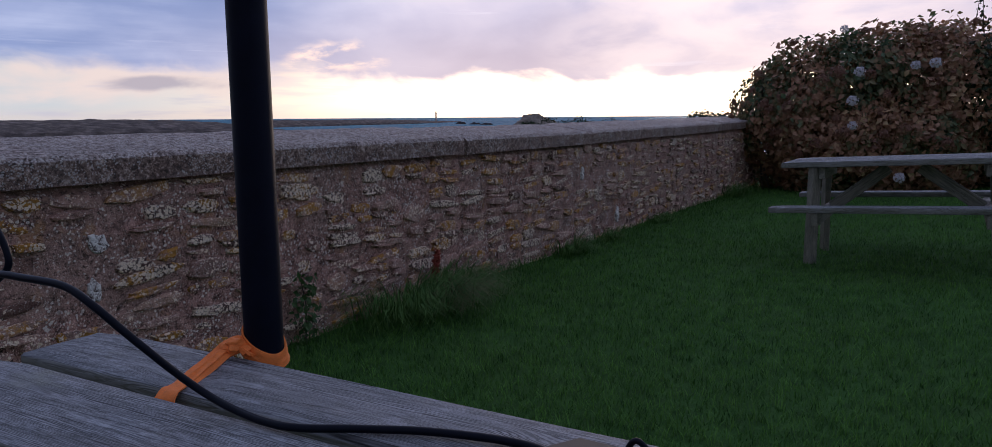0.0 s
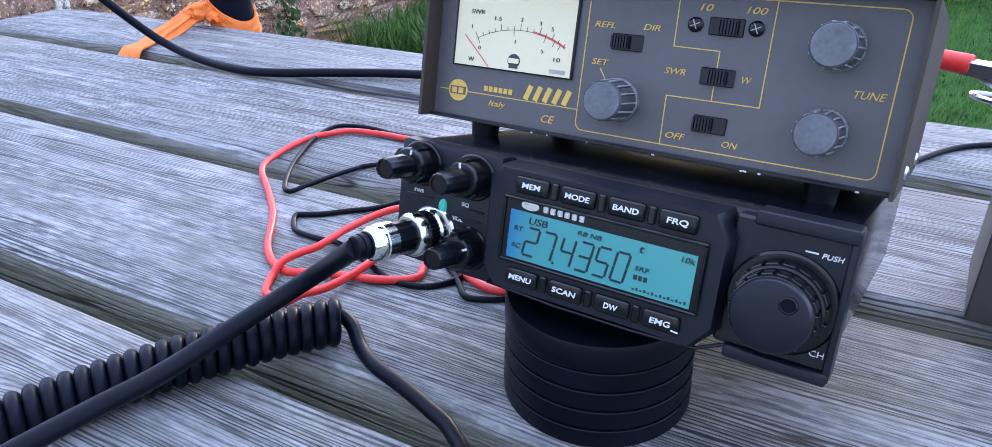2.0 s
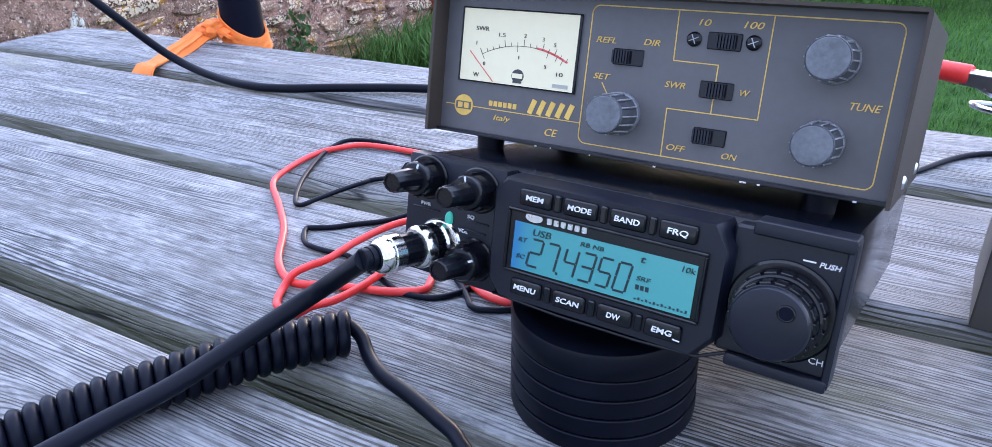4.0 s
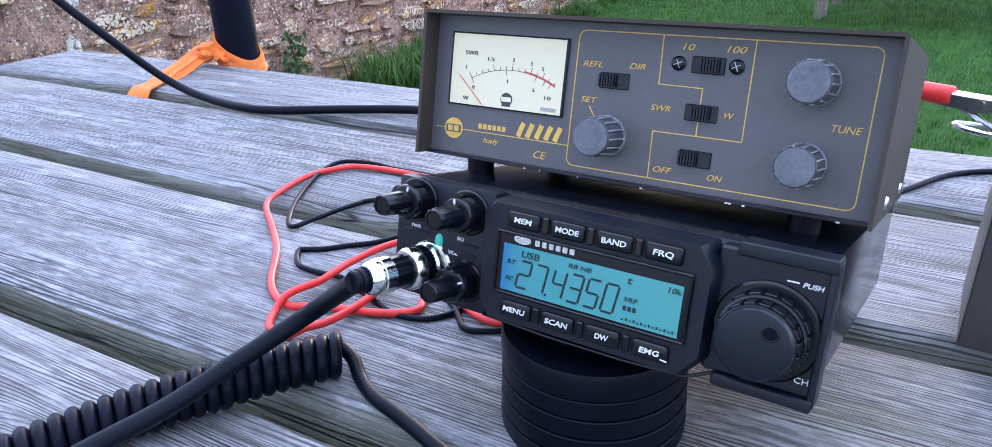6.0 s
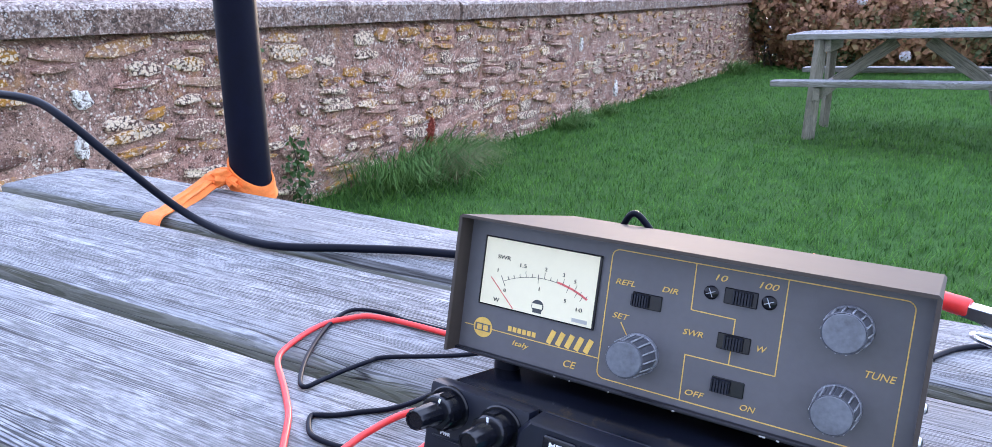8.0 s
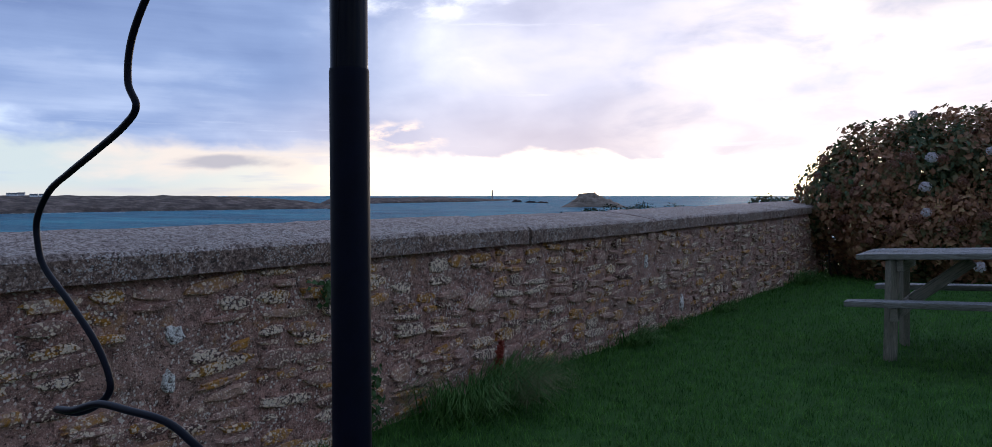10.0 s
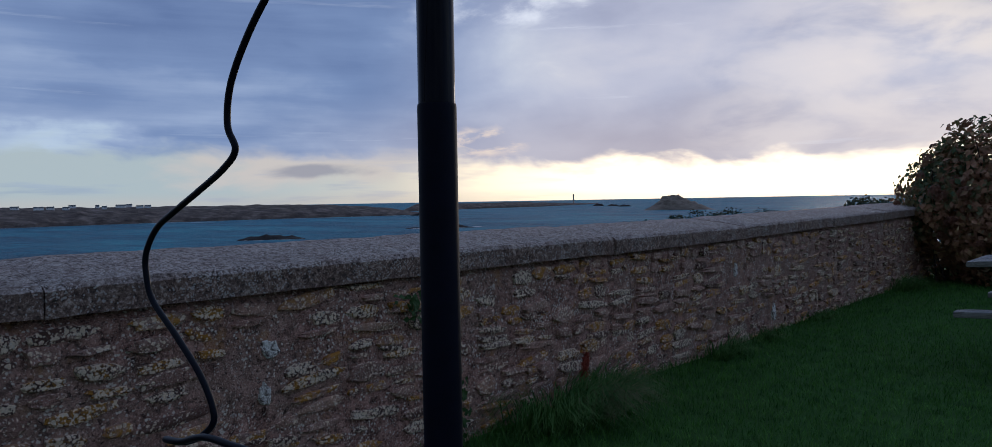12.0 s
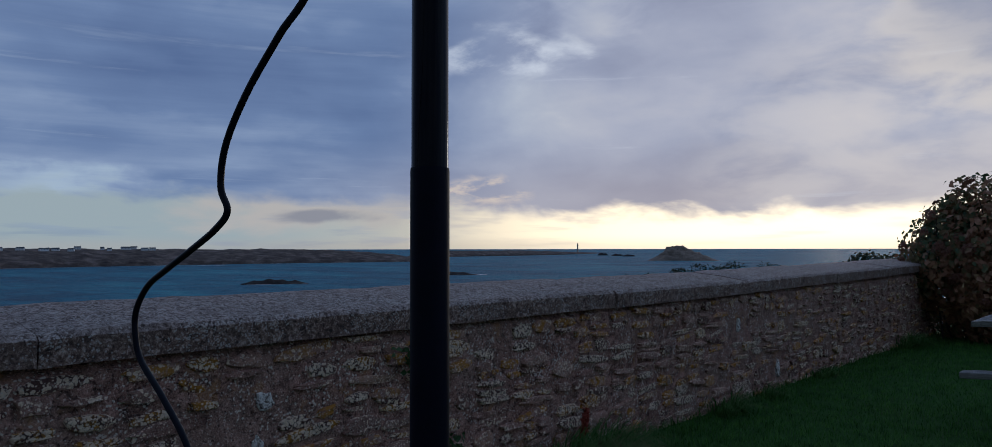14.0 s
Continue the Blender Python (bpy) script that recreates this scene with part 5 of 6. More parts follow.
def build_tuner():
    tn = thing("antenna_tuner", BOX_M, "dark grey antenna tuner with cream meter, on the radio", "tuner box")
    x0, x1, z0, z1, D = -88.2, 92.6, -8.2, 54.6, 100
    bm = bm_new()
    t = 1.4
    outline = [(x0, z0), (x0, z1 - 1.2), (x0 + 1.2, z1), (x1 - 1.2, z1), (x1, z1 - 1.2), (x1, z0), (x1 - t, z0), (x1 - t, z1 - t), (x0 + t, z1 - t), (x0 + t, z0)]
    fr = [bm.verts.new((a * MM, -9 * MM, b * MM)) for a, b in outline]
    bk = [bm.verts.new((a * MM, D * MM, b * MM)) for a, b in outline]
    for q in range(10):
        r = (q + 1) % 10
        bm.faces.new((fr[q], fr[r], bk[r], bk[q]))
    bm.faces.new(fr)
    bm.faces.new(bk[::-1])
    part("cover", bm, SHELL, tn, "folded steel cover with scuffed edges")
    bm = bm_new()
    mbox(bm, x0 + t, x1 - t, -3, D, z0, z0 + t, 0.3)
    mbox(bm, x0 + t, x1 - t, D - 3, D - 1, z0 + t, z1 - t)
    part("chassis", bm, BLACK_PAINT, tn)
    bm = bm_new()
    mbox(bm, x0 + t, x1 - t, 0.2, 2.0, z0 + t, z1 - t)
    pn = part("front_panel", bm, PANEL, tn)
    y = 0.0
    # gold ruling
    bm = bm_new()
    R = 3.0
    def arc(cx, cz, a0, a1):
        return [((cx + R * math.cos(radians(a0 + (a1 - a0) * i / 5))) * MM, (cz + R * math.sin(radians(a0 + (a1 - a0) * i / 5))) * MM) for i in range(6)]
    L, T_, Rr, B = -21, 50.2, 85.6, -4.0
    loop = arc(Rr - R, T_ - R, 90, 0) + arc(Rr - R, B + R, 0, -90) + arc(L + R, B + R, -90, -180) + arc(L + R, T_ - R, 180, 90)
    strip(bm, loop + [loop[0]], 0.40 * MM, y * MM)
    mm = lambda pts: [(a * MM, b * MM) for a, b in pts]
    strip(bm, mm([(12.4, T_), (12.8, 32), (29.2, 31.8), (29.2, 14.2)]), 0.36 * MM, y * MM)
    strip(bm, mm([(45.5, T_), (45.7, 14.2), (12.9, 14.2), (13.2, B)]), 0.36 * MM, y * MM)
    strip(bm, mm([(-13.8, 20.8), (-10.4, 15.5)]), 0.36 * MM, y * MM)
    strip(bm, mm([(-84.5, 4.0), (-80, 4.0)]), 0.36 * MM, y * MM)
    strip(bm, mm([(-71, 4.0), (L, 3.8)]), 0.36 * MM, y * MM)
    part("gold_ruling", bm, GOLD_INK, pn)
    # round mark and maker's bars
    bm = bm_new()
    mlathe(bm, -75.5, 4.1, 0.1, [(4.6, 0), (4.6, 0.25)], 32)
    mark = part("round_mark", bm, GOLD_INK, tn, "gold disc with dark bars")
    bm = bm_new()
    mbox(bm, -79.2, -71.8, -0.35, -0.12, 2.4, 5.8)
    part("mark_band", bm, PANEL, mark)
    bm = bm_new()
    mbox(bm, -78.2, -75.9, -0.5, -0.33, 2.9, 5.3)
    mbox(bm, -75.1, -72.8, -0.5, -0.33, 2.9, 5.3)
    part("mark_bars", bm, GOLD_INK, mark)
    bm = bm_new()
    for k in range(6):
        mbox(bm, -63.2 + k * 2.3, -63.2 + k * 2.3 + 1.7, -0.05, 0.15, 5.4, 7.6)
    part("maker_bars", bm, GOLD_INK, pn)
    for k in range(5):
        bm = bm_new()
        a = -44.4 + k * 4.2
        strip(bm, [((a + 0.9) * MM, 5.6 * MM), ((a + 2.3) * MM, 9.4 * MM)], 2.2 * MM, -0.02 * MM)
        part("model_bar", bm, GOLD_INK, pn)
    for s, sz, tx, tz, w in (("Italy", 3.2, -56.8, 0.6, 8.0), ("CE", 4.4, -33.6, -2.2, 5.6), ("REFL", 3.2, -14.3, 37.2, 8.0), ("DIR", 3.2, 3.7, 37.6, 6.2), ("SET", 3.2, -14.6, 23.2, 6.8), ("SWR", 3.2, 14.6, 23.0, 7.6),
                             ("W", 3.2, 39.4, 22.8, 3.4), ("OFF", 3.2, 18.0, -0.2, 7.2), ("ON", 3.2, 37.8, -0.4, 5.4), ("10", 3.4, 21.6, 46.2, 4.4), ("100", 3.4, 38.6, 46.3, 6.8), ("TUNE", 3.6, 78.2, 22.6, 9.6)):
        lettering(s, sz * MM, tx * MM, tz * MM, 0.05 * MM, GOLD_INK, pn, 0.25, w * MM, weight=0.0)
    for x, z, s in ((-4.6, 31.5, -1), (30.1, 40.2, 0.3), (29.9, 22.8, 0), (30.0, 5.8, -1)):
        slide_switch(tn, x, z, s)
    cross_screw(tn, 19.3, 40.2, 0)
    cross_screw(tn, 40.1, 40.5, 0)
    tuner_knob(tn, -5.2, 9.8, 8.4)
    tuner_knob(tn, 66.9, 37.2, 8.1)
    tuner_knob(tn, 67.2, 9.3, 7.9)
    # moving-coil meter
    bm = bm_new()
    mx0, mx1, mz0, mz1 = -79, -24.6, 14.8, 46.4
    for a in ((mx0, mx1, mz1 - 0.6, mz1), (mx0, mx1, mz0, mz0 + 0.6), (mx0, mx0 + 0.6, mz0 + 0.6, mz1 - 0.6), (mx1 - 1.0, mx1, mz0 + 0.6, mz1 - 0.6)):
        mbox(bm, a[0], a[1], -0.9, 0.2, a[2], a[3], 0.2)
    part("meter_frame", bm, BLACK_GLOSS, tn)
    bm = bm_new()
    mbox(bm, mx0 + 0.6, mx1 - 1.0, -0.35, 0.1, mz0 + 0.6, mz1 - 0.6)
    dial = part("meter_dial", bm, GLOWING_PAPER, tn, "cream paper meter dial with a faint added glow")
    cx, cz, RR = -49.0, -9.0, 40.8
    yy = -0.5
    def pol(a, r):
        return ((cx + r * math.sin(radians(a))) * MM, (cz + r * math.cos(radians(a))) * MM)
    bm = bm_new()
    strip(bm, [pol(-28 + 37 * i / 12, RR) for i in range(13)], 0.2 * MM, yy * MM)
    for i in range(15):
        a = -28 + 4.0 * i
        strip(bm, [pol(a, RR), pol(a, RR + (2.6 if i in (0, 4, 7, 10, 12) else 1.4))], 0.18 * MM, yy * MM)
    for a in (-28, -4, 16, 22, 26):
        strip(bm, [pol(a, RR), pol(a, RR - 2.2)], 0.18 * MM, yy * MM)
    part("scale_line", bm, BLACK_INK, dial)
    bm = bm_new()
    strip(bm, [pol(9 + 19.5 * i / 6, RR + 0.2) for i in range(7)], 0.9 * MM, (yy + 0.05) * MM)
    part("red_zone", bm, RED_INK, dial)
    bm = bm_new()
    strip(bm, mm([(-74.0, 27.8), (-62.0, 15.9)]), 0.3 * MM, (yy - 0.3) * MM)
    part("needle", bm, RED_INK, dial)
    for s, sz, tx, tz, w in (("SWR", 2.6, -68.9, 37.6, 6.2), ("1", 2.3, -71.3, 31.4, 0), ("1.5", 2.3, -59.6, 35.6, 3.0), ("2", 2.3, -48.7, 36.0, 0), ("3", 2.3, -40.4, 35.2, 0), ("5", 2.3, -35.1, 33.4, 0),
                             ("0", 2.3, -66.9, 23.0, 0), ("1", 2.3, -50.8, 27.0, 0), ("5", 2.3, -38.5, 24.4, 0), ("10", 2.3, -32.2, 21.8, 2.8), ("W", 2.6, -70.4, 18.0, 2.8)):
        lettering(s, sz * MM, tx * MM, tz * MM, yy * MM, BLACK_INK, dial, 0.0, w * MM, "scale_figure", weight=-0.006)
    bm = bm_new()
    mlathe(bm, -50.6, 19.4, yy + 0.15, [(2.8, 0), (2.8, 0.2)], 24)
    mbox(bm, -52.6, -48.6, yy - 0.1, yy + 0.1, 16.4, 17.2)
    mark2 = part("dial_mark", bm, BLACK_INK, tn)
    bm = bm_new()
    mbox(bm, -52.9, -48.3, yy - 0.3, yy - 0.1, 18.4, 20.4)
    part("mark_band", bm, GLOWING_PAPER, mark2)
    bm = bm_new()
    mbox(bm, -34.6, -27.8, yy, yy + 0.2, 16.4, 18.0)
    part("dial_print", bm, plain("grey_print", (0.4, 0.4, 0.36), 0.6), dial, "small unreadable grey print")
    # feet and side screws
    for x in (-68, 69):
        for yd in (12, 86):
            bm = bm_new()
            lathe(bm, (x * MM, yd * MM, z0 * MM), (0, 0, -1), [(6.0 * MM, 0), (5.6 * MM, 8.0 * MM), (5.0 * MM, 8.6 * MM)], 24)
            part("rubber_foot", bm, RUBBER, tn)
    for yd in (22, 78):
        bm = bm_new()
        lathe(bm, ((x1 - 0.2) * MM, yd * MM, (z0 + 6) * MM), (1, 0, 0), [(2.6 * MM, 0), (2.2 * MM, 1.0 * MM), (1.2 * MM, 1.6 * MM)], 16)
        part("side_screw", bm, STEEL, tn)
    bm = bm_new()
    lathe(bm, (-60 * MM, D * MM, 24 * MM), (0, 1, 0), [(8 * MM, 0), (8 * MM, 12 * MM), (7 * MM, 13 * MM)], 24)
    part("aerial_socket", bm, STEEL, tn)
    # chips of bare metal on the lower lip
    for cx_, w in ((-38, 0.8), (-31, 0.5), (-14, 0.4), (12, 1.0), (44, 2.2), (50, 1.0), (81, 1.2)):
        bm = bm_new()
        mbox(bm, cx_, cx_ + w, -3.25, -2.9, z0 - 0.1, z0 + 0.5)
        part("paint_chip", bm, STEEL, tn)
    ease(tn, -0.208)
    return tn


tuner = build_tuner()


def build_clip():
    """Red-sleeved spring clip reaching over to the battery."""
    o = Vector((0.064, 0.470, 0.860))
    cl = thing("crocodile_clip", Matrix.Translation(o), "red-sleeved steel crocodile clip reaching over to the battery", "clip")
    ax = Vector((0.922, -0.386, -0.025)).normalized()
    ay = Vector((0.386, 0.922, 0.0)).normalized()
    az_ = ax.cross(ay)
    at = lambda a, b, c: ax * a + ay * b + az_ * c
    bm = bm_new()
    lathe(bm, at(-0.067, 0, 0), ax, [(0.0030, 0), (0.0038, 0.0006), (0.0042, 0.010), (0.0045, 0.045), (0.0050, 0.064), (0.0050, 0.0665), (0.0044, 0.0675), (0.0030, 0.0675)], 20)
    part("sleeve", bm, RED_WIRE, cl)
    bm = bm_new()
    tube(bm, [at(-0.082, 0, 0.001), at(-0.066, 0, 0)], 0.0026, 10)
    part("lead_end", bm, plain("copper_red_lead", (0.62, 0.16, 0.07), 0.5), cl)
    # folded channel that tapers to the tip, open below
    bm = bm_new()
    outer, inner = [], []
    for a, w, top, low in ((-0.003, 0.0036, 0.0026, -0.0040), (0.012, 0.0038, 0.0030, -0.0044), (0.022, 0.0036, 0.0034, -0.0030), (0.040, 0.0028, 0.0016, -0.0024), (0.052, 0.0018, -0.0006, -0.0026)):
        outer.append([bm.verts.new(at(a, p, q)) for p, q in ((-w, low), (-w, top - 0.0008), (-w + 0.0008, top), (w - 0.0008, top), (w, top - 0.0008), (w, low))])
        inner.append([bm.verts.new(at(a, p, q)) for p, q in ((-w + 0.0006, low), (-w + 0.0006, top - 0.0012), (-w + 0.0012, top - 0.0006), (w - 0.0012, top - 0.0006), (w - 0.0006, top - 0.0012), (w - 0.0006, low))])
    for u, v in zip(range(4), range(1, 5)):
        for k in range(5):
            bm.faces.new((outer[u][k], outer[u][k + 1], outer[v][k + 1], outer[v][k]))
            bm.faces.new((inner[u][k + 1], inner[u][k], inner[v][k], inner[v][k + 1]))
        for k in (0, 5):
            bm.faces.new((outer[u][k], outer[v][k], inner[v][k], inner[u][k]))
    for u in (0, 4):
        for k in range(5):
            bm.faces.new((outer[u][k], outer[u][k + 1], inner[u][k + 1], inner[u][k]))
    part("upper_jaw", bm, STEEL, cl)
    bm = bm_new()
    lathe(bm, at(0.014, -0.0046, 0.0004), ay, [(0.0014, 0), (0.0014, 0.0092)], 12)
    part("pivot_pin", bm, CHROME, cl)
    bm = bm_new()
    tube(bm, [at(0.004, 0, -0.004), at(0.012, 0, -0.007), at(0.020, 0, -0.0105)], 0.0013, 8)
    tube(bm, [at(0.018 + 0.014 * math.cos(2 * math.pi * q / 20), 0.0055 * math.sin(2 * math.pi * q / 20), -0.0125) for q in range(21)], 0.0014, 8)
    part("lower_lever", bm, STEEL, cl)


build_clip()


def build_battery():
    bt = thing("battery", pose(0.089, 0.443, TABLE_Z + 0.001, 0, 0, -4), "plain taupe battery standing on the planks", "battery")
    bm = bm_new()
    mbox(bm, 0, 150, 0, 66, 0, 92, 2.0, 3)
    part("case", bm, TAUPE, bt)
    bm = bm_new()
    mbox(bm, 0.6, 149.4, 0.6, 65.4, 92.2, 99, 1.5, 2)
    part("lid", bm, TAUPE, bt)
    bm = bm_new()
    mbox(bm, 14, 20, 10, 16, 99, 112, 0.6)
    part("terminal", bm, STEEL, bt)


build_battery()
cable("jumper_cable", [(-0.140, 0.470, 0.800), (-0.125, 0.462, 0.845), (-0.110, 0.453, 0.878), (-0.102, 0.451, 0.889), (-0.092, 0.452, 0.880), (-0.080, 0.456, 0.862), (-0.060, 0.470, 0.83), (-0.02, 0.50, 0.79)], 0.0019, CABLE, "short black jumper lead arching behind the tuner", "cable")


# ---- the far shore ----
def hill(name, mat, label, category, b0, b1, d0, d1, tops, depth, n=60, kind="", z0=SEA_Z - 3, jag=0.12):
    """A long land mass: bearings b0 to b1, distance of its near shore d0 to d1, heights along it."""
    bm = bm_new()
    rows = []
    for i in range(n + 1):
        f = i / n
        b, d = b0 + (b1 - b0) * f, d0 + (d1 - d0) * f
        k = f * (len(tops) - 1)
        j = min(int(k), len(tops) - 2)
        h = tops[j] + (tops[j + 1] - tops[j]) * (k - j)
        ends = min(1, min(f, 1 - f) * 14)
        row = []
        for g_, hz in ((0, 0.0), (0.06, 0.22), (0.14, 0.40), (0.35, 0.68), (0.65, 0.93), (1.0, 1.0), (1.4, 0.8), (1.8, 0.0)):
            p = at_bearing(b, d + depth * g_ + 14 * noise.noise(Vector((i * 0.5, g_ * 6, d0 * 0.01))))
            p.z = z0 + (h * hz * ends) * (1 + jag * noise.noise(Vector((i * 0.45, g_ * 5, d0)))) + (3 if hz else 0)
            row.append(bm.verts.new(p))
        rows.append(row)
    for a, b in zip(rows, rows[1:]):
        for j in range(len(a) - 1):
            bm.faces.new((a[j], b[j], b[j + 1], a[j + 1]))
    return single(name, bm, mat, label, category, kind, smooth=False)


hill("headland", HEATH, "low dark headland of heath and fields across the bay", "headland", 84, 44.5, 1290, 1780, (33, 34, 33.5, 33, 32, 31.5, 30.5, 31, 29, 20, 8), 260, 90, "structure")
hill("rocky_point", HEATH, "long low rocky point on the horizon", "headland", 46.5, 29.5, 2500, 3900, (26, 24, 22, 22, 23, 19, 14, 9, 5), 200, 60, "structure")


def build_lighthouse():
    b = at_bearing(33.2, 3900, SEA_Z)
    lh = thing("lighthouse", Matrix.Translation(b), "slender grey lighthouse far out on the reef", "lighthouse")
    bm = bm_new()
    lathe(bm, (0, 0, 0), (0, 0, 1), [(10, 0), (8, 4), (4.6, 6), (3.6, 48), (4.8, 49), (4.8, 51)], 16)
    part("tower", bm, plain("lighthouse_granite", (0.38, 0.36, 0.35), 0.8, scale=0.3), lh)
    bm = bm_new()
    lathe(bm, (0, 0, 51), (0, 0, 1), [(2.6, 0), (2.6, 5), (3.0, 5.2), (0.4, 9)], 16)
    part("lantern", bm, SLATE, lh)


build_lighthouse()


def rock_mass(name, mat, label, bearing, dist, half, height, depth, peaks, seed, category="island"):
    bm = bm_new()
    c = at_bearing(bearing, dist)
    side = at_bearing(bearing + 90, 1, 0)
    away = at_bearing(bearing, 1, 0)
    n, m = 34, 14
    rows = []
    for i in range(n + 1):
        u = -1 + 2 * i / n
        k = (u + 1) / 2 * (len(peaks) - 1)
        j = min(int(k), len(peaks) - 2)
        h = height * (peaks[j] + (peaks[j + 1] - peaks[j]) * (k - j))
        row = []
        for q in range(m + 1):
            v = -1 + 2 * q / m
            prof = max(0.0, 1 - abs(v) ** 1.7)
            p = c + side * (-u * half) + away * (v * depth)
            r = noise.noise(Vector((i * 0.5, q * 0.6, seed))) * 0.28 + noise.noise(Vector((i * 1.3, q * 1.4, seed + 3))) * 0.14
            p.z = SEA_Z - 1.5 + 1.5 * (prof > 0) + h * prof * (1 + r)
            row.append(bm.verts.new(p))
        rows.append(row)
    for a, b in zip(rows, rows[1:]):
        for q in range(m):
            bm.faces.new((a[q], b[q], b[q + 1], a[q + 1]))
    return single(name, bm, mat, label, category, smooth=False)


rock_mass("island", HAZED_ISLE_ROCK, "steep bare rock island in the bay", 25.3, 1960, 88, 38, 60, (0, 0.16, 0.34, 0.62, 0.98, 1.0, 0.93, 0.86, 0.68, 0.56, 0.42, 0.26, 0.10, 0), 2)
rock_mass("sea_rock", ROCK, "flat dark rock awash in the bay", 56.2, 690, 29, 4.4, 14, (0, 0.4, 0.7, 0.6, 1.0, 0.8, 0.9, 0.5, 0.7, 0.3, 0), 5, "rock")
rock_mass("sea_rock", ROCK, "flat dark rock awash with white surf", 43.6, 880, 40, 4.2, 14, (0, 0.3, 0.2, 0.05, 0.1, 0.9, 1.0, 0.7, 0.8, 0.3, 0), 8, "rock")
for b, d, h, s in ((31.3, 3300, 12, 3), (30.2, 3100, 9, 6), (29.3, 2900, 8, 9), (45.0, 1700, 6, 12)):
    rock_mass("sea_rock", ROCK, "small dark reef rock near the horizon", b, d, 26, h, 14, (0, 0.6, 1, 0.7, 0.8, 0), s, "rock")


def surf(bearing, dist, half, depth, seed):
    """A patch of broken white water."""
    rng = random.Random(seed)
    bm = bm_new()
    c, side, away = at_bearing(bearing, dist, SEA_Z + 0.25), at_bearing(bearing + 90, 1, 0), at_bearing(bearing, 1, 0)
    for k in range(16):
        u, v = rng.uniform(-1, 1), rng.uniform(-1, 1)
        w, d = rng.uniform(0.08, 0.28) * half, rng.uniform(0.15, 0.4) * depth
        ring = []
        for i in range(10):
            a = 2 * math.pi * i / 10
            r = rng.uniform(0.6, 1.1)
            ring.append(bm.verts.new(c + side * (u * half + w * r * math.cos(a)) + away * (v * depth + d * r * math.sin(a)) + Vector((0, 0, k * 0.02))))
        bm.faces.new(ring)
    single("surf", bm, FOAM, "white surf breaking round the rocks", "surf", "stuff")


surf(41.8, 880, 22, 12, 1)
surf(43.8, 862, 30, 5, 2)
surf(56.2, 674, 26, 3, 3)
surf(23.2, 1930, 30, 14, 4)
surf(53.0, 1650, 40, 12, 5)
surf(33.2, 3850, 60, 30, 6)
surf(62.0, 1480, 60, 10, 7)
for k, b in enumerate((82, 79.5, 77, 75, 72, 70.5, 68, 66, 64, 60.5, 58, 56, 54.5, 51, 49, 47.5, 46)):
    surf(b, 1290 + (84 - b) * 12.4 - 8, 24 + 9 * (k % 3), 5, 20 + k)


def build_house(b, d, z, w, seed):
    rng = random.Random(seed)
    p = at_bearing(b, d, z)
    h = thing("house", Matrix.Translation(p) @ Matrix.Rotation(radians(b + rng.uniform(-25, 25)), 4, "Z") @ Matrix.Scale(0.78, 4), "small white house with a slate roof on the headland", "house", "houses on the headland")
    e, r, dp = 3.0, 5.6, 7.0
    bm = bm_new()
    box(bm, -w / 2, w / 2, 0, dp, -2, e)
    part("wall", bm, WHITE_WALL, h)
    bm = bm_new()
    v = [bm.verts.new(q) for q in ((-w / 2 - 0.3, -0.3, e), (w / 2 + 0.3, -0.3, e), (w / 2 + 0.3, dp + 0.3, e), (-w / 2 - 0.3, dp + 0.3, e), (-w / 2 - 0.3, dp / 2, r), (w / 2 + 0.3, dp / 2, r))]
    for f in ((0, 1, 5, 4), (2, 3, 4, 5), (0, 4, 3), (1, 2, 5), (0, 3, 2, 1)):
        bm.faces.new([v[i] for i in f])
    roof = part("roof", bm, SLATE, h)
    bm = bm_new()
    box(bm, w / 2 - 1.2, w / 2 - 0.2, dp / 2 - 0.5, dp / 2 + 0.5, r - 0.6, r + 1.2)
    part("chimney", bm, WHITE_WALL, roof)
    for k in range(3):
        bm = bm_new()
        x = (-0.3 + 0.3 * k) * w
        box(bm, x - 0.5, x + 0.5, -0.06, 0.02, 0.8, 2.1)
        part("window", bm, SLATE, h)


for k, (b, d, z, w) in enumerate(((73.5, 1480, -1.6, 13), (72.4, 1500, -1.2, 16), (71.0, 1500, -2.6, 20), (70.4, 1510, -2.4, 15), (69.5, 1500, -3.2, 13), (69.1, 1560, 0.2, 14), (67.6, 1580, -0.6, 8), (66.2, 1560, -0.4, 22), (65.7, 1600, 0.4, 14), (65.0, 1560, -2.2, 16), (64.5, 1570, -2.0, 14), (67.2, 1560, -2.6, 10))):
    build_house(b, d, z + 2.2, w, k)


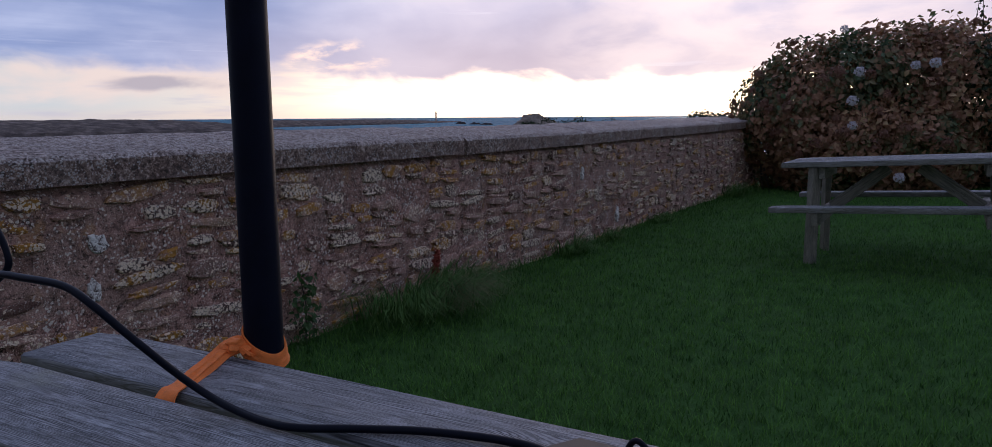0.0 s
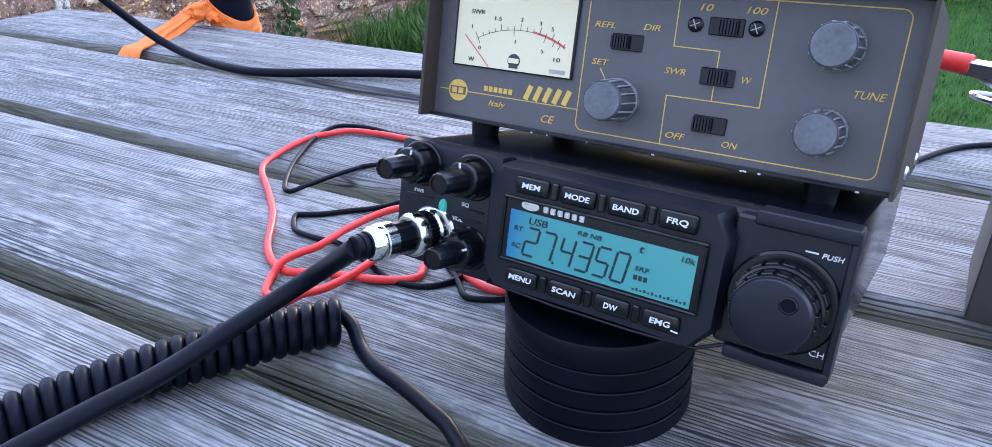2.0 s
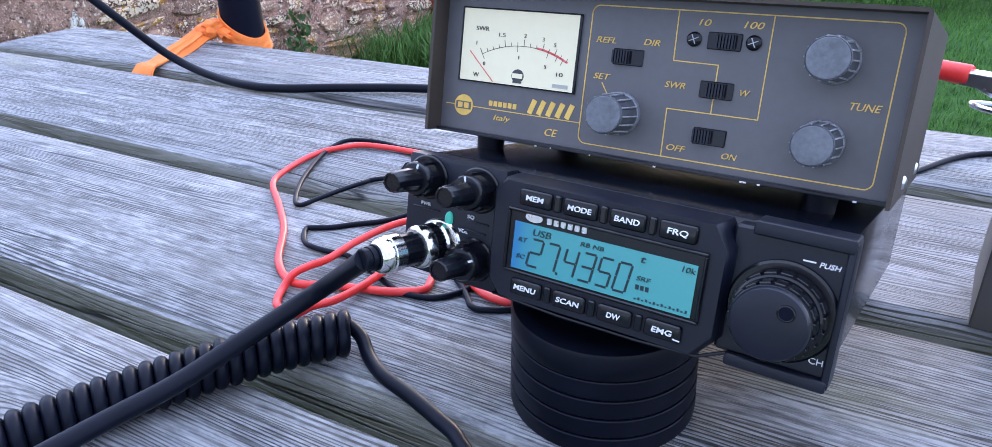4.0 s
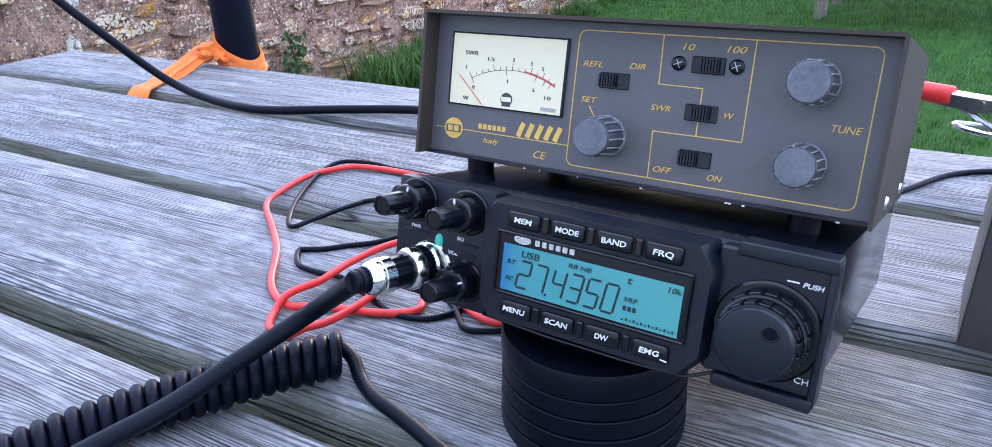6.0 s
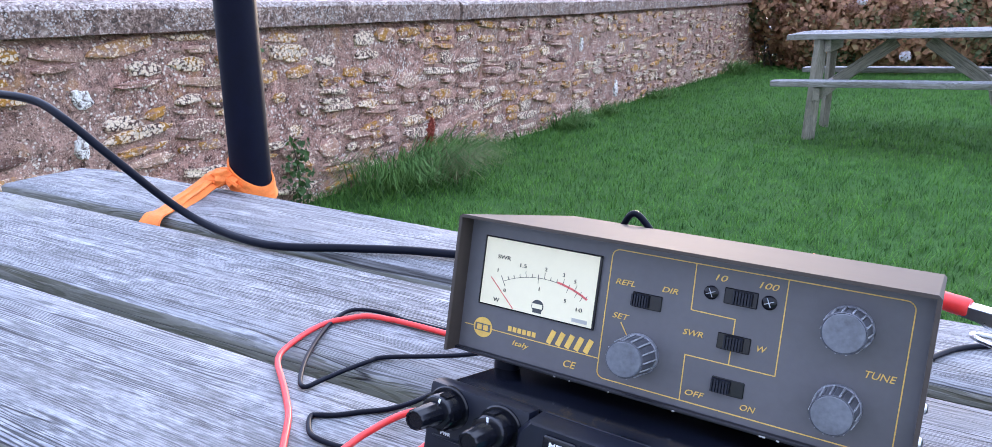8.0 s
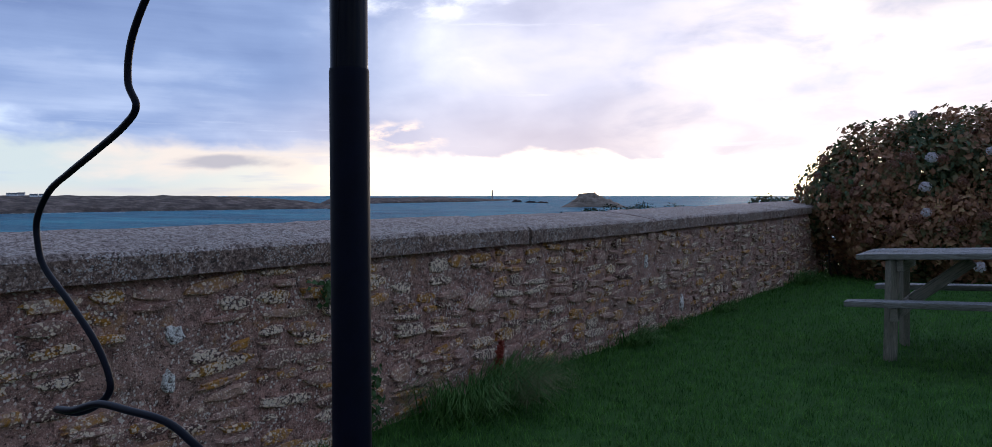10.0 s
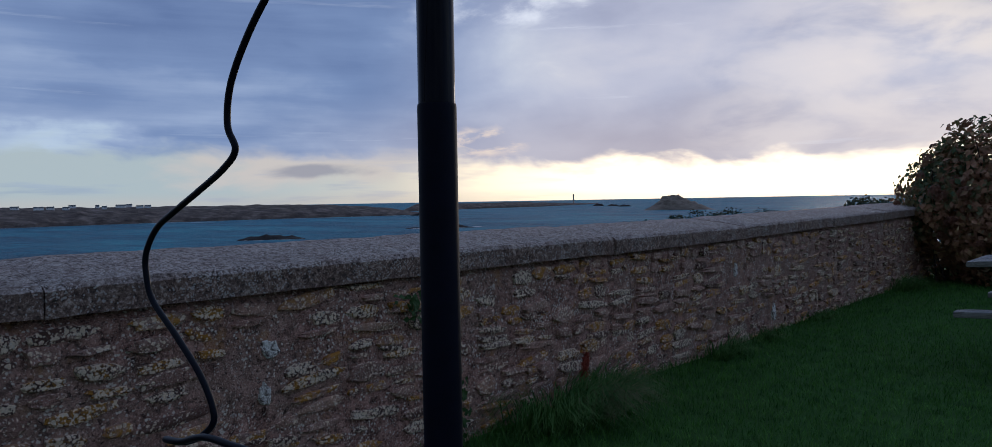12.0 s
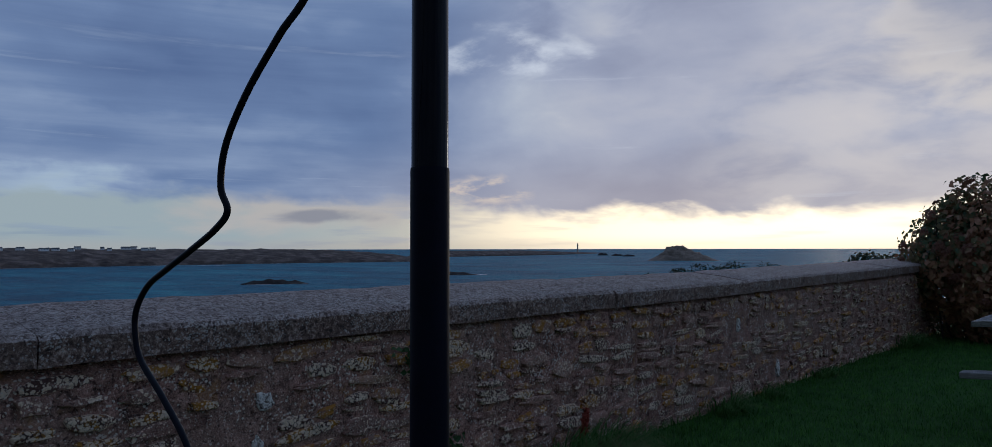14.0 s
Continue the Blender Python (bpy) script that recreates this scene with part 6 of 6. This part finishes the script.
# ---- planting ----
def leaves_mesh(name, mat, spots, size, rng, curl=0.3):
    """Many small pointed leaves, one at each (place, outward direction)."""
    vs, fs = [], []
    for p, o in spots:
        s = size * rng.uniform(0.6, 1.25)
        o = (o + Vector((rng.uniform(-1, 1), rng.uniform(-1, 1), rng.uniform(-0.8, 0.8))) * 0.75).normalized()
        t = o.cross(Vector((rng.uniform(-1, 1), rng.uniform(-1, 1), rng.uniform(-1, 1)))).normalized()
        d = (t + Vector((0, 0, -0.35))).normalized()
        w = o.cross(d).normalized()
        b = len(vs)
        vs += [p, p + d * s * 0.45 + w * s * 0.34 + o * s * 0.05, p + d * s - o * s * curl * 0.5, p + d * s * 0.45 - w * s * 0.34 + o * s * 0.05, p + d * s * 0.5 - o * s * 0.03]
        fs += [(b, b + 1, b + 4), (b + 1, b + 2, b + 4), (b + 2, b + 3, b + 4), (b + 3, b, b + 4)]
    me = bpy.data.meshes.new(name)
    me.from_pydata(vs, [], fs)
    me.materials.append(mat)
    return me


def bush_spots(rng, lobes, n):
    out = []
    w = [r[3] * r[3] for r in lobes]
    for _ in range(n):
        x, y, z, r, sz = rng.choices(lobes, w)[0]
        d = Vector((rng.gauss(0, 1), rng.gauss(0, 1), rng.gauss(0, 1))).normalized()
        k = rng.uniform(0.55, 1.0) ** 0.5 if rng.random() < 0.90 else rng.uniform(1.0, 1.08)
        p = Vector((x, y, z)) + Vector((d.x * r, d.y * r, d.z * r * sz)) * k
        p += Vector((noise.noise(p * 2.1), noise.noise(p * 2.1 + Vector((5, 0, 0))), noise.noise(p * 2.1 + Vector((0, 5, 0))))) * 0.16
        if p.z > 0.03:
            out.append((p, d))
    return out


def bloom_mesh(name, mat, rng, r, n=70):
    """A domed flower head of small four-petalled florets."""
    vs, fs = [], []
    for i in range(n):
        d = Vector((rng.gauss(0, 1), rng.gauss(0, 1), rng.gauss(0, 1))).normalized()
        if d.z < -0.35:
            d.z = -d.z
        p = Vector((d.x * r, d.y * r, d.z * r * 0.72)) * rng.uniform(0.72, 1.10)
        d = (d + Vector((rng.uniform(-1, 1), rng.uniform(-1, 1), rng.uniform(-1, 1))) * 0.4).normalized()
        t = d.orthogonal().normalized()
        w = d.cross(t)
        b = len(vs)
        s = r * rng.uniform(0.16, 0.26)
        vs += [p + d * s * 0.1]
        for k in range(8):
            a = math.pi * k / 4 + i
            q = s * (1.0 if k % 2 == 0 else 0.55)
            vs.append(p + (t * math.cos(a) + w * math.sin(a)) * q)
        fs += [(b, b + 1 + k, b + 1 + (k + 1) % 8) for k in range(8)]
    me = bpy.data.meshes.new(name)
    me.from_pydata(vs, [], fs)
    me.materials.append(mat)
    return me


def build_shrub(name, lobes, n, size, mat, label, seed, stems, category="shrub"):
    rng = random.Random(seed)
    sh = thing(name, Matrix(), label, category)
    for k in range(stems):
        bm = bm_new()
        x, y, z, r, sz = rng.choice(lobes)
        foot = Vector((x + rng.uniform(-0.5, 0.5) * r, y + rng.uniform(-0.4, 0.4) * r, -0.03))
        tip = Vector((x + rng.uniform(-0.8, 0.8) * r, y + rng.uniform(-0.8, 0.8) * r, z + rng.uniform(0.2, 0.8) * r * sz))
        mid = foot.lerp(tip, 0.5) + Vector((rng.uniform(-0.12, 0.12), rng.uniform(-0.12, 0.12), 0.05))
        tube(bm, smooth_path([foot, mid, tip], 5), 0.016, 6, 0.004)
        part("stem", bm, BARK, sh)
    ob = new("crown", leaves_mesh("crown", mat, bush_spots(rng, lobes, n), size, rng))
    ob.parent = sh
    return sh, rng


HYD = [(-0.95, 11.9, 0.98, 1.05, 1.18), (-1.58, 11.75, 0.98, 0.70, 1.25), (-0.25, 12.2, 1.02, 1.10, 1.22), (0.55, 12.5, 1.02, 1.15, 1.18), (-0.75, 11.6, 0.60, 0.95, 0.8), (0.1, 11.8, 0.55, 1.0, 0.8)]
hyd, rng = build_shrub("hydrangea_bush", HYD, 52000, 0.095, LEAF, "large hydrangea bush with russet leaves, faded and white flower heads", 4, 26)
old = [bloom_mesh("faded_bloom", BLOOM_OLD, rng, 0.080, 110) for _ in range(4)]
white = [bloom_mesh("white_bloom", BLOOM_WHITE, rng, 0.058, 150) for _ in range(2)]
k = 0
while k < 75:
    x, y, z, r, sz = rng.choice(HYD)
    d = Vector((rng.gauss(0, 1), rng.gauss(0, 1) - 0.7, rng.gauss(0, 1) + 0.2)).normalized()
    p = Vector((x, y, z)) + Vector((d.x * r, d.y * r, d.z * r * sz)) * 1.03
    if p.z < 0.35 or any((p - Vector((q[0], q[1], q[2]))).length < q[3] * 0.9 for q in HYD):
        k += 0.2
        continue
    k += 1
    ob = mesh_part("faded_flower_head", rng.choice(old), hyd, Matrix.Translation(p) @ d.to_track_quat("Z", "Y").to_matrix().to_4x4() @ Matrix.Scale(rng.uniform(0.7, 1.25), 4))
for p in ((-0.49, 10.80, 1.62), (-0.55, 10.74, 1.25), (-0.53, 10.70, 0.93), (0.36, 11.2, 1.72), (0.14, 11.2, 1.70), (-0.72, 11.1, 2.20), (0.04, 10.75, 0.27)):
    mesh_part("white_flower_head", rng.choice(white), hyd, Matrix.Translation(p) @ Matrix.Rotation(radians(70), 4, "X") @ Matrix.Scale(rng.uniform(0.9, 1.25), 4))
HEDGE = [(1.55, 12.4, 1.05, 1.15, 1.2), (2.6, 12.3, 1.1, 1.2, 1.25), (3.8, 12.2, 1.2, 1.25, 1.2), (5.2, 12.0, 1.2, 1.3, 1.2)]
build_shrub("evergreen_hedge", HEDGE, 30000, 0.085, HEDGE_LEAF, "dark evergreen hedge behind the lawn", 9, 12, "hedge")


def build_shoots(x0, x1, n, seed):
    """Thin leafy shoots that stand up out of the hedge top."""
    rng = random.Random(seed)
    sh = thing("hedge_shoots", Matrix(), "thin young shoots standing up out of the hedge", "shoots")
    spots = []
    for k in range(n):
        x, y = rng.uniform(x0, x1), 11.9 + rng.uniform(-0.4, 0.4)
        foot = Vector((x, y, 1.95))
        tip = foot + Vector((rng.uniform(-0.25, 0.25), rng.uniform(-0.1, 0.1), rng.uniform(0.45, 0.85)))
        pts = smooth_path([foot, foot.lerp(tip, 0.5) + Vector((rng.uniform(-0.05, 0.05), 0, 0)), tip], 5)
        bm = bm_new()
        tube(bm, pts, 0.007, 5, 0.003)
        part("stem", bm, BARK, sh)
        for q in range(16):
            p = pts[int(rng.uniform(0.35, 1.0) * (len(pts) - 1))]
            spots.append((p + Vector((rng.gauss(0, 0.012), rng.gauss(0, 0.012), rng.gauss(0, 0.02))), Vector((rng.uniform(-1, 1), rng.uniform(-1, 1), 0.8))))
    o = new("leaves", leaves_mesh("leaves", HEDGE_LEAF, spots, 0.055, rng))
    o.parent = sh


build_shoots(0.75, 2.6, 22, 6)
# shrubs and bracken that show over the wall from the slope behind it
LOW = [(-2.95, 12.7, 0.78, 0.34, 0.95), (-3.35, 12.6, 0.74, 0.27, 1.0), (-2.60, 12.9, 0.82, 0.34, 0.9)]
build_shrub("low_shrub", LOW, 3600, 0.06, HEDGE_LEAF, "low green shrub showing over the wall", 12, 8)

FRINGE = [(wall_x(y) - 0.68 - 0.05 * (i % 2), y, 0.945 + 0.012 * (i % 3), 0.075 + 0.02 * (i % 2), 0.7) for i, y in enumerate(5.2 + 0.21 * k for k in range(15))]
build_shrub("low_shrub", FRINGE, 2600, 0.022, HEDGE_LEAF, "thin green growth showing along the back of the wall", 14, 10)


def blades_mesh(name, mat, roots, h, w, rng, lean=0.5):
    """Grass blades: each two triangles and a bent tip."""
    vs, fs = [], []
    for x, y, z, k in roots:
        a = rng.uniform(0, 2 * math.pi)
        hh = h * k * rng.uniform(0.55, 1.25)
        dx, dy = math.cos(a), math.sin(a)
        l = lean * rng.uniform(0.2, 1.0) * hh
        b = len(vs)
        vs += [(x - dy * w, y + dx * w, z), (x + dy * w, y - dx * w, z), (x + dx * l * 0.4 - dy * w * 0.7, y + dy * l * 0.4 + dx * w * 0.7, z + hh * 0.6), (x + dx * l * 0.4 + dy * w * 0.7, y + dy * l * 0.4 - dx * w * 0.7, z + hh * 0.6), (x + dx * l, y + dy * l, z + hh)]
        fs += [(b, b + 1, b + 3, b + 2), (b + 2, b + 3, b + 4)]
    me = bpy.data.meshes.new(name)
    me.from_pydata(vs, [], fs)
    me.materials.append(mat)
    return me


def build_grass():
    rng = random.Random(21)
    roots = []
    while len(roots) < 230000:
        if len(roots) < 175000:
            y = 0.9 - 0.9 * rng.random() ** 3 + 11.6 * rng.random() ** 1.5
            x = rng.uniform(wall_x(y) + 0.01, min(4.6, 0.6 + y * 0.42) + 0.9 * rng.random() ** 3)
        else:
            y = rng.uniform(-3.5, 12.5)
            x = rng.uniform(wall_x(y) + 0.01, 5.5)
        near = max(0.0, 1 - (x - wall_x(y)) / 0.22)
        if noise.noise(Vector((x * 4, y * 4, 0))) < -0.45 and rng.random() < 0.5:
            continue
        patch = 1.0 + 0.45 * noise.noise(Vector((x * 3.1, y * 3.1, 7))) + 0.25 * noise.noise(Vector((x * 11, y * 11, 2)))
        roots.append((x, y, ground_height(x, y) - 0.004, patch + 1.6 * near * rng.random()))
    me = blades_mesh("grass", BLADES, roots, 0.038, 0.0021, rng, 1.3)
    tagged(new("grass", me), "short green lawn grass growing in the garden", "grass", kind="stuff")


build_grass()


def tuft(y0, reach, n, h, seed, straw=0.15):
    rng = random.Random(seed)
    t = thing("grass_tuft", pose(wall_x(y0) + reach * 0.5, y0, 0), "coarse grass tuft growing at the wall's foot", "grass tuft", "tufts along the wall")
    for name, mat, cnt in (("green_blade_clump", TUFT, n), ("dry_blade_clump", STRAW, int(n * straw))):
        vs, fs = [], []
        for _ in range(cnt):
            x, y = rng.gauss(0, reach * 0.22), rng.gauss(0, reach * 0.5)
            if name == "dry_blade_clump":
                x, y = rng.gauss(reach * 0.3, reach * 0.12), rng.gauss(reach * 0.3, reach * 0.2)
            a = math.atan2(y * 0.5, x + 0.12) + rng.gauss(0, 0.6)
            hh, l, w = h * rng.uniform(0.5, 1.2), h * rng.uniform(0.6, 1.7), 0.0035
            dx, dy = math.cos(a), math.sin(a)
            b = len(vs)
            for f, z in ((0, 0), (0.3, 0.65), (0.65, 0.85), (1.0, 0.62)):
                ww = w * (1 - f * 0.9)
                vs += [(x + dx * l * f - dy * ww, y + dy * l * f + dx * ww, hh * z - 0.01), (x + dx * l * f + dy * ww, y + dy * l * f - dx * ww, hh * z - 0.01)]
            fs += [(b, b + 1, b + 3, b + 2), (b + 2, b + 3, b + 5, b + 4), (b + 4, b + 5, b + 7, b + 6)]
        me = bpy.data.meshes.new(name)
        me.from_pydata(vs, [], fs)
        me.materials.append(mat)
        o = new(name, me)
        o.parent = t


tuft(3.35, 0.36, 1100, 0.23, 1, 0.16)
tuft(3.85, 0.22, 350, 0.20, 2, 0.04)
tuft(5.35, 0.20, 260, 0.16, 3, 0.02)
tuft(6.1, 0.16, 160, 0.12, 4, 0.02)
tuft(10.2, 0.24, 260, 0.20, 5, 0.02)
tuft(7.4, 0.16, 160, 0.12, 6, 0.02)


def build_creeper(y0, z0, hgt, n, seed):
    rng = random.Random(seed)
    c = thing("wall_creeper", pose(wall_x(y0) + 0.02, y0, 0), "small green creeper climbing the wall", "creeper")
    bm = bm_new()
    tube(bm, smooth_path([(0.02, 0, z0 - 0.02), (0.015, 0.02, z0 + hgt * 0.5), (0.012, -0.01, z0 + hgt)], 5), 0.004, 6, 0.002)
    part("stem", bm, BARK, c)
    spots = [(Vector((rng.uniform(0.0, 0.06), rng.gauss(0, 0.045), z0 + hgt * rng.random())), Vector((1, 0, 0.3))) for _ in range(n)]
    o = new("leaves", leaves_mesh("leaves", CREEPER_LEAF, spots, 0.035, rng))
    o.parent = c


CREEPER_LEAF = leaf_material("creeper_leaf", [(0.025, 0.060, 0.018), (0.050, 0.110, 0.028), (0.080, 0.140, 0.040)])
build_creeper(2.62, 0.0, 0.34, 150, 3)
build_creeper(2.38, 0.66, 0.12, 45, 5)


def build_stalk():
    s = thing("dock_stalk", pose(wall_x(3.62) + 0.05, 3.62, 0), "rust-red dry dock seed stalk by the wall", "plant")
    rng = random.Random(2)
    for k in range(3):
        bm = bm_new()
        tip = Vector((rng.uniform(-0.03, 0.03), rng.uniform(-0.04, 0.04), 0.28 + 0.05 * rng.random()))
        tube(bm, smooth_path([(0, 0, -0.02), tip * 0.5, tip], 4), 0.004, 6, 0.002)
        part("stem", bm, RED_STALK, s)
        spots = [(tip * rng.uniform(0.5, 1.0) + Vector((rng.gauss(0, 0.006), rng.gauss(0, 0.006), 0)), Vector((rng.uniform(-1, 1), rng.uniform(-1, 1), 0.3))) for _ in range(200)]
        o = new("seed_head", leaves_mesh("seed_head", RED_STALK, spots, 0.016, rng))
        o.parent = s


build_stalk()


# ---- rubble stones in the wall's face ----
def stone_mesh(rng, w, h):
    """A flat-faced rubble stone of w by h with chipped, uneven edges; X points out of the wall."""
    m = 13
    pts = []
    for k in range(m):
        a = 2 * math.pi * (k + rng.uniform(-0.3, 0.3)) / m
        c, s = math.cos(a), math.sin(a)
        q = max(abs(c), abs(s)) ** rng.uniform(0.1, 0.8)
        r = rng.uniform(0.70, 1.08)
        pts.append((0.5 * w * r * c / q, 0.5 * h * r * s / q))
    loops = []
    slope = (rng.uniform(-0.004, 0.004), rng.uniform(-0.004, 0.004))
    for s, x in ((1.03, -0.03), (1.0, 0.002), (0.90, 0.008), (0.55, 0.010)):
        loops.append([(x + (rng.uniform(-0.002, 0.002) + slope[0] * p / w + slope[1] * q / h if x > 0 else 0), p * s, q * s) for p, q in pts])
    vs = [v for lp in loops for v in lp]
    fs = []
    for j in range(3):
        for k in range(m):
            q = (k + 1) % m
            fs.append((j * m + k, j * m + q, (j + 1) * m + q, (j + 1) * m + k))
    fs.append(tuple(3 * m + k for k in range(m)))
    return vs, fs


def split(rng, y0, y1, z0, z1, out):
    """Breaks a stretch of wall into blocks of rubble size, as a mason fills it."""
    w, h = y1 - y0, z1 - z0
    big = rng.uniform(0.009, 0.032)
    if w * h < big or (w < 0.09 and h < 0.09):
        out.append((y0, y1, z0, z1))
    elif w > h * rng.uniform(2.4, 4.4):
        c = y0 + w * rng.uniform(0.36, 0.64)
        split(rng, y0, c, z0, z1, out)
        split(rng, c, y1, z0, z1, out)
    else:
        c = z0 + h * rng.uniform(0.36, 0.64)
        split(rng, y0, y1, z0, c, out)
        split(rng, y0, y1, c, z1, out)


def build_stones():
    rng = random.Random(5)
    cells = []
    y = -0.6
    while y < WALL_Y1 - 0.05:
        w = rng.uniform(0.5, 0.9)
        split(rng, y, min(y + w, WALL_Y1), -0.02, 0.832, cells)
        y += w
    # stones that stand out: pale or thickly lichened, (along, height, width, height of the stone)
    marked = ((1.686, 0.628, 0.085, 0.085), (1.656, 0.458, 0.055, 0.10), (5.789, 0.605, 0.06, 0.13), (6.551, 0.177, 0.08, 0.17))
    jobs = []
    for y0, y1, z0, z1 in cells:
        y, z = (y0 + y1) / 2 + rng.uniform(-0.018, 0.018), (z0 + z1) / 2 + rng.uniform(-0.014, 0.014)
        gap = rng.uniform(0.002, 0.024)
        w, h = y1 - y0 - gap, z1 - z0 - gap
        if min(w, h) < 0.025 or rng.random() < 0.05 or any(abs(y - a) < 0.09 + c / 2 and abs(z - b) < 0.05 + d / 2 for a, b, c, d in marked):
            continue
        jobs.append((y, z, w, h, rng.uniform(-7, 7), rng.choice((-0.010, -0.004, 0.0, 0.004, 0.010)) + rng.uniform(-0.003, 0.003), STONE))
    for a, b, c, d in marked:
        jobs.append((a, b, c, d, rng.uniform(-12, 12), 0.003, PALE_STONE))
    jobs.sort(key=lambda s: abs(s[0] - 3.0))
    rest_v, rest_f = [], []
    for k, (y, z, w, h, a, out_, mat) in enumerate(jobs):
        vs, fs = stone_mesh(rng, w, h)
        m = Matrix.Translation((wall_x(y) - 0.008 + out_, y, z)) @ Matrix.Rotation(radians(a), 4, "X")
        if k < 295 or mat is PALE_STONE:
            me = bpy.data.meshes.new("stone")
            me.from_pydata(vs, [], fs)
            me.materials.append(mat)
            mesh_part("stone", me, wall, m)
        else:
            b = len(rest_v)
            rest_v += [m @ Vector(v) for v in vs]
            rest_f += [[b + i for i in f] for f in fs]
    me = bpy.data.meshes.new("distant_stones")
    me.from_pydata(rest_v, [], rest_f)
    me.materials.append(STONE)
    o = new("distant_stones", me)
    o.parent = wall
    tagged(o, kind="stuff")


def pale_stone():
    m, g, b, co = material("pale_lichened_stone", 0.9, spec=0.2)
    f = g.noise(co, 48, 6, 0.75, 0.9)
    link(g, g.ramp(f, [(0.38, (0.06, 0.042, 0.036)), (0.45, (0.40, 0.33, 0.28)), (0.50, (0.88, 0.83, 0.76)), (0.7, (0.95, 0.92, 0.86))]), b, "Base Color")
    bump(g, b, f, 1.0, 0.012)
    return m


PALE_STONE = pale_stone()
build_stones()
